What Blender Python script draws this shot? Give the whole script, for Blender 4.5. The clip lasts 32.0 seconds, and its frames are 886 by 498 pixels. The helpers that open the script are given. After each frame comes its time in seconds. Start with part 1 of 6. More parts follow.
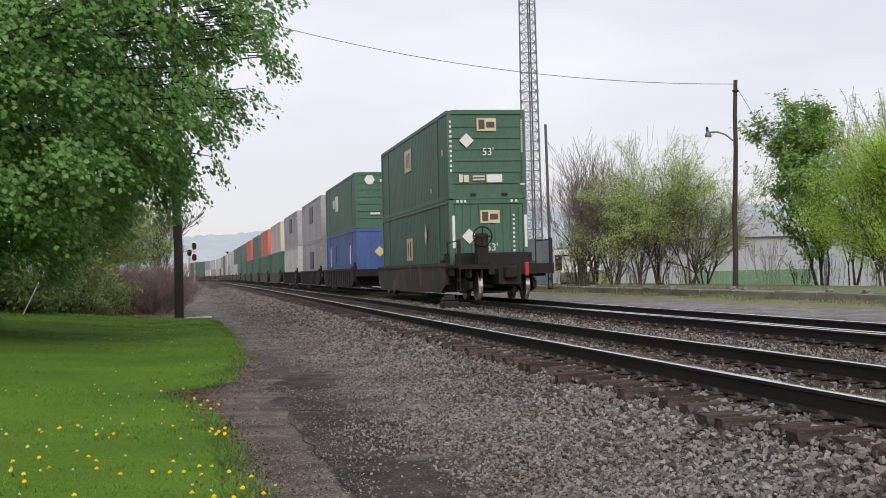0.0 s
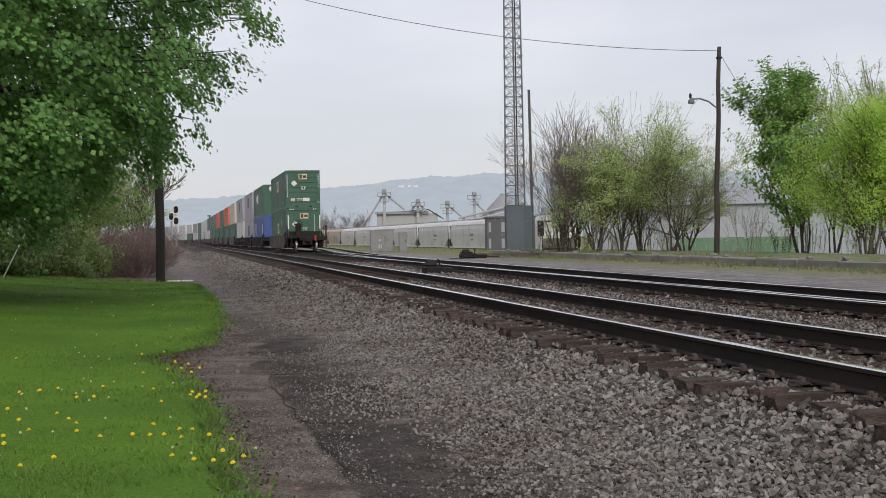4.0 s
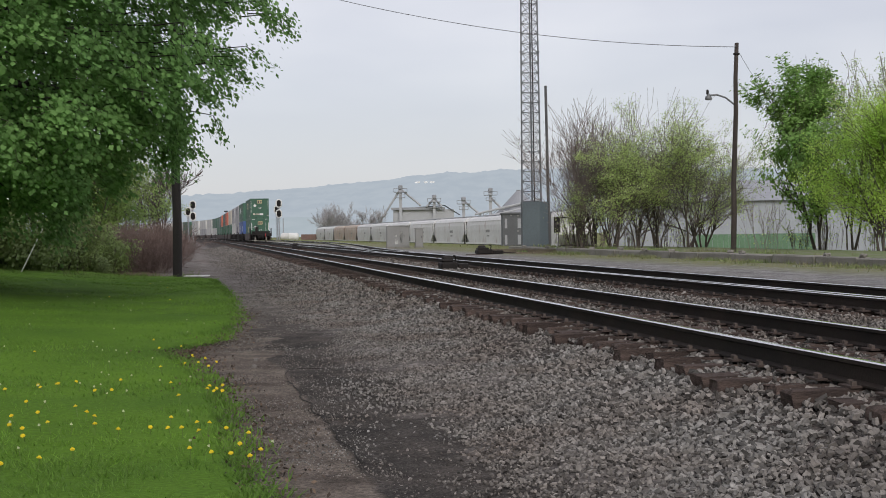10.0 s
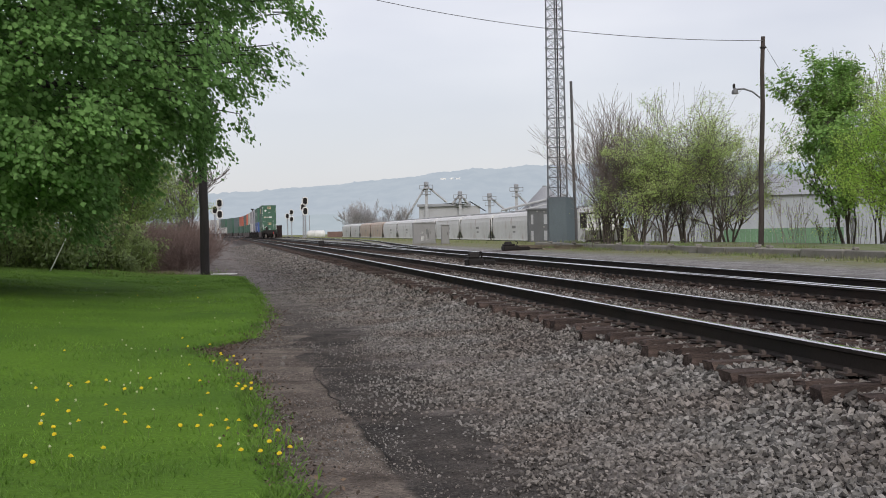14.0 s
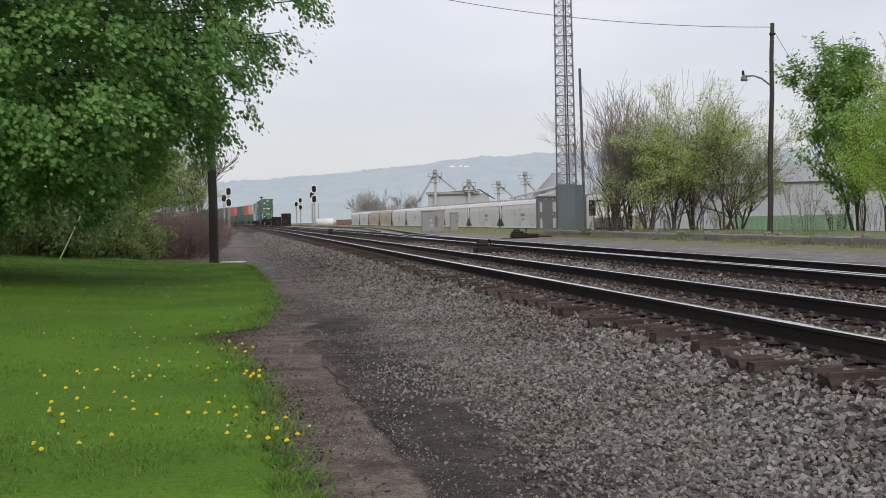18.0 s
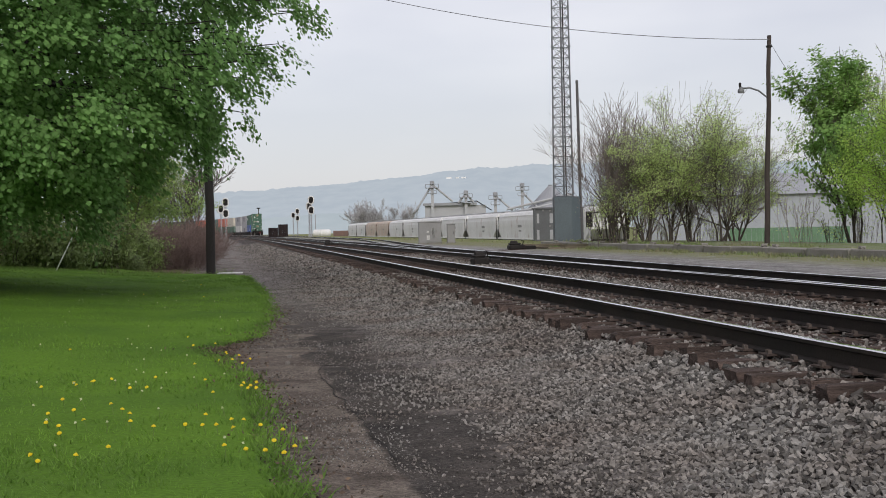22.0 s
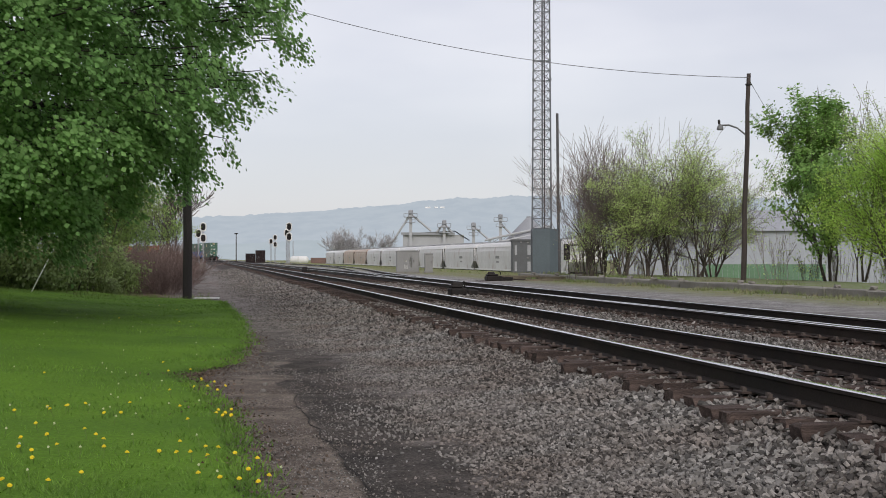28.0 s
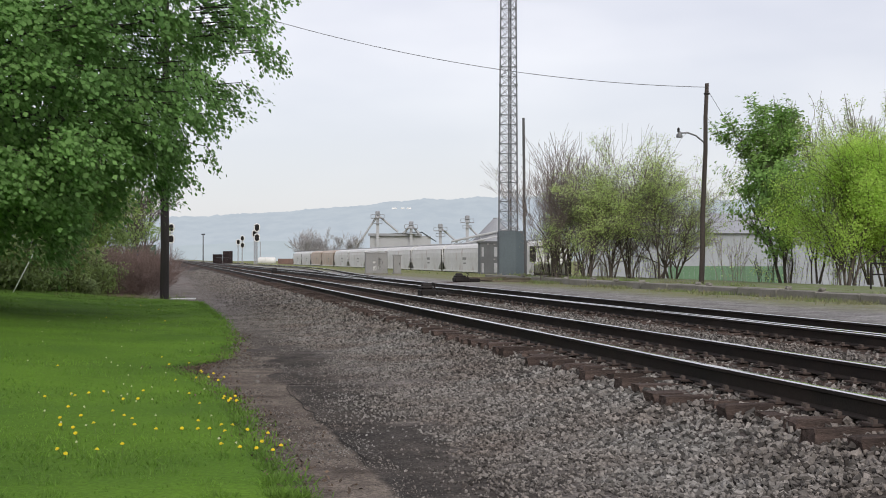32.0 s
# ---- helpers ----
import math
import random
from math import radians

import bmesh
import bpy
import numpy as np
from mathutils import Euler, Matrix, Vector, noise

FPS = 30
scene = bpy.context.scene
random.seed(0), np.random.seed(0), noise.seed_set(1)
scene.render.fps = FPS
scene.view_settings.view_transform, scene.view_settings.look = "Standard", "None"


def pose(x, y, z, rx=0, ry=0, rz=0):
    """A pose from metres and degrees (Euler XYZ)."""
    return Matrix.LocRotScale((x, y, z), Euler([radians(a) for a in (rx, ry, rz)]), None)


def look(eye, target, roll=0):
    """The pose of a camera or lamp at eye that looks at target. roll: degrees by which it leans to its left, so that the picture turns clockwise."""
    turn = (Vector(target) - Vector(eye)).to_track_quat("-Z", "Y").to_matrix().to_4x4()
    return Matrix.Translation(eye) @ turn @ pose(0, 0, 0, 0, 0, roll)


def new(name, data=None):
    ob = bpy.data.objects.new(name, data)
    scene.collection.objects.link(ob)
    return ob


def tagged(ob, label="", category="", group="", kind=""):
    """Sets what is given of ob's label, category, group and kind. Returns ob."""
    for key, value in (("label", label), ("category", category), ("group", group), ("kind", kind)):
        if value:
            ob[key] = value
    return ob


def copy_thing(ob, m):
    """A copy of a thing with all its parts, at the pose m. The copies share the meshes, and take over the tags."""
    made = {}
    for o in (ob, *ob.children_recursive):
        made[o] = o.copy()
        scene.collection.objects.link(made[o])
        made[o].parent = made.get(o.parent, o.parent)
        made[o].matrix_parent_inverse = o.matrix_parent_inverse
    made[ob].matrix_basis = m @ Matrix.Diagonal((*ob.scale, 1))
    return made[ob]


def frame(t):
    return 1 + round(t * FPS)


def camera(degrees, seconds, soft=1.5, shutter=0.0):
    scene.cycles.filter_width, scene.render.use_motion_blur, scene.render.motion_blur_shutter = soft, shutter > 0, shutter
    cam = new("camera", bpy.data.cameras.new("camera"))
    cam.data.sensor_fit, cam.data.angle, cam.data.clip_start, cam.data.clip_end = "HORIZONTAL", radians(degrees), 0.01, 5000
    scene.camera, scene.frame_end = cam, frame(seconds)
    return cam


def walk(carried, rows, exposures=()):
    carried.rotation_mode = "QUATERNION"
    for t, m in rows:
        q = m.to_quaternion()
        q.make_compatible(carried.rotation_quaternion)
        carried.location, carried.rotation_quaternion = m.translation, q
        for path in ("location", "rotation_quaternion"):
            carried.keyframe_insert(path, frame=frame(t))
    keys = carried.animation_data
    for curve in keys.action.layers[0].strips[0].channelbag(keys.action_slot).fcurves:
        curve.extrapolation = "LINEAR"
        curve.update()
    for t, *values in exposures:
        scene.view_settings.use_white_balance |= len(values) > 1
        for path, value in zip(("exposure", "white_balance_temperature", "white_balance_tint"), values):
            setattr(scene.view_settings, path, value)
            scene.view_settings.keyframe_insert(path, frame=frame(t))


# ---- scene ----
cam = camera(36.5, 32.0, 0.95)
PATH = [
    (0, (0.008, 0.040, 1.443), (0.072, 10.038, 1.610), -1.37),
    (0.5, (0.003, 0.033, 1.438), (0.051, 10.033, 1.509), -0.97),
    (1, (0.011, 0.035, 1.440), (0.060, 10.035, 1.426), -0.98),
    (1.5, (0.030, 0.055, 1.435), (0.116, 10.055, 1.387), -1.06),
    (2, (0.033, 0.045, 1.434), (0.329, 10.041, 1.339), -1.29),
    (2.5, (0.033, 0.058, 1.435), (0.277, 10.055, 1.343), -1.24),
    (3, (0.024, 0.040, 1.439), (0.241, 10.037, 1.340), -0.97),
    (3.5, (0.016, 0.044, 1.437), (0.214, 10.042, 1.338), -1.01),
    (5.5, (0.018, 0.043, 1.438), (0.164, 10.042, 1.368), -0.80),
    (6, (0.018, 0.034, 1.436), (0.148, 10.033, 1.363), -0.75),
    (6.5, (0.015, 0.037, 1.436), (0.128, 10.036, 1.364), -1.27),
    (7, (0.019, 0.032, 1.436), (0.102, 10.031, 1.359), -1.27),
    (7.5, (0.024, 0.024, 1.433), (0.068, 10.024, 1.360), -1.21),
    (8, (0.025, 0.019, 1.435), (0.029, 10.019, 1.351), -1.34),
    (8.5, (0.026, 0.029, 1.429), (0.046, 10.029, 1.336), -1.35),
    (9, (0.021, 0.026, 1.430), (0.049, 10.025, 1.321), -1.22),
    (9.5, (0.022, 0.026, 1.427), (0.092, 10.025, 1.315), -1.15),
    (10, (0.012, 0.023, 1.430), (0.081, 10.022, 1.308), -0.85),
    (10.5, (0.008, 0.031, 1.429), (0.075, 10.029, 1.286), -1.01),
    (11, (0.006, 0.028, 1.430), (0.059, 10.027, 1.268), -1.16),
    (11.5, (0.007, 0.034, 1.428), (0.021, 10.032, 1.215), -0.80),
    (12, (0.006, 0.015, 1.429), (-0.004, 10.012, 1.195), -0.21),
    (12.5, (0.005, 0.021, 1.426), (-0.065, 10.018, 1.190), -0.44),
    (13, (0.006, 0.011, 1.431), (-0.105, 10.007, 1.175), -0.58),
    (13.5, (0.005, 0.037, 1.432), (-0.120, 10.035, 1.266), -1.15),
    (14, (0.005, 0.013, 1.436), (-0.121, 10.011, 1.291), -1.24),
    (14.5, (0.006, 0.025, 1.429), (-0.154, 10.023, 1.288), -1.19),
    (15, (0.010, 0.021, 1.429), (-0.212, 10.017, 1.277), -1.28),
    (15.5, (0.009, 0.028, 1.430), (-0.319, 10.021, 1.261), -1.44),
    (17.5, (0.021, 0.011, 1.429), (-0.239, 10.005, 1.215), -1.23),
    (18, (0.017, 0.016, 1.431), (-0.178, 10.011, 1.197), -1.34),
    (18.5, (0.012, 0.020, 1.433), (-0.205, 10.015, 1.203), -1.34),
    (19, (0.012, 0.014, 1.432), (-0.217, 10.009, 1.206), -1.37),
    (19.5, (0.006, 0.015, 1.431), (-0.233, 10.010, 1.203), -1.21),
    (20, (0.004, 0.010, 1.435), (-0.223, 10.005, 1.209), -1.43),
    (20.5, (0.007, 0.018, 1.437), (-0.222, 10.013, 1.236), -1.34),
    (21, (0.008, 0.027, 1.436), (-0.175, 10.023, 1.269), -1.17),
    (21.5, (0.013, 0.015, 1.435), (-0.161, 10.012, 1.282), -1.21),
    (22, (0.011, 0.020, 1.436), (-0.159, 10.017, 1.285), -1.24),
    (22.5, (0.014, 0.019, 1.438), (-0.154, 10.016, 1.293), -1.09),
    (23, (0.019, 0.021, 1.437), (-0.136, 10.019, 1.335), -1.01),
    (23.5, (0.012, 0.021, 1.441), (-0.139, 10.019, 1.406), -0.55),
    (24, (0.017, 0.010, 1.441), (-0.100, 10.010, 1.434), -1.11),
    (24.5, (0.017, 0.010, 1.449), (-0.054, 10.010, 1.453), -1.35),
    (25, (0.014, 0.006, 1.447), (-0.043, 10.006, 1.457), -0.64),
    (25.5, (0.010, 0.010, 1.448), (-0.037, 10.010, 1.465), -0.40),
    (27.5, (-0.003, 0.013, 1.452), (-0.010, 10.013, 1.513), -0.06),
    (28, (-0.000, -0.000, 1.450), (0.000, 10.000, 1.517), 0.00),
    (28.5, (-0.000, 0.015, 1.447), (0.015, 10.015, 1.524), -0.23),
    (29, (-0.002, 0.009, 1.453), (0.024, 10.008, 1.535), -0.16),
    (29.5, (0.003, 0.011, 1.447), (0.032, 10.011, 1.543), -0.19),
    (30, (-0.000, 0.008, 1.452), (0.031, 10.008, 1.555), -0.36),
    (30.5, (0.001, 0.013, 1.451), (0.055, 10.013, 1.547), -0.17),
    (31, (-0.050, -0.694, 1.464), (0.072, 9.305, 1.544), -0.10),
    (31.5, (-0.131, -1.617, 1.488), (0.024, 8.382, 1.549), 0.53),
    (32, (-0.120, -1.644, 1.492), (0.129, 8.353, 1.566), 0.09),
]
walk(cam, [(t, look(eye, target, roll)) for t, eye, target, roll in PATH],
     [(0.0, 0.17, 6700, 12.5), (1.0, 0.15, 6640, 12), (3.0, -0.02, 6600, 11.5), (6.0, -0.06, 6550, 11), (10.0, -0.1, 6550, 10.5), (13.0, -0.13, 6550, 11), (14.0, 0.0, 6550, 11), (15.0, 0.08, 6580, 10.5), (16.5, 0.02, 6580, 10.5), (18.0, 0.0, 6600, 11), (21.0, 0.02, 6600, 11), (22.0, -0.03, 6600, 11), (23.0, -0.02, 6600, 11), (24.0, 0.13, 6600, 11), (25.0, 0.0, 6600, 11), (26.0, 0.0, 6590, 11), (28.0, -0.02, 6580, 11), (30.0, -0.02, 6580, 11), (31.0, -0.02, 6590, 11), (32.0, 0.13, 6620, 10.5)])

# ---- light: an overcast day ----
world = bpy.data.worlds.new("overcast_sky")
scene.world = world
world.use_nodes = True
wt = world.node_tree
wt.nodes.clear()
w_out = wt.nodes.new("ShaderNodeOutputWorld")
w_bg = wt.nodes.new("ShaderNodeBackground")
w_sky = wt.nodes.new("ShaderNodeTexSky")
w_sky.sky_type, w_sky.sun_disc = "NISHITA", False
w_sky.sun_elevation, w_sky.sun_rotation = radians(30.7), radians(171)
w_co = wt.nodes.new("ShaderNodeTexCoord")
w_map = wt.nodes.new("ShaderNodeMapping")
w_map.inputs["Scale"].default_value = (2.2, 2.2, 7.0)
w_noise = wt.nodes.new("ShaderNodeTexNoise")
w_noise.inputs["Scale"].default_value, w_noise.inputs["Detail"].default_value = 1.3, 4
w_ramp = wt.nodes.new("ShaderNodeValToRGB")
w_ramp.color_ramp.elements[0].position, w_ramp.color_ramp.elements[0].color = 0.38, (0.618, 0.612, 0.676, 1)
w_ramp.color_ramp.elements[1].position, w_ramp.color_ramp.elements[1].color = 0.64, (0.775, 0.757, 0.796, 1)
w_sep = wt.nodes.new("ShaderNodeSeparateXYZ")
w_low = wt.nodes.new("ShaderNodeMapRange")
w_low.inputs["From Min"].default_value, w_low.inputs["From Max"].default_value = 0.0, 0.16
w_mix = wt.nodes.new("ShaderNodeMix")
w_mix.data_type = "RGBA"
w_mix.inputs["A"].default_value = (0.555, 0.568, 0.635, 1)
w_veil = wt.nodes.new("ShaderNodeMix")
w_veil.data_type = "RGBA"
w_veil.inputs["Factor"].default_value = 0.97
for a, b in ((w_co.outputs["Generated"], w_map.inputs["Vector"]), (w_map.outputs[0], w_noise.inputs["Vector"]),
             (w_noise.outputs["Fac"], w_ramp.inputs["Fac"]), (w_co.outputs["Generated"], w_sep.inputs[0]), (w_sep.outputs["Z"], w_low.inputs["Value"]),
             (w_low.outputs[0], w_mix.inputs["Factor"]), (w_ramp.outputs["Color"], w_mix.inputs["B"]),
             (w_sky.outputs[0], w_veil.inputs["A"]), (w_mix.outputs["Result"], w_veil.inputs["B"]),
             (w_veil.outputs["Result"], w_bg.inputs["Color"]), (w_bg.outputs[0], w_out.inputs[0])):
    wt.links.new(a, b)
w_bg.inputs["Strength"].default_value = 0.94
sun_data = bpy.data.lights.new("sun", "SUN")
sun_data.energy, sun_data.angle, sun_data.color = 1.6, radians(28), (1.0, 0.96, 0.91)
sun = new("sun", sun_data)
sun.matrix_world = look((0, 0, 60), (-15, 100, 0))

# ---- the plan: tracks run along s, places across are p, both from the camera's stand ----
LEAN = radians(10.46)
SA, CA = math.sin(LEAN), math.cos(LEAN)
RAIL = 0.514
NEAR, FAR = 5.33, 9.43
BEND, RADIUS = 386.0, 685.0


def plan(s, p, z=0.0):
    return (-SA * s + CA * p, CA * s + SA * p, z)


def bend(s):
    return 1.3 * (1 - math.exp(-max(0.0, s - 20) / 95)) - max(0.0, s - BEND) ** 2 / (2 * RADIUS)


def on_track(s, p, z=0.0):
    return plan(s, p + bend(s), z)


# ---- materials ----
def material(name, base, rough=0.7, metal=0.0, fine=40.0, coarse=2.0, vary=0.25, bump=0.2, other=None, dirt=None, dirt_at=0.62, spec=0.5, stretch=(1, 1, 1), rand=0.0, leaf=0.0):
    """A surface with grain and stains at two scales; other: the colour of the coarse patches; dirt: the colour of sparse stains."""
    m = bpy.data.materials.new(name)
    m.use_nodes = True
    nt = m.node_tree
    bs = nt.nodes["Principled BSDF"]
    bs.inputs["Roughness"].default_value, bs.inputs["Metallic"].default_value = rough, metal
    bs.inputs["Specular IOR Level"].default_value = spec
    co = nt.nodes.new("ShaderNodeTexCoord")
    mp = nt.nodes.new("ShaderNodeMapping")
    mp.inputs["Scale"].default_value = stretch
    nt.links.new(co.outputs["Object"], mp.inputs["Vector"])

    def noise_node(scale, detail=5):
        n = nt.nodes.new("ShaderNodeTexNoise")
        n.inputs["Scale"].default_value, n.inputs["Detail"].default_value = scale, detail
        nt.links.new(mp.outputs[0], n.inputs["Vector"])
        return n.outputs["Fac"]

    def mixed(a, b, fac, blend="MIX"):
        n = nt.nodes.new("ShaderNodeMix")
        n.data_type, n.blend_type = "RGBA", blend
        for value, socket in ((a, n.inputs["A"]), (b, n.inputs["B"]), (fac, n.inputs["Factor"])):
            if isinstance(value, bpy.types.NodeSocket):
                nt.links.new(value, socket)
            else:
                socket.default_value = value
        return n.outputs["Result"]

    def ranged(v, lo, hi, to_lo=0.0, to_hi=1.0):
        n = nt.nodes.new("ShaderNodeMapRange")
        n.inputs["From Min"].default_value, n.inputs["From Max"].default_value = lo, hi
        n.inputs["To Min"].default_value, n.inputs["To Max"].default_value = to_lo, to_hi
        nt.links.new(v, n.inputs["Value"])
        return n.outputs[0]

    b4 = (*base, 1)
    o4 = (*(other or [c * (1 - vary) for c in base]), 1)
    colour = mixed(b4, o4, ranged(noise_node(coarse), 0.35, 0.65))
    fine_fac = noise_node(fine)
    g = nt.nodes.new("ShaderNodeCombineColor")
    gv = ranged(fine_fac, 0.25, 0.75, 1 - vary, 1 + vary)
    for k in range(3):
        nt.links.new(gv, g.inputs[k])
    colour = mixed(colour, g.outputs[0], 1.0, "MULTIPLY")
    if dirt:
        colour = mixed(colour, (*dirt, 1), ranged(noise_node(coarse * 2.3, 8), dirt_at, dirt_at + 0.12))
    if rand:
        info = nt.nodes.new("ShaderNodeObjectInfo" if rand > 0 else "ShaderNodeNewGeometry")
        r = ranged(info.outputs["Random" if rand > 0 else "Random Per Island"], 0, 1, 1 - abs(rand), 1 + abs(rand))
        g2 = nt.nodes.new("ShaderNodeCombineColor")
        for k in range(3):
            nt.links.new(r, g2.inputs[k])
        colour = mixed(colour, g2.outputs[0], 1.0, "MULTIPLY")
    nt.links.new(colour, bs.inputs["Base Color"])
    if bump:
        bp = nt.nodes.new("ShaderNodeBump")
        bp.inputs["Strength"].default_value, bp.inputs["Distance"].default_value = bump, 0.02
        nt.links.new(fine_fac, bp.inputs["Height"])
        nt.links.new(bp.outputs[0], bs.inputs["Normal"])
    if leaf:
        tr = nt.nodes.new("ShaderNodeBsdfTranslucent")
        nt.links.new(colour, tr.inputs["Color"])
        ms = nt.nodes.new("ShaderNodeMixShader")
        ms.inputs[0].default_value = leaf
        nt.links.new(bs.outputs[0], ms.inputs[1])
        nt.links.new(tr.outputs[0], ms.inputs[2])
        nt.links.new(ms.outputs[0], nt.nodes["Material Output"].inputs["Surface"])
    return m


M_STEEL_TOP = material("worn_rail_head", (0.9, 0.88, 0.86), 0.1, 1.0, 60, 3, 0.12, 0.03)
M_WIRE = material("weathered_wire", (0.12, 0.12, 0.125), 0.6, 0.3, 20, 2, 0.1, 0)
M_RAIL = material("rusty_rail", (0.02, 0.017, 0.016), 0.7, 0.0, 60, 1.5, 0.3, 0.2, other=(0.034, 0.025, 0.021), spec=0.2)
M_TIE = material("creosoted_tie_wood", (0.12, 0.088, 0.076), 0.85, 0, 30, 2.5, 0.45, 0.8, other=(0.055, 0.042, 0.037), stretch=(1, 8, 8), rand=0.3, spec=0.15)
M_PLATE = material("rusty_tie_plate", (0.075, 0.053, 0.045), 0.8, 0.1, 60, 4, 0.3, 0.3)
M_SPIKE = material("worn_rusty_spikes", (0.11, 0.085, 0.074), 0.7, 0.2, 60, 4, 0.25, 0.2)
M_STONE = material("ballast_stone", (0.188, 0.18, 0.169), 0.9, 0, 45, 0.9, 0.25, 0.35, other=(0.15, 0.131, 0.117), rand=-0.7, spec=0.15)
M_CONCRETE = material("old_concrete", (0.27, 0.255, 0.235), 0.9, 0, 25, 1.1, 0.25, 0.4, other=(0.19, 0.18, 0.155), dirt=(0.1, 0.11, 0.06))
M_POLE = material("weathered_pole_wood", (0.028, 0.024, 0.022), 0.85, 0, 25, 1.2, 0.35, 0.5, stretch=(6, 6, 0.6))
M_POLE_GREY = material("grey_weathered_pole", (0.1, 0.1, 0.105), 0.8, 0, 25, 1.2, 0.25, 0.3, stretch=(6, 6, 0.6))
M_POLE2 = material("brown_pole_wood", (0.055, 0.043, 0.037), 0.85, 0, 25, 1.2, 0.35, 0.5, stretch=(6, 6, 0.6))
M_BARK = material("bark", (0.12, 0.1, 0.085), 0.9, 0, 18, 2, 0.4, 0.8, stretch=(3, 3, 0.6))
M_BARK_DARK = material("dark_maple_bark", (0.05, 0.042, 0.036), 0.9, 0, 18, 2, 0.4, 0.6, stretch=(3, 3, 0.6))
# Twigs far off are paled: distance haze is put into their colour.
M_TWIG_FAR = material("haze_paled_bare_twigs", (0.46, 0.45, 0.46), 0.9, 0, 10, 1, 0.2, 0)
M_TWIG = material("bare_twigs", (0.25, 0.208, 0.19), 0.9, 0, 10, 1, 0.3, 0.1)
M_TWIG_RED = material("brown_brush_twigs", (0.23, 0.165, 0.145), 0.9, 0, 10, 1, 0.3, 0.1, rand=-0.3)
M_LEAF_MAPLE = material("maple_leaves", (0.25, 0.435, 0.142), 0.65, 0, 3, 0.5, 0.15, 0, other=(0.19, 0.35, 0.118), rand=-0.25, leaf=0.5, spec=0.15)
M_LEAF_DARK = material("dark_green_leaves", (0.33, 0.5, 0.15), 0.6, 0, 3, 0.5, 0.2, 0, other=(0.23, 0.4, 0.12), rand=-0.3, leaf=0.5, spec=0.2)
M_LEAF_YELLOW = material("fresh_yellow_green_leaves", (0.56, 0.75, 0.18), 0.6, 0, 3, 0.5, 0.15, 0, other=(0.47, 0.67, 0.15), rand=-0.25, leaf=0.65, spec=0.2)
M_LEAF_SPRING = material("young_spring_leaves", (0.55, 0.66, 0.28), 0.6, 0, 3, 0.5, 0.2, 0, other=(0.45, 0.57, 0.23), rand=-0.3, leaf=0.62, spec=0.2)
# Darker than the hedge leaves: the wood's shade is put into this colour.
M_LEAF_WOOD = material("shade_toned_wood_edge_leaves", (0.27, 0.365, 0.115), 0.6, 0, 3, 0.3, 0.2, 0, other=(0.17, 0.23, 0.085), rand=-0.35, leaf=0.4)
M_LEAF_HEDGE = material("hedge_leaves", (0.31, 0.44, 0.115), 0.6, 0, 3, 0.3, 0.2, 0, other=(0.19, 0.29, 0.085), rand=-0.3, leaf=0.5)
M_GRASS = material("lawn_grass", (0.148, 0.272, 0.034), 0.75, 0, 8, 0.5, 0.22, 0, other=(0.085, 0.175, 0.024), rand=-0.28, leaf=0.3)
M_BLACK = material("black_painted_steel", (0.024, 0.021, 0.02), 0.75, 0.1, 30, 2, 0.3, 0.1, dirt=(0.05, 0.037, 0.03), spec=0.3)
M_WELL = material("dirty_brown_car_steel", (0.07, 0.047, 0.042), 0.7, 0.1, 20, 0.5, 0.35, 0.15, other=(0.032, 0.026, 0.026), dirt=(0.15, 0.085, 0.065), dirt_at=0.56)
M_GALV = material("galvanised_steel", (0.4, 0.41, 0.43), 0.5, 0.5, 30, 1.5, 0.15, 0.05)
M_TOWER = material("grey_tower_steel", (0.16, 0.17, 0.185), 0.6, 0.2, 20, 1, 0.2, 0.05)
M_BOXGREY = material("grey_painted_panel", (0.085, 0.11, 0.125), 0.6, 0, 15, 0.7, 0.15, 0.03, other=(0.075, 0.095, 0.11))
M_CABINET = material("grey_cabinet_paint", (0.25, 0.25, 0.245), 0.6, 0, 20, 1, 0.12, 0.03)
M_WHITE = material("white_paint", (0.75, 0.75, 0.73), 0.55, 0, 20, 1.5, 0.1, 0.03)
M_HOPPER = material("pale_grey_car_paint", (0.7, 0.7, 0.695), 0.6, 0, 6, 0.35, 0.12, 0.03, other=(0.6, 0.595, 0.58), dirt=(0.38, 0.29, 0.26), dirt_at=0.6, stretch=(1, 1, 0.4))
M_HOPPER_RUST = material("rust_streaked_car_paint", (0.52, 0.46, 0.4), 0.65, 0, 6, 0.5, 0.12, 0.03, other=(0.48, 0.36, 0.28), dirt=(0.35, 0.22, 0.15), dirt_at=0.6)


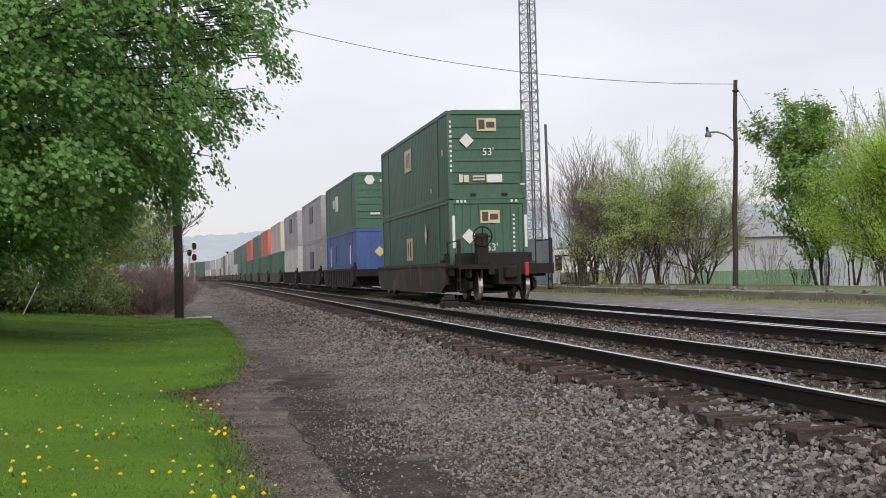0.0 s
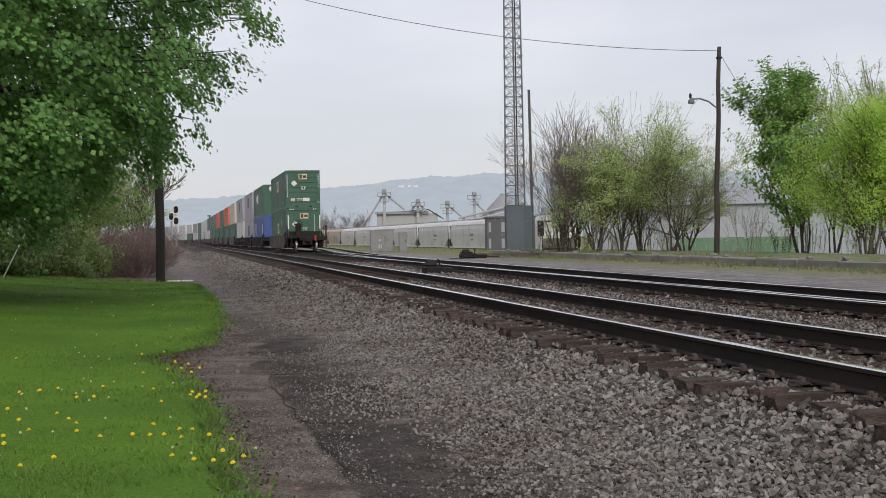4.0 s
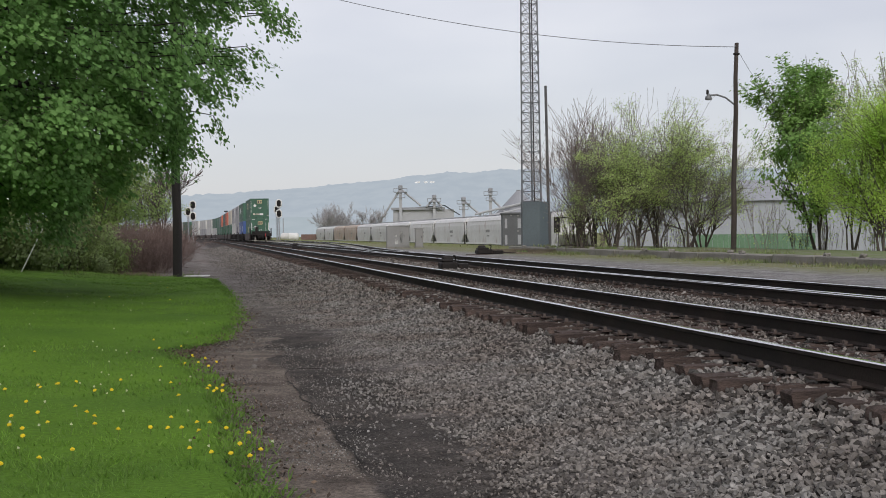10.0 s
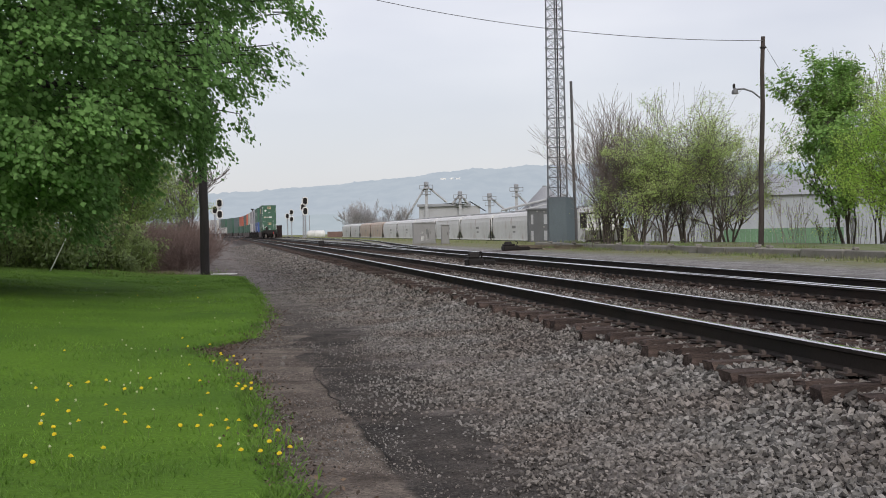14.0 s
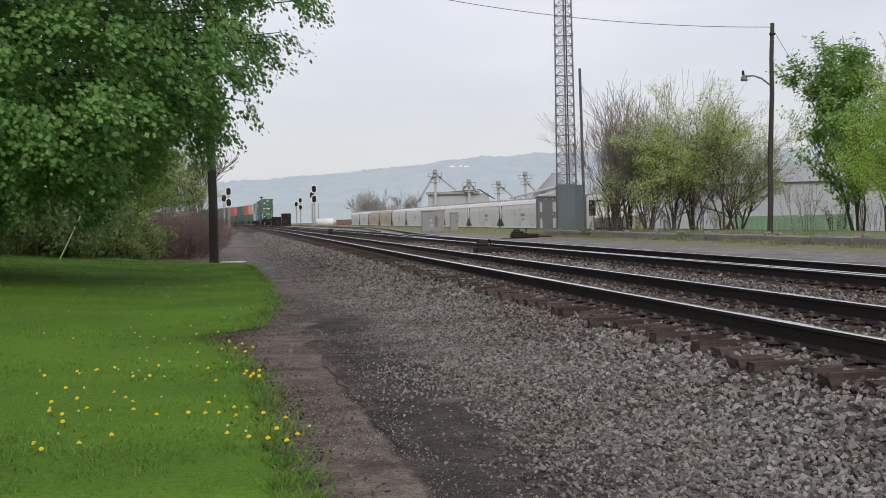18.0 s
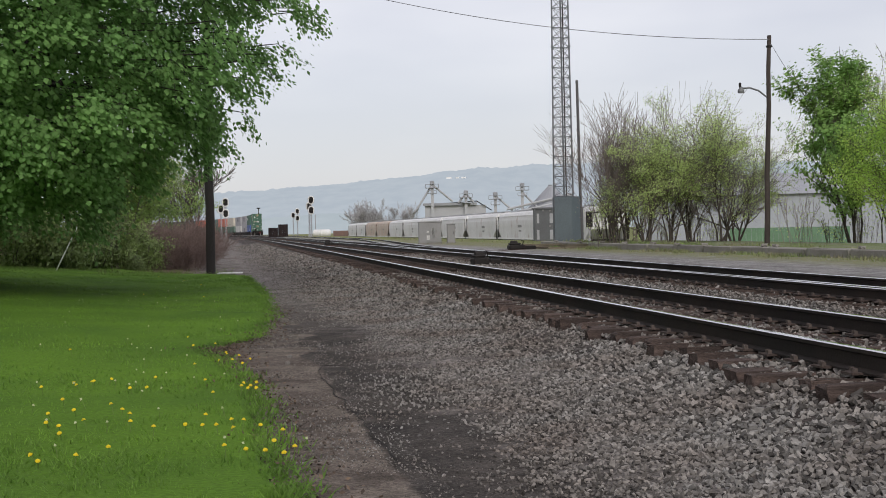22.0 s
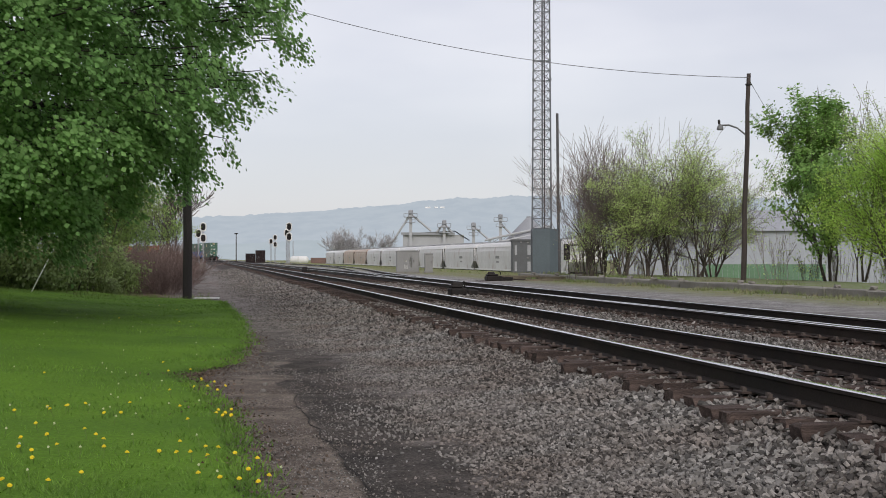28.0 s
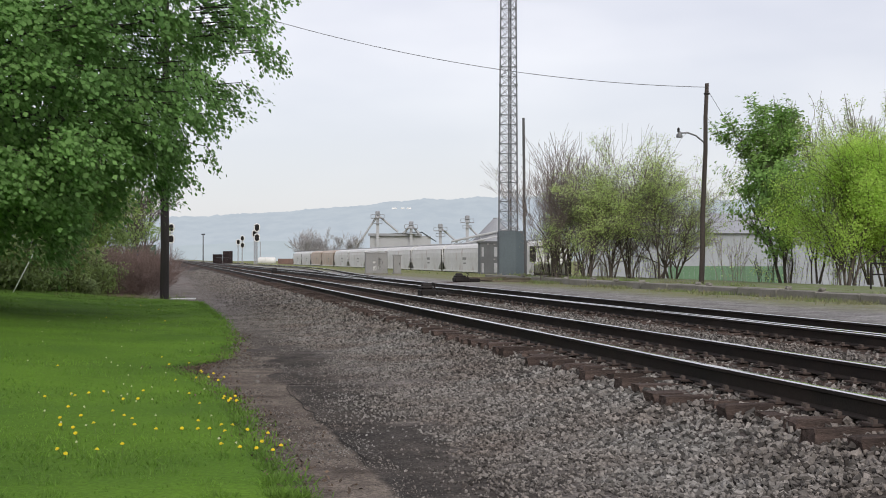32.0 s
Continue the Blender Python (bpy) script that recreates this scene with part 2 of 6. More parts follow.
# ---- mesh tools ----
class Build:
    """Collects boxes, tubes and plates into one mesh."""

    def __init__(self):
        self.v, self.f, self.k = [], [], []

    def add(self, verts, faces, slot=0):
        n = len(self.v)
        self.v += [tuple(c) for c in verts]
        self.f += [tuple(i + n for i in face) for face in faces]
        self.k += [slot] * len(faces)
        return self

    def box(self, x0, y0, z0, x1, y1, z1, slot=0, turn=None, ch=0.0):
        if ch:
            c = ch
            prof = [(x0 + c, y0), (x1 - c, y0), (x1, y0 + c), (x1, y1 - c), (x1 - c, y1), (x0 + c, y1), (x0, y1 - c), (x0, y0 + c)]
            cx, cy = (x0 + x1) / 2, (y0 + y1) / 2
            small = [(cx + (x - cx) * (1 - 2 * c / (x1 - x0)), cy + (y - cy) * (1 - 2 * c / (y1 - y0))) for x, y in prof]
            vs = [(*q, z0) for q in small] + [(*q, z0 + c) for q in prof] + [(*q, z1 - c) for q in prof] + [(*q, z1) for q in small]
            fs = [tuple(range(7, -1, -1)), tuple(range(24, 32))]
            for r in range(3):
                fs += [(r * 8 + i, r * 8 + (i + 1) % 8, r * 8 + 8 + (i + 1) % 8, r * 8 + 8 + i) for i in range(8)]
        else:
            vs = [(x0, y0, z0), (x1, y0, z0), (x1, y1, z0), (x0, y1, z0), (x0, y0, z1), (x1, y0, z1), (x1, y1, z1), (x0, y1, z1)]
            fs = [(3, 2, 1, 0), (4, 5, 6, 7), (0, 1, 5, 4), (1, 2, 6, 5), (2, 3, 7, 6), (3, 0, 4, 7)]
        if turn is not None:
            vs = [turn @ Vector(q) for q in vs]
        return self.add(vs, fs, slot)

    def tube(self, a, b, r0, r1=None, sides=8, slot=0, cap=True):
        a, b = Vector(a), Vector(b)
        r1 = r0 if r1 is None else r1
        d = (b - a).normalized()
        e = d.cross(Vector((0, 0, 1)) if abs(d.z) < 0.9 else Vector((1, 0, 0))).normalized()
        g = d.cross(e)
        ring = [(math.cos(2 * math.pi * i / sides), math.sin(2 * math.pi * i / sides)) for i in range(sides)]
        vs = [a + (e * c + g * s) * r0 for c, s in ring] + [b + (e * c + g * s) * r1 for c, s in ring]
        fs = [(i, (i + 1) % sides, sides + (i + 1) % sides, sides + i) for i in range(sides)]
        if cap:
            fs += [tuple(range(sides - 1, -1, -1)), tuple(range(sides, 2 * sides))]
        return self.add(vs, fs, slot)

    def path(self, pts, r, sides=6, slot=0):
        for a, b in zip(pts, pts[1:]):
            self.tube(a, b, r, r, sides, slot)
        return self

    def sweep(self, pts, r, sides=6, slot=0):
        """One unbroken bent rod."""
        pts = [Vector(q) for q in pts]
        n = len(self.v)
        for k, q in enumerate(pts):
            d = (pts[min(k + 1, len(pts) - 1)] - pts[max(k - 1, 0)]).normalized()
            e = d.cross(Vector((0, 0, 1)) if abs(d.z) < 0.9 else Vector((1, 0, 0))).normalized()
            g = d.cross(e)
            self.v += [tuple(q + (e * math.cos(2 * math.pi * i / sides) + g * math.sin(2 * math.pi * i / sides)) * r) for i in range(sides)]
        for k in range(len(pts) - 1):
            fs = [(n + k * sides + i, n + k * sides + (i + 1) % sides, n + (k + 1) * sides + (i + 1) % sides, n + (k + 1) * sides + i) for i in range(sides)]
            self.f += fs
            self.k += [slot] * sides
        return self

    def ring(self, centre, axis, r, thick, sides=20, slot=0):
        """A wheel rim or hoop."""
        axis = Vector(axis).normalized()
        e = axis.cross(Vector((0, 0, 1)) if abs(axis.z) < 0.9 else Vector((1, 0, 0))).normalized()
        g = axis.cross(e)
        pts = [Vector(centre) + (e * math.cos(2 * math.pi * i / sides) + g * math.sin(2 * math.pi * i / sides)) * r for i in range(sides + 1)]
        return self.path(pts, thick, 5, slot)

    def lathe(self, a, axis, prof, sides=20, slot=0):
        """prof: (distance along the axis, radius) pairs."""
        a, axis = Vector(a), Vector(axis).normalized()
        e = axis.cross(Vector((0, 0, 1)) if abs(axis.z) < 0.9 else Vector((1, 0, 0))).normalized()
        g = axis.cross(e)
        vs, fs = [], []
        for d, r in prof:
            vs += [a + axis * d + (e * math.cos(2 * math.pi * i / sides) + g * math.sin(2 * math.pi * i / sides)) * r for i in range(sides)]
        for k in range(len(prof) - 1):
            fs += [(k * sides + i, k * sides + (i + 1) % sides, (k + 1) * sides + (i + 1) % sides, (k + 1) * sides + i) for i in range(sides)]
        fs += [tuple(range(sides - 1, -1, -1)), tuple(range((len(prof) - 1) * sides, len(prof) * sides))]
        return self.add(vs, fs, slot)

    def prism(self, outline, y0, y1, slot=0):
        """An outline of (x, z) pairs drawn out along y."""
        n = len(outline)
        vs = [(x, y0, z) for x, z in outline] + [(x, y1, z) for x, z in outline]
        fs = [(i, (i + 1) % n, n + (i + 1) % n, n + i) for i in range(n)] + [tuple(range(n - 1, -1, -1)), tuple(range(n, 2 * n))]
        return self.add(vs, fs, slot)

    def mesh(self, name, *mats, smooth=False):
        me = bpy.data.meshes.new(name)
        me.from_pydata(self.v, [], self.f)
        for m in mats:
            me.materials.append(m)
        if len(mats) > 1:
            me.polygons.foreach_set("material_index", self.k)
        if smooth:
            me.polygons.foreach_set("use_smooth", [True] * len(me.polygons))
        me.update()
        return me


def array_mesh(name, verts, faces, *mats, slots=None, flat=False):
    """A mesh from numpy arrays; all faces have the same number of corners."""
    me = bpy.data.meshes.new(name)
    n, c = faces.shape
    me.vertices.add(len(verts))
    me.vertices.foreach_set("co", np.asarray(verts, dtype=np.float32).ravel())
    me.loops.add(n * c)
    me.loops.foreach_set("vertex_index", faces.astype(np.int32).ravel())
    me.polygons.add(n)
    me.polygons.foreach_set("loop_start", np.arange(0, n * c, c, dtype=np.int32))
    for m in mats:
        me.materials.append(m)
    if slots is not None:
        me.polygons.foreach_set("material_index", slots.astype(np.int32))
    if flat:
        me.polygons.foreach_set("use_smooth", [False] * n)
    me.update(calc_edges=True)
    return me


def part(name, build, mats, parent, label="", smooth=False):
    mats = mats if isinstance(mats, (list, tuple)) else [mats]
    ob = new(name, build.mesh(name, *mats, smooth=smooth) if isinstance(build, Build) else build)
    ob.parent = parent
    return tagged(ob, label)


def thing(name, m, label, category, group="", kind=""):
    ob = new(name)
    ob.matrix_world = m
    return tagged(ob, label, category, group, kind)


def settled(x, y, z, turn=0.0):
    return pose(x, y, z, 0, 0, turn)


TRACK_TURN = math.degrees(LEAN)

# ---- ground: one sheet, with the ballast bank and the lower yard ----
PROFILE = ((-400, 4.0), (-60, 3.0), (-14, 0.95), (-8, 0.5), (-5, 0.27), (-3, 0.11), (-1, 0.01), (1.25, 0.0), (1.9, 0.02), (2.7, 0.05), (3.5, 0.1), (3.95, 0.195), (4.25, 0.225), (4.6, 0.265), (10.6, 0.27), (11.6, 0.295), (12.6, 0.36), (15.5, 0.4), (23, 0.42), (25.5, -1.2), (45, -1.2), (120, -1.0), (400, -1.0))


def lie(s, p):
    """Height of the ground."""
    z = PROFILE[-1][1]
    for (p0, z0), (p1, z1) in zip(PROFILE, PROFILE[1:]):
        if p <= p1:
            z = z0 + (z1 - z0) * max(0.0, (p - p0) / (p1 - p0))
            break
    return z


M_GROUND = bpy.data.materials.new("gravel_dirt_and_asphalt_ground")


def ground_material(m):
    m.use_nodes = True
    nt = m.node_tree
    bs = nt.nodes["Principled BSDF"]
    bs.inputs["Roughness"].default_value = 0.95
    bs.inputs["Specular IOR Level"].default_value = 0.1
    co = nt.nodes.new("ShaderNodeTexCoord").outputs["Object"]

    def node(kind, **inputs):
        n = nt.nodes.new(kind)
        for key, value in inputs.items():
            socket = n.inputs[int(key[1:])] if key[0] == "i" and key[1:].isdigit() else n.inputs[key]
            if isinstance(value, bpy.types.NodeSocket):
                nt.links.new(value, socket)
            else:
                socket.default_value = value
        return n

    def dot(vec):
        n = node("ShaderNodeVectorMath", i0=co, i1=vec)
        n.operation = "DOT_PRODUCT"
        return n.outputs["Value"]

    def math_node(op, a, b=0.0):
        n = node("ShaderNodeMath", i0=a, i1=b)
        n.operation = op
        return n.outputs[0]

    def noise_node(scale, detail=6):
        return node("ShaderNodeTexNoise", Vector=co, Scale=scale, Detail=detail).outputs["Fac"]

    def rng(v, a, b, c=0.0, d=1.0):
        n = node("ShaderNodeMapRange", Value=v)
        for key, value in zip(("From Min", "From Max", "To Min", "To Max"), (a, b, c, d)):
            n.inputs[key].default_value = value
        return n.outputs[0]

    def mix(a, b, f, blend="MIX"):
        n = nt.nodes.new("ShaderNodeMix")
        n.data_type, n.blend_type = "RGBA", blend
        for value, socket in ((a, n.inputs["A"]), (b, n.inputs["B"]), (f, n.inputs["Factor"])):
            if isinstance(value, bpy.types.NodeSocket):
                nt.links.new(value, socket)
            else:
                socket.default_value = value
        return n.outputs["Result"]

    across, along = dot((CA, SA, 0)), dot((-SA, CA, 0))
    wob = math_node("ADD", math_node("MULTIPLY", math_node("SUBTRACT", noise_node(0.45), 0.5), 1.4), math_node("MULTIPLY", math_node("SUBTRACT", noise_node(3.0), 0.5), 0.9))
    p = math_node("ADD", across, wob)
    fine, mid, big = noise_node(55), noise_node(9), noise_node(1.2)
    vor = node("ShaderNodeTexVoronoi", Vector=co, Scale=28.0)
    vor2 = node("ShaderNodeTexVoronoi", Vector=co, Scale=60.0)

    def speck(v, lo, hi):
        sep = node("ShaderNodeSeparateColor", Color=v.outputs["Color"]).outputs[0]
        one = rng(sep, 0, 1, lo, hi)
        return node("ShaderNodeCombineColor", Red=one, Green=one, Blue=one).outputs[0]

    grit, grit2 = speck(vor, 0.45, 1.5), speck(vor2, 0.6, 1.4)
    gravel = mix((0.235, 0.213, 0.198, 1), (0.15, 0.134, 0.124, 1), rng(big, 0.35, 0.65))
    gravel = mix(mix(gravel, grit, 1.0, "MULTIPLY"), (0.34, 0.32, 0.3, 1), rng(fine, 0.6, 0.75, 0, 0.5))
    dirt = mix((0.165, 0.139, 0.117, 1), (0.095, 0.078, 0.066, 1), rng(big, 0.35, 0.65))
    dirt = mix(dirt, grit2, 1.0, "MULTIPLY")
    dirt = mix(dirt, (0.3, 0.26, 0.22, 1), rng(fine, 0.6, 0.75, 0, 0.55))
    asphalt = mix((0.042, 0.038, 0.035, 1), (0.082, 0.071, 0.063, 1), rng(big, 0.35, 0.7))
    asphalt = mix(asphalt, grit2, 1.0, "MULTIPLY")
    asphalt = mix(asphalt, (0.28, 0.26, 0.24, 1), rng(fine, 0.6, 0.78, 0, 0.6))
    tone = rng(noise_node(2.2, 9), 0.3, 0.7, 0.5, 1.5)
    patch_tone = node("ShaderNodeCombineColor", Red=tone, Green=tone, Blue=tone).outputs[0]
    lane = mix(mix(mix((0.27, 0.262, 0.257, 1), (0.19, 0.182, 0.178, 1), rng(big, 0.35, 0.65)), grit, 0.6, "MULTIPLY"), patch_tone, 0.5, "MULTIPLY")
    weeds = mix((0.16, 0.2, 0.06, 1), (0.22, 0.2, 0.12, 1), rng(mid, 0.4, 0.62))
    litter = mix((0.14, 0.1, 0.075, 1), (0.2, 0.15, 0.11, 1), rng(mid, 0.35, 0.65))
    # Bed colour darkened to stand for shade in the gaps between stones.
    ballast = mix(mix(mix((0.085, 0.073, 0.067, 1), (0.045, 0.038, 0.034, 1), rng(mid, 0.35, 0.65)), grit, 1.0, "MULTIPLY"), (0.27, 0.25, 0.24, 1), rng(fine, 0.58, 0.75, 0, 0.45))
    edge = math_node("ADD", across, math_node("MULTIPLY", math_node("SUBTRACT", noise_node(2.0), 0.5), 0.16))
    edge = math_node("ADD", edge, math_node("MULTIPLY", math_node("MULTIPLY", math_node("SUBTRACT", noise_node(0.9, 8), 0.5), 2.4), rng(along, 14.2, 17.5)))
    patch = rng(noise_node(3.0, 10), 0.3, 0.7, 0.65, 1.3)
    patch = node("ShaderNodeCombineColor", Red=patch, Green=patch, Blue=patch).outputs[0]
    dirt, gravel, asphalt = (mix(c, patch, 1.0, "MULTIPLY") for c in (dirt, gravel, asphalt))
    colour = mix(dirt, asphalt, rng(edge, 1.0, 1.06))
    colour = mix(dirt, colour, rng(math_node("ADD", along, math_node("MULTIPLY", wob, 6.0)), 34, 20, 0.35, 1.0))
    colour = mix(colour, gravel, math_node("MULTIPLY", rng(along, 18, 32), rng(noise_node(0.8, 8), 0.24, 0.44)))
    colour = mix(colour, asphalt, math_node("MULTIPLY", rng(along, 24, 40), rng(noise_node(0.6, 9), 0.56, 0.64, 0, 0.3)))
    colour = mix(colour, gravel, rng(p, 1.7, 2.6))
    colour = mix(colour, ballast, rng(p, 2.3, 3.2))
    colour = mix(colour, lane, rng(p, 11.3, 12.6))
    colour = mix(colour, weeds, math_node("MULTIPLY", math_node("MULTIPLY", rng(p, 13.6, 15.4), rng(along, 14, 30)), rng(mid, 0.34, 0.5)))
    colour = mix(colour, weeds, rng(p, 17.5, 19))
    colour = mix(colour, litter, rng(p, -0.3, -1.4))
    nt.links.new(colour, bs.inputs["Base Color"])
    height = math_node("ADD", math_node("MULTIPLY", fine, 0.6), math_node("MULTIPLY", vor.outputs["Distance"], -1.0))
    bump = node("ShaderNodeBump", Height=height, Strength=0.6, Distance=0.02)
    nt.links.new(bump.outputs[0], bs.inputs["Normal"])


ground_material(M_GROUND)


def build_ground():
    ps = sorted({q for q, _ in PROFILE} | {x * 0.25 for x in range(-16, 50)} | {-1200, 1500, -150, -100, -40, -30, -16, 60, 90, 200, 800})
    ss = [-250, -60, -20] + [x * 0.5 for x in range(0, 80)] + list(range(40, 120, 4)) + [120, 140, 170, 200, 260, 330, 420, 520, 700, 1000, 1600, 2600, 3800]
    vs, n = [], len(ps)
    for s in ss:
        for p in ps:
            rough = noise.noise(Vector((s * 0.9, p * 0.9, 0))) * 0.03 + noise.noise(Vector((s * 3, p * 3, 5))) * 0.012
            vs.append(plan(s, p, lie(s, p) + (rough if -6 < p < 3.8 or 11 < p < 16.5 else 0)))
    fs = np.array([(i * n + j, i * n + j + 1, (i + 1) * n + j + 1, (i + 1) * n + j) for i in range(len(ss) - 1) for j in range(n - 1)])
    me = array_mesh("ground", np.array(vs), fs, M_GROUND)
    me.polygons.foreach_set("use_smooth", [True] * len(me.polygons))
    tagged(new("ground", me), "gravel, dirt and old asphalt beside the tracks", "ground", kind="structure")


build_ground()

# ---- lawn with its ragged edge ----
LAWN_EDGE = ((4, 0.3), (8.2, 0.27), (10.2, 0.25), (12.3, 0.22), (14.0, 0.05), (15.2, -0.05), (16.4, -0.3), (17.2, -0.1), (18.1, 0.4), (22.8, 0.79), (30.9, 0.95), (40, 0.85), (44.7, 0.73), (46.5, -0.4), (48, -2.5), (52, -4.5), (60, -6.5))


def lawn_edge(s):
    for (s0, p0), (s1, p1) in zip(LAWN_EDGE, LAWN_EDGE[1:]):
        if s <= s1:
            return p0 + (p1 - p0) * max(0.0, (s - s0) / (s1 - s0)) + 0.1 * noise.noise(Vector((s * 1.7, 3, 0))) + 0.07 * noise.noise(Vector((s * 5, 9, 0)))
    return -99


M_LAWN = material("lawn_turf", (0.105, 0.205, 0.02), 0.9, 0, 30, 0.35, 0.3, 0.6, other=(0.065, 0.135, 0.016), dirt=(0.13, 0.2, 0.04), dirt_at=0.66, spec=0.1)


def build_lawn():
    ss = [-60, -30, -15, -6, 0, 2] + [4 + 0.1 * i for i in range(200)] + [24 + 0.25 * i for i in range(140)]
    steps = [0, 0.03, 0.1, 0.3, 0.6, 1, 1.5, 2, 3, 4, 5.5, 7, 9, 12, 16, 20, 25]
    vs = []
    for s in ss:
        e = lawn_edge(s)
        for k, d in enumerate(steps):
            p = e - d
            z = lie(s, p) + (0.0 if k == 0 else 0.045 if k == 1 else 0.06) + 0.03 * noise.noise(Vector((s * 0.5, p * 0.5, 2)))
            vs.append(plan(s, p, z - (0.03 if k == 0 else 0)))
    n = len(steps)
    fs = np.array([(i * n + j, (i + 1) * n + j, (i + 1) * n + j + 1, i * n + j + 1) for i in range(len(ss) - 1) for j in range(n - 1)])
    me = array_mesh("lawn", np.array(vs), fs, M_LAWN)
    me.polygons.foreach_set("use_smooth", [True] * len(me.polygons))
    tagged(new("lawn", me), "mown green lawn with a ragged edge", "lawn", kind="structure")


build_lawn()

# ---- tracks ----
RAIL_SHAPE = ((-0.037, -0.008), (-0.02, 0.0), (0.02, 0.0), (0.037, -0.008), (0.037, -0.036), (0.009, -0.05), (0.009, -0.145), (0.075, -0.16), (0.075, -0.172), (-0.075, -0.172), (-0.075, -0.16), (-0.009, -0.145), (-0.009, -0.05), (-0.037, -0.036))
S_LIST = [-120, -40, -10, 10, 30, 60, 100, 150, 200, 250] + list(range(270, 720, 15))


def rail(parent, centre, side, stations=S_LIST, name="rail"):
    """One rail at side metres from the centre line; centre(s) gives that line's place across."""
    b = Build()
    n = len(RAIL_SHAPE)
    for s in stations:
        b.v += [plan(s, centre(s) + side + x, RAIL + z) for x, z in RAIL_SHAPE]
    for k in range(len(stations) - 1):
        for i in range(n):
            j = (i + 1) % n
            b.f.append((k * n + i, k * n + j, (k + 1) * n + j, (k + 1) * n + i))
            b.k.append(0 if i < 3 else 1)
    return part(name, b, [M_STEEL_TOP, M_RAIL], parent)


def tie_build(length=2.6):
    return Build().box(-length / 2, -0.115, -0.18, length / 2, 0.115, 0, ch=0.012)


TIE_MESHES = []
for k in range(5):
    b = tie_build()
    rnd = random.Random(k)
    b.v = [(x + rnd.uniform(-0.03, 0.03), y + rnd.uniform(-0.02, 0.02), z + rnd.uniform(-0.022, 0.003)) for x, y, z in b.v]
    TIE_MESHES.append(b.mesh("tie", M_TIE))


def track(name, label, centre, first, last, singly):
    """Rails, ties one by one up to the station singly, and the farther ties joined."""
    root = thing(name, Matrix(), label, "railway track", kind="structure")
    rail(root, centre, -0.7525)
    rail(root, centre, 0.7525)
    rnd = random.Random(name)
    plates, spikes, far = Build(), Build(), Build()
    s = first
    while s < last:
        turn = TRACK_TURN + rnd.uniform(-2.6, 2.6)
        m = pose(*plan(s + rnd.uniform(-0.05, 0.05), centre(s) + rnd.uniform(-0.14, 0.12), RAIL - 0.18 + rnd.uniform(-0.025, 0.0)), rnd.uniform(-2.5, 2.5), 0, turn)
        if s < singly:
            ob = new("tie", rnd.choice(TIE_MESHES))
            ob.parent, ob.matrix_local = root, m
            for side in (-0.7525, 0.7525):
                mm = pose(*plan(s, centre(s) + side, RAIL - 0.176), 0, 0, TRACK_TURN)
                plates.box(-0.16, -0.09, -0.004, 0.16, 0.09, 0.012, turn=mm)
                for dx, dy in ((-0.095, 0.05), (0.095, -0.05), (-0.125, -0.05)):
                    spikes.box(dx - 0.014, dy - 0.016, 0.01, dx + 0.02, dy + 0.016, 0.042, turn=mm)
        else:
            far.box(-1.3, -0.115, -0.18, 1.3, 0.115, 0, turn=m)
        s += 0.5 if s < 120 else 0.55
    part("tie_plates", plates, M_PLATE, root, "rusty tie plates")
    tagged(part("spikes", spikes, M_SPIKE, root, "rusty spike heads"), kind="stuff")
    tagged(part("far_ties", far, M_TIE, root, "dark wooden ties far along"), kind="stuff")
    return root


near_track = track("track_1", "near railway track on dark wooden ties", lambda s: NEAR + bend(s), -24, 330, 62)
far_track = track("track_2", "second railway track with a guard rail", lambda s: FAR + bend(s), -24, 330, 62)
rail(far_track, lambda s: FAR, -0.49, [14, 15, 30, 46], "guard_rail")


def lead(s):
    """The yard lead leaves the second track to the other side."""
    k = min(1.0, max(0.0, (s - 48) / 115))
    return FAR + 5.6 * k * k * (3 - 2 * k) + bend(s)


lead_track = thing("track_3", Matrix(), "yard track that leaves the second track", "railway track", kind="structure")
for side in (-0.7525, 0.7525):
    rail(lead_track, lead, side, [54, 60, 66, 72, 80, 90, 100, 110, 120, 130, 140, 150, 163, 200, 250] + list(range(270, 500, 20)))
lead_ties = Build()
for k in range(300):
    s = 70 + k * 0.6
    lead_ties.box(-1.3, -0.115, -0.18, 1.3, 0.115, 0, turn=pose(*plan(s, lead(s), RAIL - 0.182), 0, 0, TRACK_TURN))
tagged(part("far_ties", lead_ties, M_TIE, lead_track, "dark wooden ties"), kind="stuff")


def yard_centre(s):
    return 29.8


YARD = -1.2

# ---- the train: articulated well cars with double-stacked containers ----
def paint(name, c, dirt=(0.1, 0.085, 0.07)):
    return material(name, c, 0.55, 0, 12, 0.7, 0.16, 0.05, other=tuple(v * 0.8 for v in c), dirt=dirt, dirt_at=0.66, stretch=(1, 1, 0.35), rand=0.06)


P_GREEN = paint("dark_green_container_paint", (0.042, 0.125, 0.078))
P_BLUE = paint("blue_container_paint", (0.05, 0.105, 0.3))
P_GREY = paint("grey_container_paint", (0.37, 0.37, 0.38))
P_WHITE = paint("off_white_container_paint", (0.6, 0.6, 0.57), (0.4, 0.38, 0.34))
P_CREAM = paint("cream_container_paint", (0.58, 0.54, 0.45), (0.4, 0.36, 0.3))
P_ORANGE = paint("orange_red_container_paint", (0.62, 0.15, 0.08))
P_NAVY = paint("dark_grey_green_container_paint", (0.08, 0.13, 0.12))
P_SIGN = material("cream_sign_panel", (0.62, 0.52, 0.28), 0.5, 0, 20, 2, 0.08, 0)
P_DARKSIGN = material("dark_sign_block", (0.05, 0.04, 0.06), 0.5, 0, 20, 2, 0.1, 0)
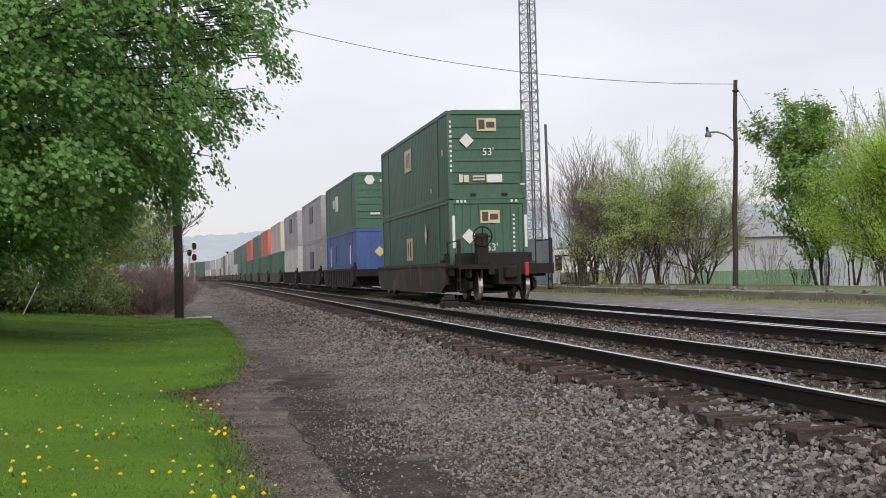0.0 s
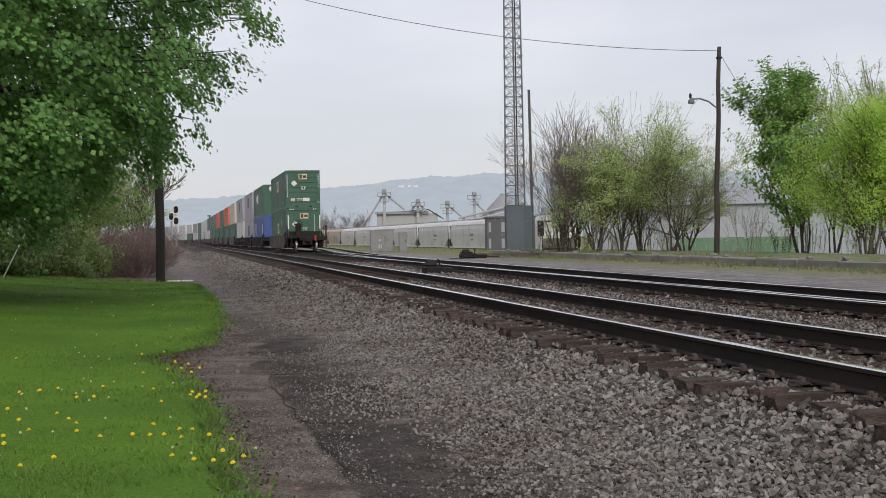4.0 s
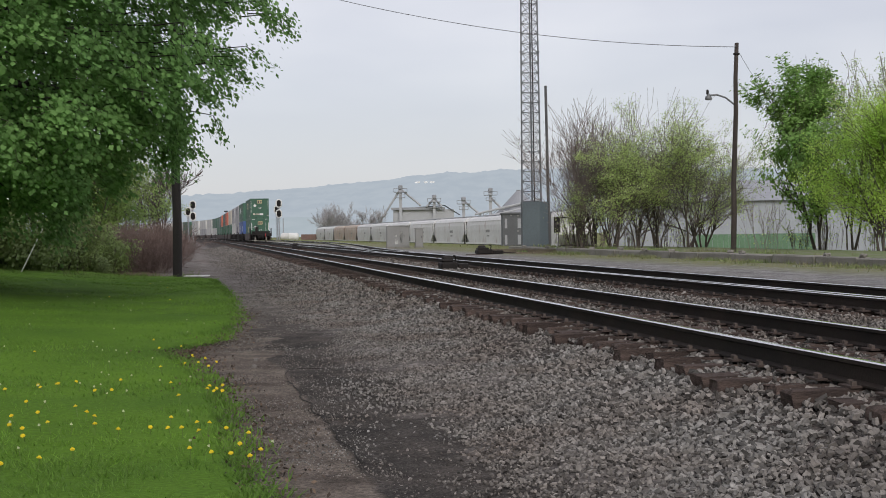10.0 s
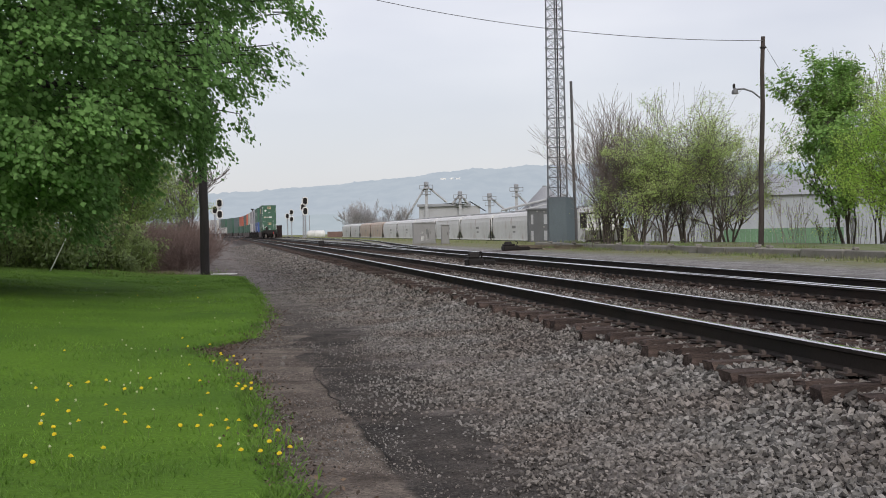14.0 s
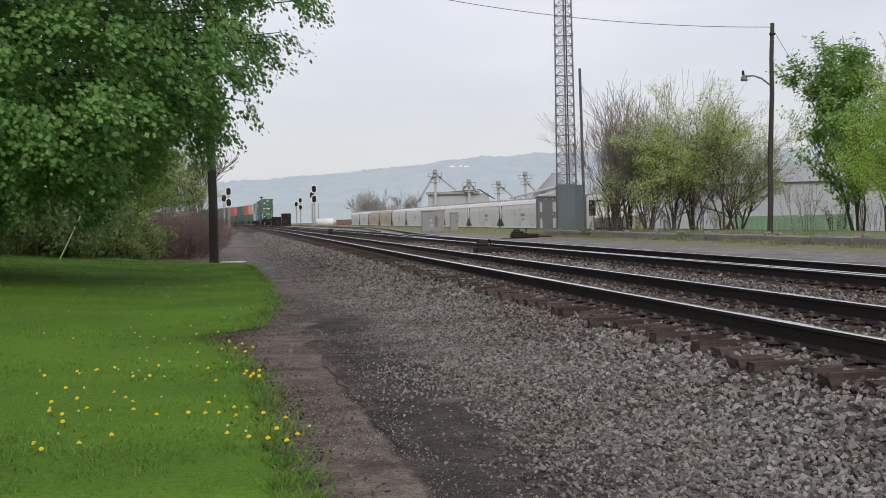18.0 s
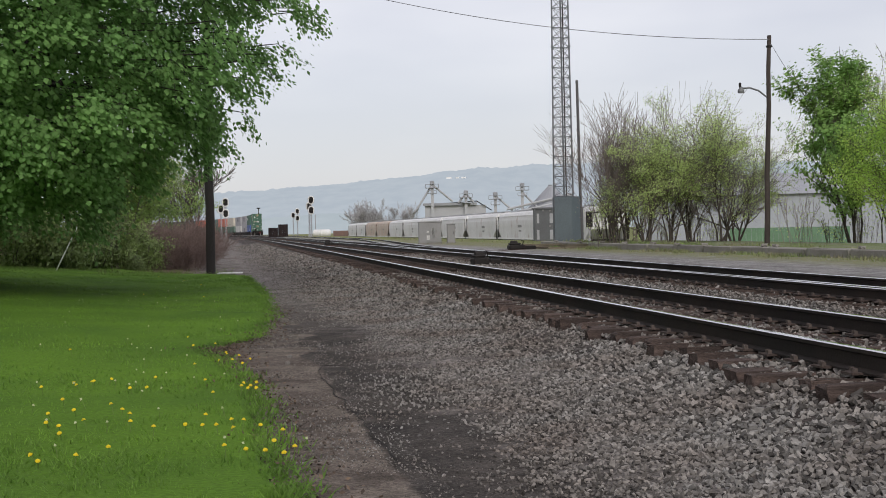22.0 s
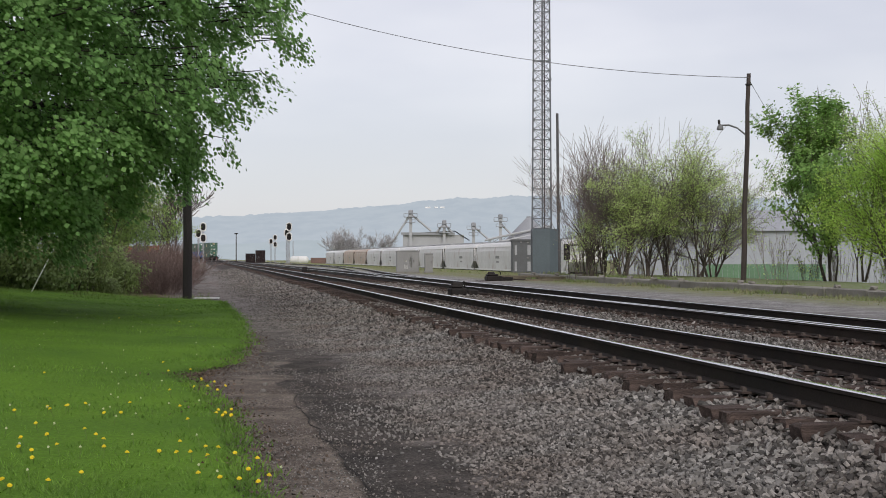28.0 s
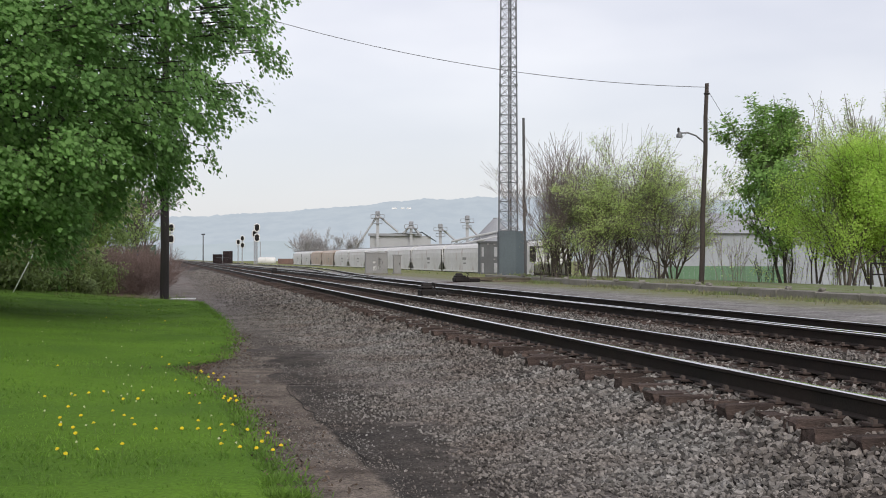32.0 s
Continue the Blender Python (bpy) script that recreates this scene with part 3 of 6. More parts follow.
P_MARK = material("white_marking", (0.72, 0.73, 0.72), 0.5, 0, 20, 2, 0.1, 0)
P_RED = material("red_marker", (0.38, 0.03, 0.03), 0.5, 0, 20, 2, 0.1, 0)
P_WHEEL = material("worn_wheel_steel", (0.35, 0.33, 0.31), 0.35, 0.8, 30, 2, 0.2, 0.05)
CL, CW, CH = 16.15, 2.59, 2.9


def corrugated_body(root, colour, style):
    """Side walls with upright ribs; the near end ribbed level ('bars'), upright ('ribs') or plain."""
    w, e = CW / 2 - 0.03, 0.05
    n = 46
    ys, xs = [], []
    for i in range(n):
        y0 = 0.16 + (CL - 0.32) * i / n
        d = (CL - 0.32) / n
        ys += [y0, y0 + d * 0.5, y0 + d * 0.6, y0 + d * 0.9]
        xs += [0, 0, 0.007, 0.007]
    ys.append(CL - 0.16), xs.append(0)
    for sgn in (-1, 1):
        vs, fs = [], []
        for y, x in zip(ys, xs):
            vs += [(sgn * (w - x), y, 0.15), (sgn * (w - x), y, CH - 0.12)]
        for i in range(len(ys) - 1):
            f = (2 * i, 2 * i + 2, 2 * i + 3, 2 * i + 1)
            fs.append(f if sgn > 0 else f[::-1])
        part("side_wall", Build().add(vs, fs), colour, root)
    part("roof_panel", Build().box(-w, 0.1, CH - 0.1, w, CL - 0.1, CH - 0.02), colour, root)
    part("floor_panel", Build().box(-w, 0.1, 0.1, w, CL - 0.1, 0.16), colour, root)
    part("end_wall", Build().box(-w, CL - 0.14, 0.1, w, CL - 0.06, CH - 0.05), colour, root)
    part("end_wall", Build().box(-w, e, 0.1, w, 0.12, CH - 0.05), colour, root)
    if style == "bars":
        for k in range(6):
            z = 0.5 + k * 0.37
            part("end_rib", Build().prism([(-w + 0.12, z), (w - 0.12, z), (w - 0.12, z + 0.07), (-w + 0.12, z + 0.07)], e - 0.04, e), colour, root)
    elif style == "ribs":
        for k in range(9):
            x = -w + 0.2 + k * (2 * w - 0.4) / 8
            part("end_rib", Build().box(x - 0.05, e - 0.03, 0.2, x + 0.05, e, CH - 0.2), colour, root)


def container(colour, label, style="ribs", logo=None, plain=False):
    root = thing("shipping_container", Matrix(), label, "container", "containers on the train")
    if plain:
        part("body", Build().box(-CW / 2 + 0.02, 0.02, 0.02, CW / 2 - 0.02, CL - 0.02, CH - 0.02), colour, root)
    else:
        corrugated_body(root, colour, style)
    for x in (-CW / 2, CW / 2 - 0.14):
        for y in (0, CL - 0.16):
            part("corner_post", Build().box(x, y, 0.02, x + 0.14, y + 0.16, CH - 0.02), colour, root)
        part("roof_rail", Build().box(x, 0.16, CH - 0.12, x + 0.14, CL - 0.16, CH), colour, root)
        part("floor_rail", Build().box(x, 0.16, 0, x + 0.14, CL - 0.16, 0.16), colour, root)
    for y in (0.0, CL - 0.14):
        part("end_header", Build().box(-CW / 2 + 0.14, y, CH - 0.14, CW / 2 - 0.14, y + 0.14, CH), colour, root)
        part("end_sill", Build().box(-CW / 2 + 0.14, y, 0, CW / 2 - 0.14, y + 0.14, 0.16), colour, root)
    if not plain:
        for yy in (2.05, CL - 2.05):
            for sgn in (-1, 1):
                part("stack_post", Build().box(sgn * (CW / 2 - 0.045) - 0.04, yy - 0.09, 0.16, sgn * (CW / 2 - 0.045) + 0.04, yy + 0.09, CH - 0.12), colour, root)
    if logo:
        for spec in logo:
            ob = part(spec[0], spec[1], spec[2], root, spec[3] if len(spec) > 3 else "")
            if "bars" in spec[0] or "lines" in spec[0] or "stripes" in spec[0] or "marks" in spec[0] or "blocks" in spec[0]:
                tagged(ob, kind="stuff")
    return root


def side_panel(y, z, w, h):
    return Build().box(-CW / 2 - 0.012, y - w / 2, z - h / 2, -CW / 2 + 0.02, y + w / 2, z + h / 2)


def end_panel(x, z, w, h, d=-0.008):
    return Build().box(x - w / 2, d, z - h / 2, x + w / 2, d + 0.04, z + h / 2)


def diamond(x, z, r, d=-0.01):
    return Build().prism([(x - r, z), (x, z - r), (x + r, z), (x, z + r)], d, d + 0.02)


def bars_column(x, z0, z1, n, w=0.1, d=-0.006):
    b = Build()
    h = (z1 - z0) / n
    for k in range(n):
        b.box(x - w / 2, d, z0 + k * h + h * 0.25, x + w / 2, d + 0.02, z0 + k * h + h * 0.72)
    return b


def words(text, size, x, y, z, rx=90, rz=0, depth=0.004):
    c = bpy.data.curves.new("lettering", "FONT")
    c.body, c.size, c.extrude = text, size, depth
    c.align_x = "CENTER"
    tmp = bpy.data.objects.new("lettering", c)
    me = bpy.data.meshes.new_from_object(tmp)
    me.transform(pose(x, y, z, rx, 0, rz))
    bpy.data.objects.remove(tmp)
    me.materials.clear()
    me.materials.append(P_MARK)
    return me


def sign_blocks(x, z):
    """Block shapes of the sign on its cream panel."""
    b = Build()
    b.box(x - 0.26, -0.016, z - 0.15, x - 0.06, 0.02, z + 0.16)
    b.box(x + 0.0, -0.016, z - 0.1, x + 0.27, 0.02, z + 0.09)
    return b


def rear_top():
    logo = [("sign_panel", end_panel(0.0, 2.42, 0.64, 0.42), P_SIGN, "cream panel with dark block shapes"),
            ("sign_blocks", sign_blocks(0.0, 2.42), P_DARKSIGN),
            ("placard", diamond(-0.68, 1.9, 0.24, -0.05), P_MARK, "white diamond placard"),
            ("size_number", words("53'", 0.34, 0.03, -0.045, 1.42), P_MARK, "white number 53'"),
            ("number_bars", bars_column(-1.2, 0.85, 2.6, 11, 0.07), P_MARK),
            ("number_bars", bars_column(1.17, 1.5, 2.6, 14, 0.06), P_MARK),
            ("number_bars", bars_column(1.17, 0.42, 0.52, 1, 0.16), P_MARK),
            ("data_label", end_panel(0.22, 0.66, 0.52, 0.26, -0.05), P_MARK, "white data label"),
            ("data_mark", Build().box(-0.95, -0.05, 0.54, -0.83, 0, 0.8), P_CREAM),
            ("data_mark", Build().box(-0.8, -0.05, 0.54, -0.62, 0, 0.78), P_CREAM),
            ("data_line", Build().box(-0.5, -0.05, 0.6, -0.1, 0, 0.66), P_CREAM),
            ("data_line", Build().box(-0.5, -0.05, 0.7, -0.1, 0, 0.76), P_CREAM),
            ("side_sign", side_panel(8.5, 1.95, 1.5, 0.85), P_SIGN, "cream panel with dark block shapes"),
            ("side_sign_blocks", Build().box(-CW / 2 - 0.018, 8.0, 1.65, -CW / 2, 8.18, 2.25).box(-CW / 2 - 0.018, 8.4, 1.7, -CW / 2, 8.5, 2.2).box(-CW / 2 - 0.018, 8.7, 1.7, -CW / 2, 8.8, 2.2), P_DARKSIGN),
            ("side_marks", Build().box(-CW / 2 - 0.008, 1.0, 1.5, -CW / 2 + 0.01, 1.15, 1.7).box(-CW / 2 - 0.008, 3.2, 0.4, -CW / 2 + 0.01, 3.5, 0.55), P_CREAM)]
    for x in (-0.5, 0.55):
        logo.append(("locking_cam", Build().box(x - 0.1, -0.04, 0.1, x + 0.1, 0.02, 0.18), M_BLACK))
    return container(P_GREEN, "dark green 53-foot container with a cream sign panel", "bars", logo)


def rear_bottom():
    logo = [("sign_panel", end_panel(0.05, 2.33, 0.64, 0.42, -0.012), P_SIGN, "cream panel with dark block shapes"),
            ("sign_blocks", sign_blocks(0.05, 2.33), P_DARKSIGN),
            ("placard", diamond(-0.65, 1.7, 0.25, -0.02), P_MARK, "white diamond placard"),
            ("size_number", words("53'", 0.34, 0.1, -0.02, 1.22), P_MARK, "white number 53'"),
            ("number_bars", bars_column(0.84, 1.0, 2.45, 10, 0.065, -0.02), P_MARK),
            ("white_strip", end_panel(-1.16, 1.85, 0.09, 1.05, -0.014), P_MARK),
            ("white_strip", end_panel(1.24, 1.85, 0.09, 1.05, -0.014), P_MARK),
            ("warning_stripes", Build().box(-1.05, -0.014, 2.8, -0.98, 0, 2.88).box(-0.92, -0.014, 2.8, -0.85, 0, 2.88).box(-0.8, -0.014, 2.8, -0.73, 0, 2.88).box(0.75, -0.014, 2.8, 0.82, 0, 2.88).box(0.9, -0.014, 2.8, 0.97, 0, 2.88), P_MARK),
            ("side_sign", side_panel(8.5, 1.45, 1.3, 0.85), P_SIGN, "cream panel with dark block shapes"),
            ("side_sign_blocks", Build().box(-CW / 2 - 0.018, 8.1, 1.15, -CW / 2, 8.3, 1.75).box(-CW / 2 - 0.018, 8.6, 1.2, -CW / 2, 8.75, 1.7), P_DARKSIGN),
            ("side_diamond", Build().add([(-CW / 2 - 0.01, 4.4, 1.9), (-CW / 2 - 0.01, 4.65, 2.3), (-CW / 2 - 0.01, 4.9, 1.9), (-CW / 2 - 0.01, 4.65, 1.5)], [(0, 1, 2, 3)]), P_MARK)]
    return container(P_GREEN, "dark green 53-foot container low in the well", "ribs", logo)


def side_logo(colour_mat, y=11.5, z=1.7, w=2.2, h=1.0, extra=True):
    out = [("side_sign", side_panel(y, z, w, h), colour_mat)]
    if extra:
        out += [("number_bars", side_panel(0.7, 2.3, 0.5, 0.12), P_MARK), ("placard", diamond(-0.1, 1.7, 0.25, -0.02), P_SIGN)]
    return out


def wheelset(parent, y, r=0.46):
    w = part("wheelset", Build().tube((-0.75, y, r), (0.75, y, r), 0.08, sides=10), M_BLACK, parent)
    for x in (-0.7525, 0.7525):
        sg = 1 if x > 0 else -1
        part("wheel", Build().lathe((x - 0.07, y, r), (1, 0, 0), [(0, 0.4), (0.005, r if sg > 0 else r + 0.0), (0.13, r), (0.135, 0.38)], 24), [P_WHEEL], w)
    return w


def bogie(parent, y):
    root = part("bogie", Build().box(-0.5, y - 0.3, 0.35, 0.5, y + 0.3, 0.62), M_BLACK, parent)
    for x in (-1.02, 1.02):
        b = Build()
        b.add([(x - 0.06, y - 1.15, 0.38), (x - 0.06, y - 1.15, 0.58), (x - 0.06, y - 0.35, 0.72), (x - 0.06, y + 0.35, 0.72), (x - 0.06, y + 1.15, 0.58), (x - 0.06, y + 1.15, 0.38), (x - 0.06, y + 0.35, 0.22), (x - 0.06, y - 0.35, 0.22),
               (x + 0.06, y - 1.15, 0.38), (x + 0.06, y - 1.15, 0.58), (x + 0.06, y - 0.35, 0.72), (x + 0.06, y + 0.35, 0.72), (x + 0.06, y + 1.15, 0.58), (x + 0.06, y + 1.15, 0.38), (x + 0.06, y + 0.35, 0.22), (x + 0.06, y - 0.35, 0.22)],
              [tuple(range(8)), tuple(range(15, 7, -1))] + [(i, 8 + i, 8 + (i + 1) % 8, (i + 1) % 8) for i in range(8)])
        part("side_frame", b, M_BLACK, root)
    for dy in (-0.9, 0.9):
        r = 0.46
        w = part("wheelset", Build().tube((-0.7, y + dy, r), (0.7, y + dy, r), 0.08, sides=10)
                 .lathe((-0.82, y + dy, r), (1, 0, 0), [(0, 0.38), (0.005, r), (0.13, r), (0.14, r + 0.025), (0.15, 0.38)], 24, 1)
                 .lathe((0.82, y + dy, r), (-1, 0, 0), [(0, 0.38), (0.005, r), (0.13, r), (0.14, r + 0.025), (0.15, 0.38)], 24, 1), [M_BLACK, P_WHEEL], root)
    return root


def well_car(rear=False, ribbed=False, pitch=18.4, mat=None):
    """Origin under the container's near end, on the rail; y runs along the train."""
    mat = mat or M_WELL
    root = thing("well_car", Matrix(), "dirty dark well car with ribbed sides" if ribbed else "dirty brown-black well car with smooth sides", "well car", "well cars of the train")
    for sgn in (-1, 1):
        x0, x1 = sorted((sgn * 1.36, sgn * 1.5))
        side = Build()
        ys = (-0.1, 0.7, CL - 0.7, CL + 0.1)
        zb = (0.5, 0.22, 0.22, 0.5)
        vs = [(x, y, z) for x in (x0, x1) for y, z in zip(ys, zb)] + [(x, y, 1.12) for x in (x0, x1) for y in ys]
        fs = []
        for k in range(3):
            fs += [(k, k + 1, 8 + k + 1, 8 + k), (4 + k + 1, 4 + k, 12 + k, 12 + k + 1), (k + 1, k, 4 + k, 4 + k + 1), (8 + k, 8 + k + 1, 12 + k + 1, 12 + k)]
        fs += [(0, 8, 12, 4), (3, 7, 15, 11)]
        side.add(vs, fs)
        part("side_sill", side, mat, root)
        part("top_chord", Build().box(sgn * 1.43 - 0.11, -0.1, 1.1, sgn * 1.43 + 0.11, CL + 0.1, 1.2), mat, root)
        if ribbed:
            for k in range(14):
                y = 1.8 + k * (CL - 3.6) / 13
                part("rib", Build().box(sgn * 1.5 - 0.03, y - 0.05, 0.28, sgn * 1.5 + 0.05, y + 0.05, 1.1), mat, root)
    part("floor", Build().box(-1.36, 0.7, 0.24, 1.36, CL - 0.7, 0.34), mat, root)
    for y in (-0.14, CL + 0.04):
        part("end_bulkhead", Build().box(-1.36, y, 0.26, 1.36, y + 0.1, 1.14), M_BLACK, root)
    for y0, y1 in ((-1.25, 0.6), (CL - 0.6, CL + 1.0)):
        part("end_platform", Build().box(-1.4, y0, 0.78, 1.4, y1, 1.04), M_BLACK, root)
    bogie(root, CL + 1.1)
    for sgn in (-1, 1):
        part("container_guide", Build().box(sgn * 1.38 - 0.05, 0.05, 1.2, sgn * 1.38 + 0.05, 0.4, 1.5).box(sgn * 1.38 - 0.12, 0.3, 1.15, sgn * 1.38 + 0.12, 0.8, 1.3), M_BLACK, root)
    if rear:
        bogie(root, -0.75)
        part("end_deck", Build().box(-1.5, -2.35, 1.04, 1.5, -0.2, 1.12), M_BLACK, root)
        part("end_beam", Build().box(-0.55, -2.4, 0.8, 1.52, -2.28, 1.12).box(-1.5, -2.4, 0.98, -0.55, -2.3, 1.12), M_BLACK, root)
        for x in (-1.1, -0.75, 0.9, 1.25):
            part("deck_bracket", Build().box(x - 0.03, -2.3, 0.72, x + 0.03, -1.5, 1.04), M_BLACK, root)
        part("brake_cylinder", Build().lathe((0.75, -1.55, 0.86), (1, 0, 0), [(0, 0.08), (0.05, 0.14), (0.5, 0.14), (0.55, 0.06)], 12), M_BLACK, root)
        part("brake_rod", Build().path([(-0.55, -1.7, 1.0), (-0.5, -1.9, 0.6), (0.4, -1.9, 0.55)], 0.025), M_BLACK, root)
        part("end_sheet", Build().box(-1.2, -0.45, 1.05, 1.2, -0.32, 1.5), M_BLACK, root)
        part("hand_brake_wheel", Build().ring((-0.55, -1.6, 2.0), (0, 1, 0), 0.3, 0.025).path([(-0.55, -1.6, 1.7), (-0.55, -1.6, 2.3)], 0.02).path([(-0.85, -1.6, 2.0), (-0.25, -1.6, 2.0)], 0.02), M_BLACK, root)
        part("hand_brake_housing", Build().box(-0.75, -1.55, 1.1, -0.35, -1.25, 2.1, ch=0.04), M_BLACK, root)
        part("coupler", Build().box(-0.12, -3.0, 0.74, 0.12, -2.3, 1.0, ch=0.03).box(-0.2, -3.15, 0.68, 0.2, -2.85, 1.06, ch=0.05), M_BLACK, root)
        part("draft_sill", Build().box(-0.35, -2.9, 0.5, 0.35, 0.5, 0.98), M_BLACK, root)
        part("end_marker", Build().box(0.56, -2.5, 0.74, 0.71, -2.36, 1.16, ch=0.03), P_RED, root, "red marker light box")
        part("air_hose", Build().path([(0.3, -2.5, 0.8), (0.32, -2.7, 0.6), (0.34, -2.8, 0.4), (0.4, -2.7, 0.3)], 0.03), M_BLACK, root)
        for x in (-1.45, 1.45):
            part("corner_post", Build().box(x - 0.05, -2.35, 1.1, x + 0.05, -2.25, 1.9), M_BLACK, root)
            part("ladder", Build().path([(x, -2.38, 0.3), (x, -2.38, 1.0)], 0.02).path([(x + 0.0, -1.95, 0.3), (x, -1.95, 1.0)], 0.02).path([(x, -2.38, 0.32), (x, -1.95, 0.32)], 0.025).path([(x, -2.38, 0.62), (x, -1.95, 0.62)], 0.025), M_BLACK, root)
            part("grab_iron", Build().path([(x, -2.3, 1.85), (x, -0.4, 1.85), (x, -0.4, 1.1)], 0.02), M_BLACK, root)
    return root


TRAIN = []   # (thing, metres ahead of the train's end, height over the rail)


def add_unit(ahead, bottom, top, car):
    TRAIN.append((car, ahead, 0.0))
    TRAIN.append((bottom, ahead, 0.35))
    if top:
        TRAIN.append((top, ahead, 0.35 + CH + 0.012))


add_unit(0.0, rear_bottom(), rear_top(), well_car(True))
STARTS = [26.2, 45.6, 66.5, 88.0, 110.0, 131.5, 152.5]
add_unit(STARTS[0], container(P_BLUE, "blue container low in the well", "ribs", side_logo(P_BLUE, extra=False) + [("placard", diamond(-0.1, 1.7, 0.28, -0.02), P_SIGN), ("side_marks", side_panel(3.0, 1.6, 0.2, 1.0), P_MARK), ("side_marks", side_panel(13.5, 1.6, 0.25, 1.2), P_MARK)]),
         container(P_GREEN, "green container with white marks on its side", "bars", [("round_mark", Build().lathe((-0.55, 0.0, 2.5), (0, -1, 0), [(0, 0.27), (0.02, 0.27)], 6), P_MARK), ("number_bars", end_panel(0.3, 2.45, 0.6, 0.14), P_MARK), ("number_bars", end_panel(-0.3, 0.75, 0.5, 0.1, -0.05), P_MARK), ("side_diamond", side_panel(9.5, 1.75, 1.3, 0.9), P_MARK), ("side_marks", side_panel(11.2, 1.8, 0.8, 0.5), P_MARK)]),
         well_car(ribbed=True, mat=M_BLACK))
add_unit(STARTS[1], container(P_GREY, "grey container with a dark square sign", "ribs", side_logo(P_DARKSIGN, 8.0, 1.6, 2.6, 1.2)), container(P_GREY, "grey container with a dark square sign", "ribs", side_logo(P_DARKSIGN, 8.0, 1.9, 2.6, 1.2)), well_car(ribbed=True, mat=M_BLACK))
add_unit(STARTS[2], container(P_WHITE, "off-white container low in the well", "ribs"), container(P_GREY, "grey container with a dark square sign", "ribs", side_logo(P_DARKSIGN, 8.0, 1.9, 2.6, 1.2)), well_car(ribbed=True, mat=M_BLACK))
add_unit(STARTS[3], container(P_GREEN, "dark green container low in the well", "ribs", [("number_bars", bars_column(-0.9, 1.0, 2.5, 9, 0.2), P_MARK)]), container(P_CREAM, "plain cream container on a stack", "ribs"), well_car())
add_unit(STARTS[4], container(P_GREEN, "green container low in the well", "ribs"), container(P_ORANGE, "orange-red container on a stack", "ribs"), well_car())
add_unit(STARTS[5], container(P_GREEN, "green container low in the well", "ribs"), container(P_NAVY, "dark grey-green container on a stack", "ribs"), well_car())
add_unit(STARTS[6], container(P_GREEN, "green container low in the well", "ribs"), container(P_ORANGE, "orange-red container on a stack", "ribs"), well_car())
FAR_MIX = [(P_GREEN, P_NAVY), (P_GREEN, P_GREEN), (P_WHITE, P_GREEN), (P_WHITE, P_WHITE), (P_GREY, P_WHITE), (P_WHITE, P_WHITE), (P_GREEN, P_GREEN), (P_WHITE, P_GREY), (P_GREEN, P_WHITE), (P_WHITE, P_WHITE), (P_GREY, P_WHITE), (P_WHITE, P_GREY), (P_GREEN, P_GREEN), (P_NAVY, P_GREEN), (P_WHITE, P_WHITE), (P_GREY, P_WHITE)]
PAINT_WORD = {P_GREEN.name: "green", P_NAVY.name: "dark grey-green", P_WHITE.name: "off-white", P_GREY.name: "grey"}
for k, (low, high) in enumerate(FAR_MIX):
    add_unit(173.5 + 20.2 * k, container(low, PAINT_WORD[low.name] + " container low in the well", plain=True), container(high, PAINT_WORD[high.name] + " container on top of another", plain=True), well_car())

SPEED, REAR = 15.05, 42.7


def motions():
    for ob, ahead, up in TRAIN:
        rows = []
        for t in range(0, 33, 2):
            s = REAR + SPEED * t + ahead
            s2 = s + CL
            a, b = on_track(s, FAR), on_track(s2, FAR)
            turn = math.degrees(math.atan2(-(b[0] - a[0]), b[1] - a[1]))
            rows.append((t, pose(a[0], a[1], RAIL + up, 0, 0, turn)))
        walk(ob, rows)

# ---- poles, wires, tower ----
def wooden_pole(x, y, z, top_x, top_y, height, r, mat, label, group=""):
    root = thing("utility_pole", settled(x, y, z), label, "utility pole", group)
    dx, dy = top_x - x, top_y - y
    b = Build()
    n = 6
    pts = [Vector((dx * k / n + 0.02 * math.sin(k * 2.1), dy * k / n, height * k / n - (0.3 if k == 0 else 0))) for k in range(n + 1)]
    m = 14
    for k, q in enumerate(pts):
        b.v += [(q.x + r * (1 - 0.3 * k / n) * math.cos(2 * math.pi * i / m), q.y + r * (1 - 0.3 * k / n) * math.sin(2 * math.pi * i / m), q.z) for i in range(m)]
    for k in range(n):
        b.f += [(k * m + i, k * m + (i + 1) % m, (k + 1) * m + (i + 1) % m, (k + 1) * m + i) for i in range(m)]
    b.f.append(tuple(range(n * m, n * m + m)))
    b.k = [0] * len(b.f)
    part("shaft", b, mat, root, smooth=True)
    return root


left_pole = wooden_pole(-8.95, 47.0, 0.05, -8.92, 47.0, 12.2, 0.165, M_POLE, "tall dark wooden utility pole at the lawn's end")
part("insulator", Build().lathe((0.05, -0.1, 11.21), (0, -1, 0), [(0, 0.03), (0.05, 0.05), (0.1, 0.05), (0.14, 0.02)], 10), M_BLACK, left_pole)
right_pole = wooden_pole(10.27, 46.0, 0.62, 10.48, 46.0, 7.15, 0.1, M_POLE2, "brown wooden utility pole with a street light on the platform")
M_LAMP = material("dull_grey_lamp_metal", (0.17, 0.175, 0.18), 0.5, 0.3, 20, 2, 0.15, 0.05)
lamp_arm = part("lamp_arm", Build().sweep([(0.1, 0, 5.05), (-0.2, -0.05, 5.28), (-0.5, -0.08, 5.38), (-0.8, -0.1, 5.36)], 0.03, 8), M_LAMP, right_pole)
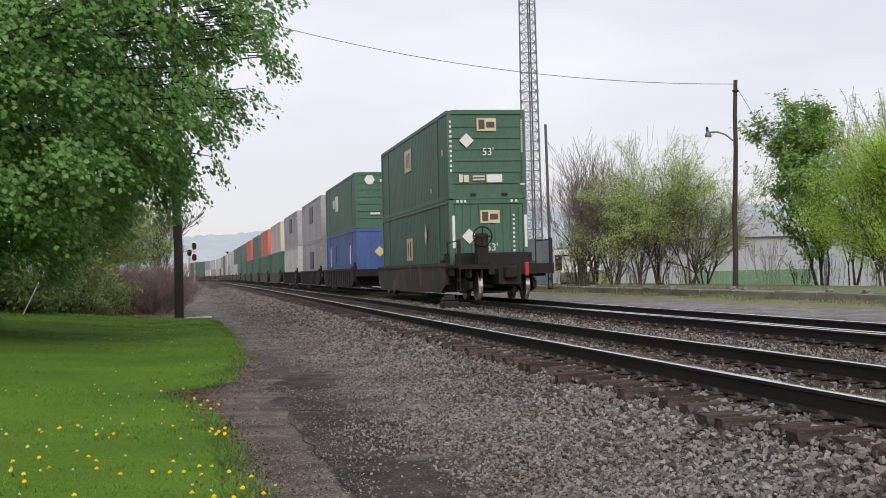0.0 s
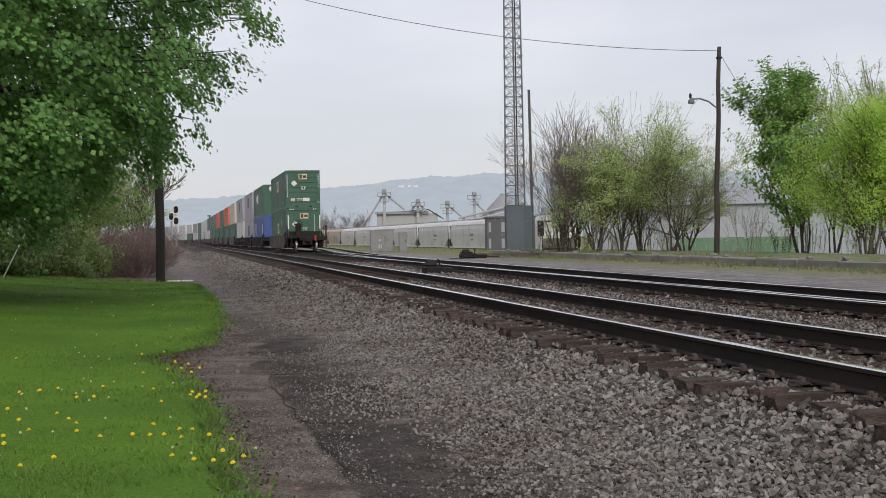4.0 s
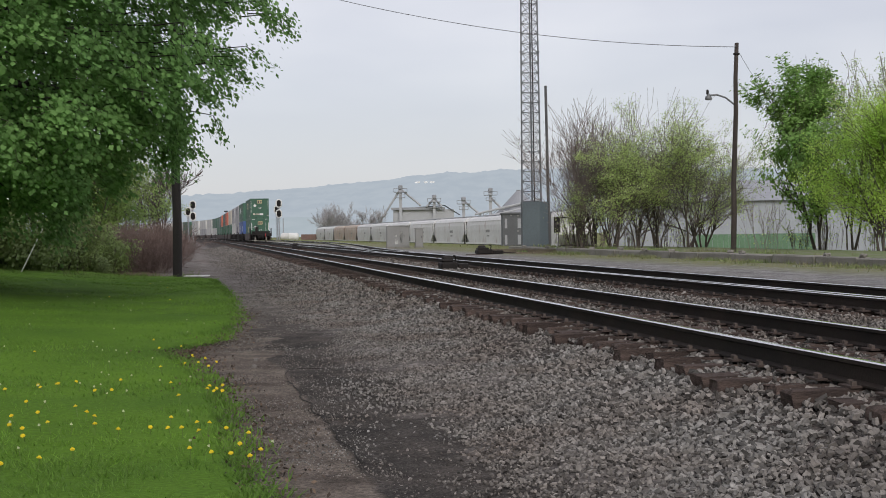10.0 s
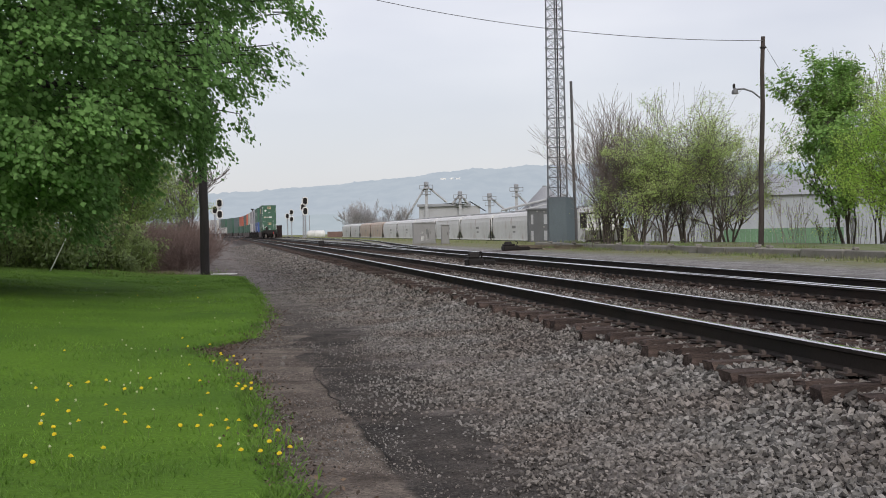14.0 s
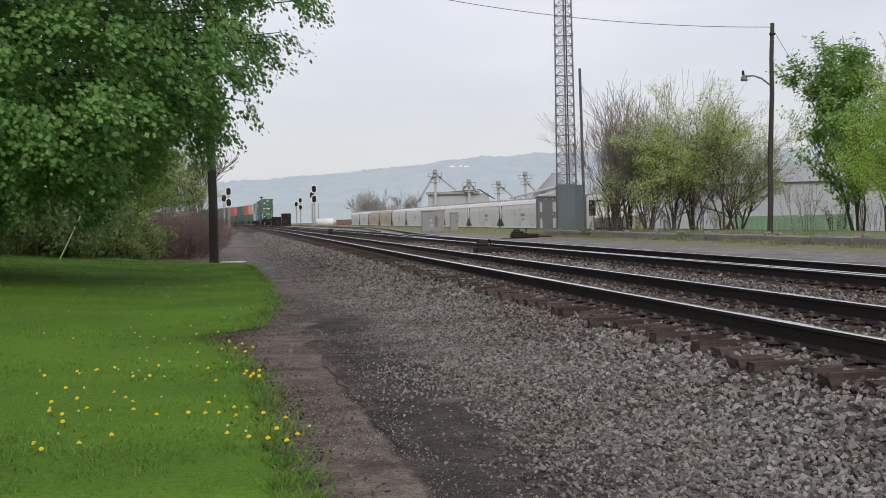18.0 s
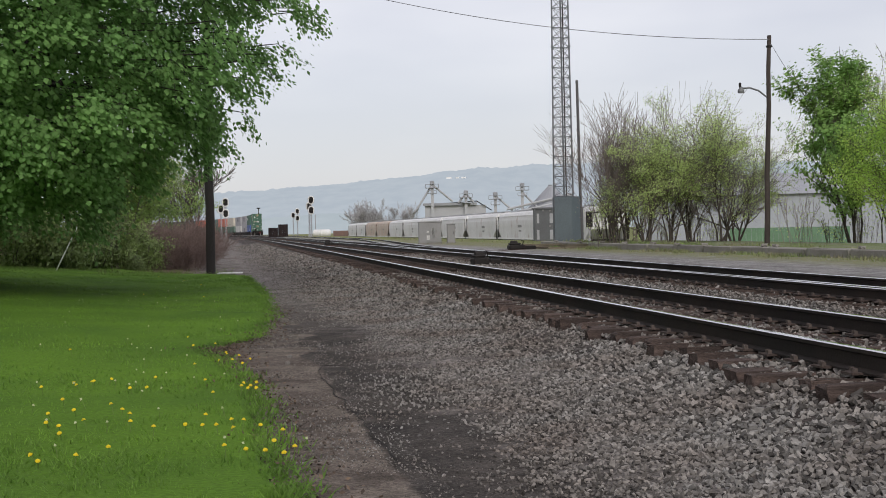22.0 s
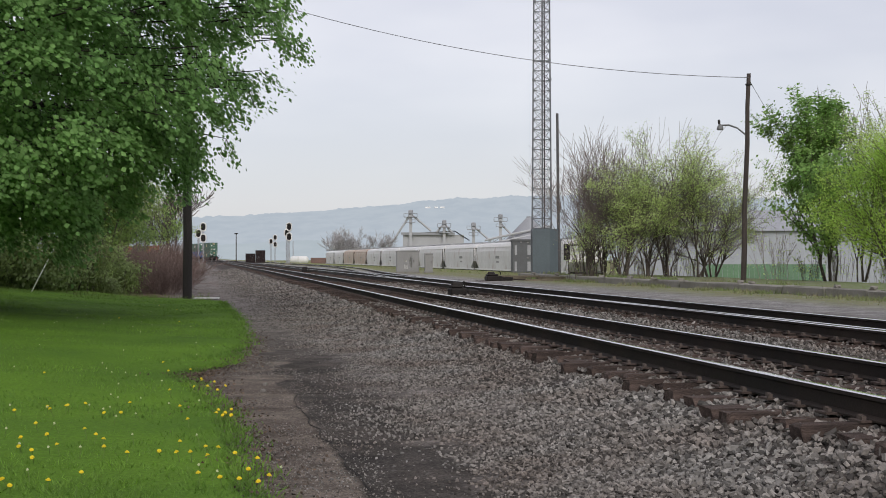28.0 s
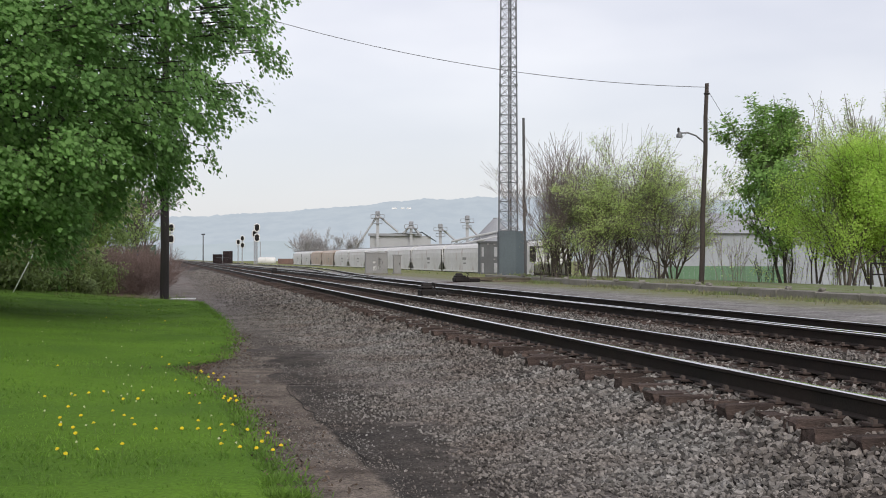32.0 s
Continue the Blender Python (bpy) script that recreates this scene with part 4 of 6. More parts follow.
part("lamp_head", Build().lathe((-0.8, -0.1, 5.42), (0, 0, -1), [(0, 0.04), (0.04, 0.055), (0.08, 0.07), (0.09, 0.1), (0.16, 0.115), (0.21, 0.11), (0.22, 0.08)], 14), M_LAMP, lamp_arm, "grey street light head with an open glass")
part("photo_cell", Build().lathe((-0.83, -0.1, 5.4), (0, 0, 1), [(0, 0.045), (0.12, 0.045), (0.16, 0.02)], 10), M_BLACK, lamp_arm)
part("pole_band", Build().lathe((0.2, 0, 6.75), (0, 0, 1), [(0, 0.11), (0.05, 0.11)], 12), M_BLACK, right_pole)


def wire(name, a, b, sag, label, r=0.011):
    a, b = Vector(a), Vector(b)
    pts = []
    for k in range(25):
        u = k / 24
        q = a.lerp(b, u)
        q.z -= 4 * sag * u * (1 - u)
        pts.append(q)
    tagged(new(name, Build().sweep(pts, r, 5).mesh(name, M_WIRE)), label, "wire")


wire("overhead_wire", (-8.87, 46.8, 11.26), (10.46, 45.9, 7.62), 0.79, "dark wire slung between the two wooden poles")
wire("service_wire", (10.5, 46.1, 7.6), (16.5, 62.0, 6.2), 0.2, "thin wire from the pole towards the trees", 0.008)


def lattice_tower(x, y, z):
    root = thing("radio_tower", settled(x, y, z), "tall grey three-legged lattice radio tower", "radio tower")
    H, step = 31.0, 0.62
    legs = [Vector((-0.62, -0.3, 0)), Vector((0.62, -0.3, 0)), Vector((0.12, 0.75, 0))]

    def at(k, h):
        q = legs[k] * (1 - 0.012 * h)
        return Vector((q.x, q.y, h))
    for k in range(3):
        part("leg", Build().tube(at(k, 0), at(k, H), 0.055, 0.045, 8), M_TOWER, root)
    h = 2.9
    while h < 25:
        for k in range(3):
            j = (k + 1) % 3
            b = Build().tube(at(k, h), at(j, h), 0.022, sides=5)
            b.tube(at(k, h), at(j, h + step), 0.018, sides=5).tube(at(j, h), at(k, h + step), 0.018, sides=5)
            part("brace", b, M_TOWER, root)
        h += step
    for h in (6.3, 12.2, 18.2, 24.2):
        for k in range(3):
            q = at(k, h)
            part("flange", Build().lathe(q, (0, 0, 1), [(0, 0.09), (0.1, 0.09)], 8), M_TOWER, root)
    part("cable_run", Build().path([(0.2, -0.1, 0), (0.15, -0.1, 25)], 0.04), M_BLACK, root)
    return root


lattice_tower(6.2, 84.6, 0.42)
panel = thing("tower_enclosure", settled(6.33, 84.0, 0.42), "blue-grey sheet enclosure round the foot of the tower", "enclosure")
for x0, y0, x1, y1 in ((-0.75, -0.55, 0.32, -0.5), (-0.75, -0.5, -0.7, 1.5), (0.75, -0.2, 0.8, 1.5)):
    part("sheet", Build().box(x0, y0, 0, x1, y1, 2.85), M_BOXGREY, panel)
part("sheet", Build().add([(0.32, -0.5, 0), (0.8, -0.2, 0), (0.8, -0.2, 2.85), (0.32, -0.5, 2.85), (0.32, -0.55, 0), (0.85, -0.22, 0), (0.85, -0.22, 2.85), (0.32, -0.55, 2.85)], [(0, 1, 2, 3), (7, 6, 5, 4), (3, 2, 6, 7), (0, 4, 5, 1), (1, 5, 6, 2)]), M_BOXGREY, panel)
side_post = thing("steel_post", settled(7.28, 84.2, 0.42), "dark upright pole beside the tower", "post")
part("shaft", Build().tube((0, 0, -0.1), (-0.12, 0, 10.1), 0.1, 0.085, 10), M_POLE_GREY, side_post)
meter = thing("meter_box", settled(7.75, 84.0, 0.42), "dark grey electric meter box on a post", "meter box")
part("box", Build().box(-0.2, -0.1, 0.9, 0.2, 0.1, 1.9, ch=0.02), M_BLACK, meter)
part("post", Build().box(-0.05, -0.05, 0, 0.05, 0.05, 0.9), M_GALV, meter)


def equipment_house():
    root = thing("equipment_shed", settled(4.95, 95, 0.42), "dark grey equipment shed with pale louvred panels", "shed")
    dark = material("dark_grey_siding", (0.125, 0.13, 0.136), 0.7, 0, 20, 1, 0.15, 0.1)
    part("wall", Build().box(0, 0, 0, 3.4, 3, 2.25), dark, root)
    part("roof", Build().box(-0.08, -0.08, 2.25, 3.48, 3.08, 2.36), dark, root)
    for x, w in ((0.12, 0.16), (1.02, 0.26)):
        for z in (0.1, 1.25):
            part("louvre", Build().box(x, -0.03, z, x + w, 0.0, z + 0.68), M_GALV, root)
    part("door", Build().box(0.36, -0.025, 0.05, 0.95, 0, 2.05), dark, root)
    for x, z in ((0.5, 2.1), (0.98, 2.08), (0.98, 1.0)):
        part("small_lamp", Build().box(x, -0.08, z, x + 0.12, 0, z + 0.1), M_CABINET, root)


equipment_house()


def cabinet(x, y, z, w, h, d, marks, label):
    root = thing("signal_cabinet", settled(x, y, z, TRACK_TURN * 0.5), label, "signal cabinet", "grey signal cabinets by the tracks")
    part("body", Build().box(0, 0, 0.06, w, d, h, ch=0.02), M_CABINET, root)
    part("base", Build().box(-0.05, -0.05, -0.15, w + 0.05, d + 0.05, 0.06), M_CONCRETE, root)
    part("lid", Build().box(-0.04, -0.04, h, w + 0.04, d + 0.04, h + 0.05), M_CABINET, root)
    for mx, mz, mw, mh, mm in marks:
        part("label_plate" if mm is M_WHITE else "door", Build().box(mx, -0.015, mz, mx + mw, 0.0, mz + mh), mm, root)
    part("handle", Build().box(w * 0.75, -0.04, h * 0.5, w * 0.75 + 0.03, 0, h * 0.5 + 0.15), M_BLACK, root)


cabinet(-3.25, 94, 0.42, 1.58, 1.48, 0.8, ((0.05, 0.15, 0.7, 1.2, M_CABINET), (0.82, 0.15, 0.7, 1.2, M_CABINET), (0.55, 0.25, 0.22, 0.32, M_WHITE), (0.55, 0.75, 0.16, 0.14, M_WHITE), (0.9, 0.35, 0.2, 0.75, M_WHITE)), "large grey signal cabinet with white labels")
cabinet(-1.26, 94, 0.42, 0.55, 1.3, 0.55, ((0.05, 0.12, 0.45, 1.05, M_CABINET),), "narrow grey signal cabinet")


def switch_machine(x, y, z, s=1.0, turn=0.0):
    root = thing("switch_machine", settled(x, y, z, TRACK_TURN + turn), "black electric switch machine between the tracks", "switch machine", "switch machines")
    part("housing", Build().box(-0.55 * s, -0.3, 0.02, 0.35 * s, 0.3, 0.26, ch=0.05), M_BLACK, root)
    part("cover", Build().box(-0.5 * s, -0.27, 0.26, 0.12 * s, 0.27, 0.34, ch=0.03), M_BLACK, root)
    part("motor", Build().lathe((-0.45 * s, -0.05, 0.34), (1, 0, 0), [(0, 0.06), (0.04, 0.11), (0.3, 0.11), (0.35, 0.06)], 12), M_BLACK, root)
    part("hand_lever", Build().path([(0.2 * s, -0.2, 0.24), (0.24 * s, -0.25, 0.42), (0.1 * s, -0.28, 0.46)], 0.02), M_BLACK, root)
    part("gear_case", Build().box(0.35 * s, -0.22, 0.02, 0.95 * s, 0.22, 0.2, ch=0.03), M_BLACK, root)
    part("lock_rod", Build().path([(0.9 * s, -0.12, 0.08), (1.7 * s, -0.12, 0.06)], 0.03), M_RAIL, root)
    part("foot_tie", Build().box(-1.0 * s, -0.5, -0.16, 1.1 * s, -0.22, 0.03), M_TIE, root)
    part("foot_tie", Build().box(-1.0 * s, 0.22, -0.16, 1.1 * s, 0.5, 0.03), M_TIE, root)
    part("throw_rod", Build().path([(0.6 * s, 0.1, 0.1), (1.5 * s, 0.1, 0.08)], 0.025), M_BLACK, root)


switch_machine(*plan(40.3, 7.95, 0.28), 0.58)
switch_machine(*plan(61.5, 13.85, 0.36), 0.85)
switch_machine(*plan(103, 8.3, 0.33), 0.5)


M_GREYWOOD = material("weathered_grey_timber", (0.19, 0.165, 0.125), 0.9, 0, 25, 1.5, 0.35, 0.4, other=(0.11, 0.095, 0.07), stretch=(1, 6, 6), rand=0.3, spec=0.1)


def timbers(x, y, z):
    root = thing("timber_pile", settled(x, y, z, 4), "low pile of weathered grey timbers beside the platform", "timber")
    for k, (dx, dy, dz, l, a) in enumerate(((0, 0, 0, 2.6, 0), (0.5, -0.35, 0, 2.2, 3), (0.2, 0.0, 0.16, 1.9, -4), (1.5, 0.4, 0, 1.4, 8))):
        part("timber", Build().box(-l / 2, -0.11, 0, l / 2, 0.11, 0.11, turn=pose(dx, dy, dz * 0.7, 0, 0, a), ch=0.01), M_GREYWOOD, root)


timbers(3.6, 66.0, 0.37)
timbers(5.1, 62.0, 0.37)


# ---- platform: old concrete edge in blocks, with an earth and gravel top ----
M_PLATFORM_TOP = material("weedy_platform_top", (0.2, 0.185, 0.15), 0.95, 0, 30, 0.8, 0.3, 0.7, other=(0.14, 0.17, 0.06), dirt=(0.11, 0.16, 0.04), dirt_at=0.45)
platform = thing("platform", Matrix(), "low old platform with a worn concrete edge and weeds", "platform", kind="structure")
pl = Build()
pl.add([plan(8, 17.15, 0.63), plan(8, 22.8, 0.6), plan(67, 22.8, 0.6), plan(67, 17.15, 0.63), plan(8, 17.15, 0.2), plan(8, 22.8, 0.2), plan(67, 22.8, 0.2), plan(67, 17.15, 0.2)],
       [(0, 1, 2, 3), (7, 6, 5, 4), (4, 5, 1, 0), (6, 7, 3, 2), (5, 6, 2, 1), (7, 4, 0, 3)])
part("platform_top", pl, M_PLATFORM_TOP, platform)
rnd = random.Random(5)
s = 8.0
while s < 67:
    l = rnd.uniform(2.2, 3.2)
    b = Build().box(-0.2, 0.012, -0.42, 0.2, l - 0.012, rnd.uniform(-0.02, 0.012), ch=0.03)
    b.v = [(x + rnd.uniform(-0.015, 0.015), y, z + rnd.uniform(-0.02, 0.012)) for x, y, z in b.v]
    ob = part("edge_block", b, M_CONCRETE, platform)
    ob.matrix_local = pose(*plan(s, 17.0 + rnd.uniform(-0.02, 0.02), 0.65), 0, rnd.uniform(-1.5, 1.5), TRACK_TURN)
    s += l
for k in range(26):
    s = 10 + k * 2.2 + rnd.uniform(-0.8, 0.8)
    b = Build().box(-0.07, -0.1, 0, 0.07, 0.1, 0.09, ch=0.02)
    b.v = [(x + rnd.uniform(-0.03, 0.03), y + rnd.uniform(-0.03, 0.03), z + rnd.uniform(-0.02, 0.02)) for x, y, z in b.v]
    ob = part("broken_piece", b, M_CONCRETE, platform)
    ob.matrix_local = pose(*plan(s, rnd.choice((16.7, 16.95, 17.0)), 0.64 if k % 3 else 0.42), 0, 0, rnd.uniform(0, 90))

# ---- rack on the platform ----
rack = thing("pipe_rack", settled(13.6, 38.0, 0.63), "dark pipe frame with a tall post on the platform", "pipe frame")
for x in (0.0, 1.1, 2.0):
    part("upright", Build().tube((x, 0, -0.05), (x, 0, 0.75), 0.03, sides=8), M_BLACK, rack)
for z in (0.42, 0.75):
    part("bar", Build().tube((0, 0, z), (2.0, 0, z), 0.025, sides=8), M_BLACK, rack)
part("tall_post", Build().tube((0.55, 0.1, -0.05), (0.57, 0.1, 1.95), 0.045, sides=10), M_BLACK, rack)

# ---- buildings behind the trees ----
M_GREENWALL = material("green_painted_boards", (0.13, 0.24, 0.14), 0.7, 0, 10, 0.7, 0.2, 0.1, other=(0.11, 0.2, 0.12))
M_PALE = material("pale_metal_siding", (0.36, 0.385, 0.42), 0.6, 0, 8, 0.5, 0.1, 0.05)
gw = thing("green_fence", settled(14.9, 76, -0.5, -6), "green painted board fence behind the trees", "fence")
for k in range(22):
    part("board", Build().box(k * 0.3, 0, 0, k * 0.3 + 0.285, 0.04, 1.6), M_GREENWALL, gw)
for z in (0.3, 1.3):
    part("rail", Build().box(0, 0.04, z, 6.6, 0.1, z + 0.1), M_GREENWALL, gw)


def pale_shed(x, y, z, w, d, h, turn, label):
    root = thing("storage_shed", settled(x, y, z, turn), label, "building")
    b = Build().box(0, 0, 0, w, d, h)
    part("wall", b, M_PALE, root)
    for k in range(int(w / 1.0)):
        part("siding_rib", Build().box(k * 1.0, -0.04, 0, k * 1.0 + 0.12, 0, h), M_PALE, root)
    part("roof", Build().add([(-0.4, -0.4, h), (w + 0.4, -0.4, h), (w + 0.4, d / 2, h + d * 0.12), (-0.4, d / 2, h + d * 0.12), (-0.4, d + 0.4, h), (w + 0.4, d + 0.4, h)], [(0, 1, 2, 3), (3, 2, 5, 4), (0, 3, 4), (1, 5, 2)]), M_GALV, root)


pale_shed(14, 108, -1.0, 40, 16, 4.6, -8, "long pale metal storage shed behind the trees")


# ---- covered hoppers in the yard ----
def covered_hopper(s, mat, label):
    root = thing("covered_hopper", pose(*plan(s, yard_centre(s), YARD), 0, 0, TRACK_TURN), label, "hopper car", "covered hopper cars in the yard")
    L, H = 16.9, 4.2
    upper = [(-1.54, 2.35), (-1.55, 2.8), (-1.53, 3.3), (-1.44, 3.7), (-1.22, 3.98), (-0.7, 4.12), (0, H), (0.7, 4.12), (1.22, 3.98), (1.44, 3.7), (1.53, 3.3), (1.55, 2.8), (1.54, 2.35)]
    b = Build().prism(upper, 0.3, L - 0.3)
    b.add([(x, y, z) for x in (-1.54, 1.54) for y, z in ((0.3, 2.35), (1.7, 1.55), (L - 1.7, 1.55), (L - 0.3, 2.35))], [(0, 3, 2, 1), (4, 5, 6, 7), (0, 1, 5, 4), (2, 3, 7, 6), (1, 2, 6, 5)])
    part("body", b, mat, root)
    for x in (-1.5, 1.5):
        part("side_sill", Build().box(x - 0.1, 0.2, 1.46, x + 0.1, L - 0.2, 1.62), M_WHITE, root)
        part("roof_edge", Build().box(x * 0.95 - 0.05, 0.35, 3.66, x * 0.95 + 0.05, L - 0.35, 3.72), mat, root)
        for y in (0.05, L - 0.12):
            part("end_post", Build().box(x - 0.03, y, 1.2, x + 0.03, y + 0.07, 3.7), M_BLACK, root)
    for y in (0.3, L - 0.5):
        part("end_beam", Build().box(-1.3, y - 0.1, 3.6, 1.3, y + 0.15, 3.7), M_BLACK, root)
        part("end_deck", Build().box(-1.4, min(y, L - 1.2), 0.9, 1.4, max(y + 0.15, 1.2), 1.5), M_BLACK, root)
    part("roof_walk", Build().box(-0.5, 0.4, H + 0.02, -0.2, L - 0.4, H + 0.08), M_GALV, root)
    for k in range(4):
        part("hatch", Build().lathe((0.25, 3 + k * 3.6, H - 0.05), (0, 0, 1), [(0, 0.4), (0.12, 0.4), (0.18, 0.2)], 12), M_GALV, root)
    for k in range(3):
        y = 4.2 + k * 4.2
        # Black bays: shade beneath the car is put into their colour.
        part("bay", Build().add([(-1.35, y - 2.0, 1.5), (1.35, y - 2.0, 1.5), (1.35, y + 2.0, 1.5), (-1.35, y + 2.0, 1.5), (-0.4, y - 0.4, 0.35), (0.4, y - 0.4, 0.35), (0.4, y + 0.4, 0.35), (-0.4, y + 0.4, 0.35)], [(0, 1, 5, 4), (1, 2, 6, 5), (2, 3, 7, 6), (3, 0, 4, 7), (4, 5, 6, 7)]), M_BLACK, root)
    for y in (1.9, L - 1.9):
        bogie(root, y)
    part("side_mark", Build().box(-1.56, 6, 2.6, -1.53, 7.6, 2.85), M_CABINET, root)
    part("side_mark", Build().box(-1.56, 6.2, 2.2, -1.53, 7.2, 2.35), M_CABINET, root)


for k in range(11):
    covered_hopper(100.0 + 17.8 * k, M_HOPPER_RUST if k in (7, 8) else M_HOPPER, "rust-streaked pale covered hopper car" if k in (7, 8) else "pale grey covered hopper car")
yard_track = thing("track_4", Matrix(), "yard track under the hopper cars", "railway track", kind="structure")
for side in (-0.75, 0.75):
    part("rail", Build().add([plan(90, 29.8 + side - 0.037, YARD), plan(90, 29.8 + side + 0.037, YARD), plan(420, 29.8 + side + 0.037, YARD), plan(420, 29.8 + side - 0.037, YARD), plan(90, 29.8 + side - 0.07, YARD - 0.17), plan(90, 29.8 + side + 0.07, YARD - 0.17), plan(420, 29.8 + side + 0.07, YARD - 0.17), plan(420, 29.8 + side - 0.07, YARD - 0.17)], [(0, 1, 2, 3), (0, 3, 7, 4), (1, 5, 6, 2)]), M_RAIL, yard_track)


# ---- signals ----
def signal_mast(x, y, z, h, heads, label):
    root = thing("railway_signal", settled(x, y, z, TRACK_TURN), label, "railway signal", "railway signals")
    part("mast", Build().tube((0, 0, -0.2), (0, 0, h - 0.5), 0.1, 0.08, 10), M_GALV, root)
    part("base", Build().box(-0.3, -0.3, -0.2, 0.3, 0.3, 0.25), M_CONCRETE, root)
    part("ladder", Build().path([(-0.16, 0.35, 0), (-0.16, 0.25, h - 1)], 0.02).path([(0.16, 0.35, 0), (0.16, 0.25, h - 1)], 0.02), M_GALV, root)
    for hz in heads:
        oval = [(0.44 * math.cos(a * math.pi / 12), hz + (0.2 if a < 12 else -0.2) + 0.44 * math.sin((a + 0.001) * math.pi / 12)) for a in range(24)]
        hd = part("signal_head", Build().prism(oval, -0.16, -0.12), M_BLACK, root, "black oval signal head with three lamps")
        # White rim is a painted highlight, standing for skylight on the hoods.
        part("rim", Build().sweep([(x, -0.17, z) for x, z in oval + oval[:1]], 0.1, 5), M_WHITE, hd)
        for lx, lz in ((0, 0.34), (0, 0.0), (0, -0.34)):
            part("hood", Build().lathe((lx, -0.15, hz + lz), (0, -1, 0), [(0, 0.14), (0.3, 0.13)], 12), M_BLACK, hd)
        part("lamp_case", Build().box(-0.25, -0.12, hz - 0.25, 0.25, 0.2, hz + 0.25), M_BLACK, root)


signal_mast(-37.5, 210, 0.3, 6.6, (6.0, 4.25), "railway signal mast with two black oval heads")
signal_mast(-38.6, 212, 0.3, 5.7, (5.0,), "railway signal mast with one black oval head")
signal_mast(-25.8, 225, 0.35, 7.0, (6.35, 4.65), "railway signal mast with two black oval heads")
signal_mast(-26.6, 229, 0.35, 5.9, (5.4,), "railway signal mast with one black oval head")
signal_mast(-41.0, 328, 0.35, 7.0, (6.1, 4.4), "distant railway signal mast with two black oval heads")
signal_mast(-42.4, 331, 0.35, 6.0, (5.2,), "distant railway signal mast with one black oval head")
far_pole = thing("far_light_pole", settled(-58.5, 380, 0.3), "thin grey light pole far along the yard", "light pole")
part("shaft", Build().tube((0, 0, 0), (0, 0, 8.0), 0.16, 0.12, 8), M_POLE2, far_pole)
part("lamp", Build().box(-0.5, -0.2, 7.9, 0.5, 0.2, 8.2), M_BLACK, far_pole)
thin_pole = thing("far_light_pole", settled(-38.5, 345, 0.3), "thin grey pole far along the yard", "light pole")
part("shaft", Build().tube((0, 0, 0), (0, 0, 5.5), 0.12, 0.1, 8), M_GALV, thin_pole)

# ---- stack of ties, tank and gondola far off ----
M_OLD_TIE = material("dark_old_tie_wood", (0.035, 0.026, 0.026), 0.9, 0, 20, 2, 0.3, 0.3, rand=0.3, spec=0.1)
stack = thing("tie_stack", settled(-44.0, 300, 0.3, TRACK_TURN), "stacked bundles of dark old ties", "tie stack")
for bx, by, bh in ((0, 0, 2.3), (2.2, -0.5, 2.9)):
    for i in range(5):
        for j in range(int(bh / 0.24)):
            part("bundle_tie", Build().box(bx + i * 0.42, by, j * 0.24, bx + i * 0.42 + 0.38, by + 2.6, j * 0.24 + 0.235), M_OLD_TIE, stack)
tank = thing("storage_tank", settled(-36.2, 318, -0.2), "white horizontal storage tank on saddles", "tank")
part("shell", Build().lathe((0, 0, 1.2), (1, 0, 0), [(0, 0.15), (0.12, 0.6), (0.4, 0.88), (2.1, 0.9), (2.12, 0.94), (2.18, 0.94), (2.2, 0.9), (4.0, 0.88), (4.3, 0.6), (4.4, 0.15)], 20), M_WHITE, tank, smooth=True)
for x in (0.9, 3.4):
    part("saddle", Build().box(x, -0.7, 0, x + 0.3, 0.7, 0.55), M_CONCRETE, tank)
M_RUST = material("rusty_red_car_paint", (0.2, 0.12, 0.1), 0.8, 0, 10, 0.6, 0.25, 0.1, other=(0.15, 0.1, 0.085))
gon = thing("gondola_car", settled(-32.0, 325, -0.4, 0), "rusty red open gondola car", "gondola car")
part("body", Build().box(0, 0, 0.4, 3.8, 10, 1.9), M_RUST, gon)
for k in range(6):
    part("rib", Build().box(k * 0.7, -0.1, 0.4, k * 0.7 + 0.12, 0, 1.9), M_RUST, gon)

# ---- grain elevator ----
# Both elevator colours are paled to carry the distance haze.
M_HAZE_STEEL = material("haze_paled_weathered_steel", (0.42, 0.43, 0.45), 0.7, 0.1, 5, 0.2, 0.1, 0)
M_HAZE_DARK = material("haze_paled_roof_sheet", (0.3, 0.31, 0.33), 0.7, 0.1, 5, 0.2, 0.1, 0)
elev = thing("grain_elevator", settled(0, 450, -1.0), "grey grain elevator with tall bucket legs and conveyors", "grain elevator")
part("main_building", Build().box(-13.4, 0, 0, 7, 14, 10.2), M_HAZE_STEEL, elev)
part("roof", Build().add([(-14, -1, 10.6), (4, -1, 11.6), (9, -1, 8.4), (-14, 15, 10.6), (4, 15, 11.6), (9, 15, 8.4)], [(0, 1, 4, 3), (1, 2, 5, 4)]).box(-14, -1.2, 10.2, 4, -0.9, 11.0), M_HAZE_DARK, elev)
part("annex", Build().box(7, 0, 0, 30, 14, 7.5), M_HAZE_STEEL, elev)


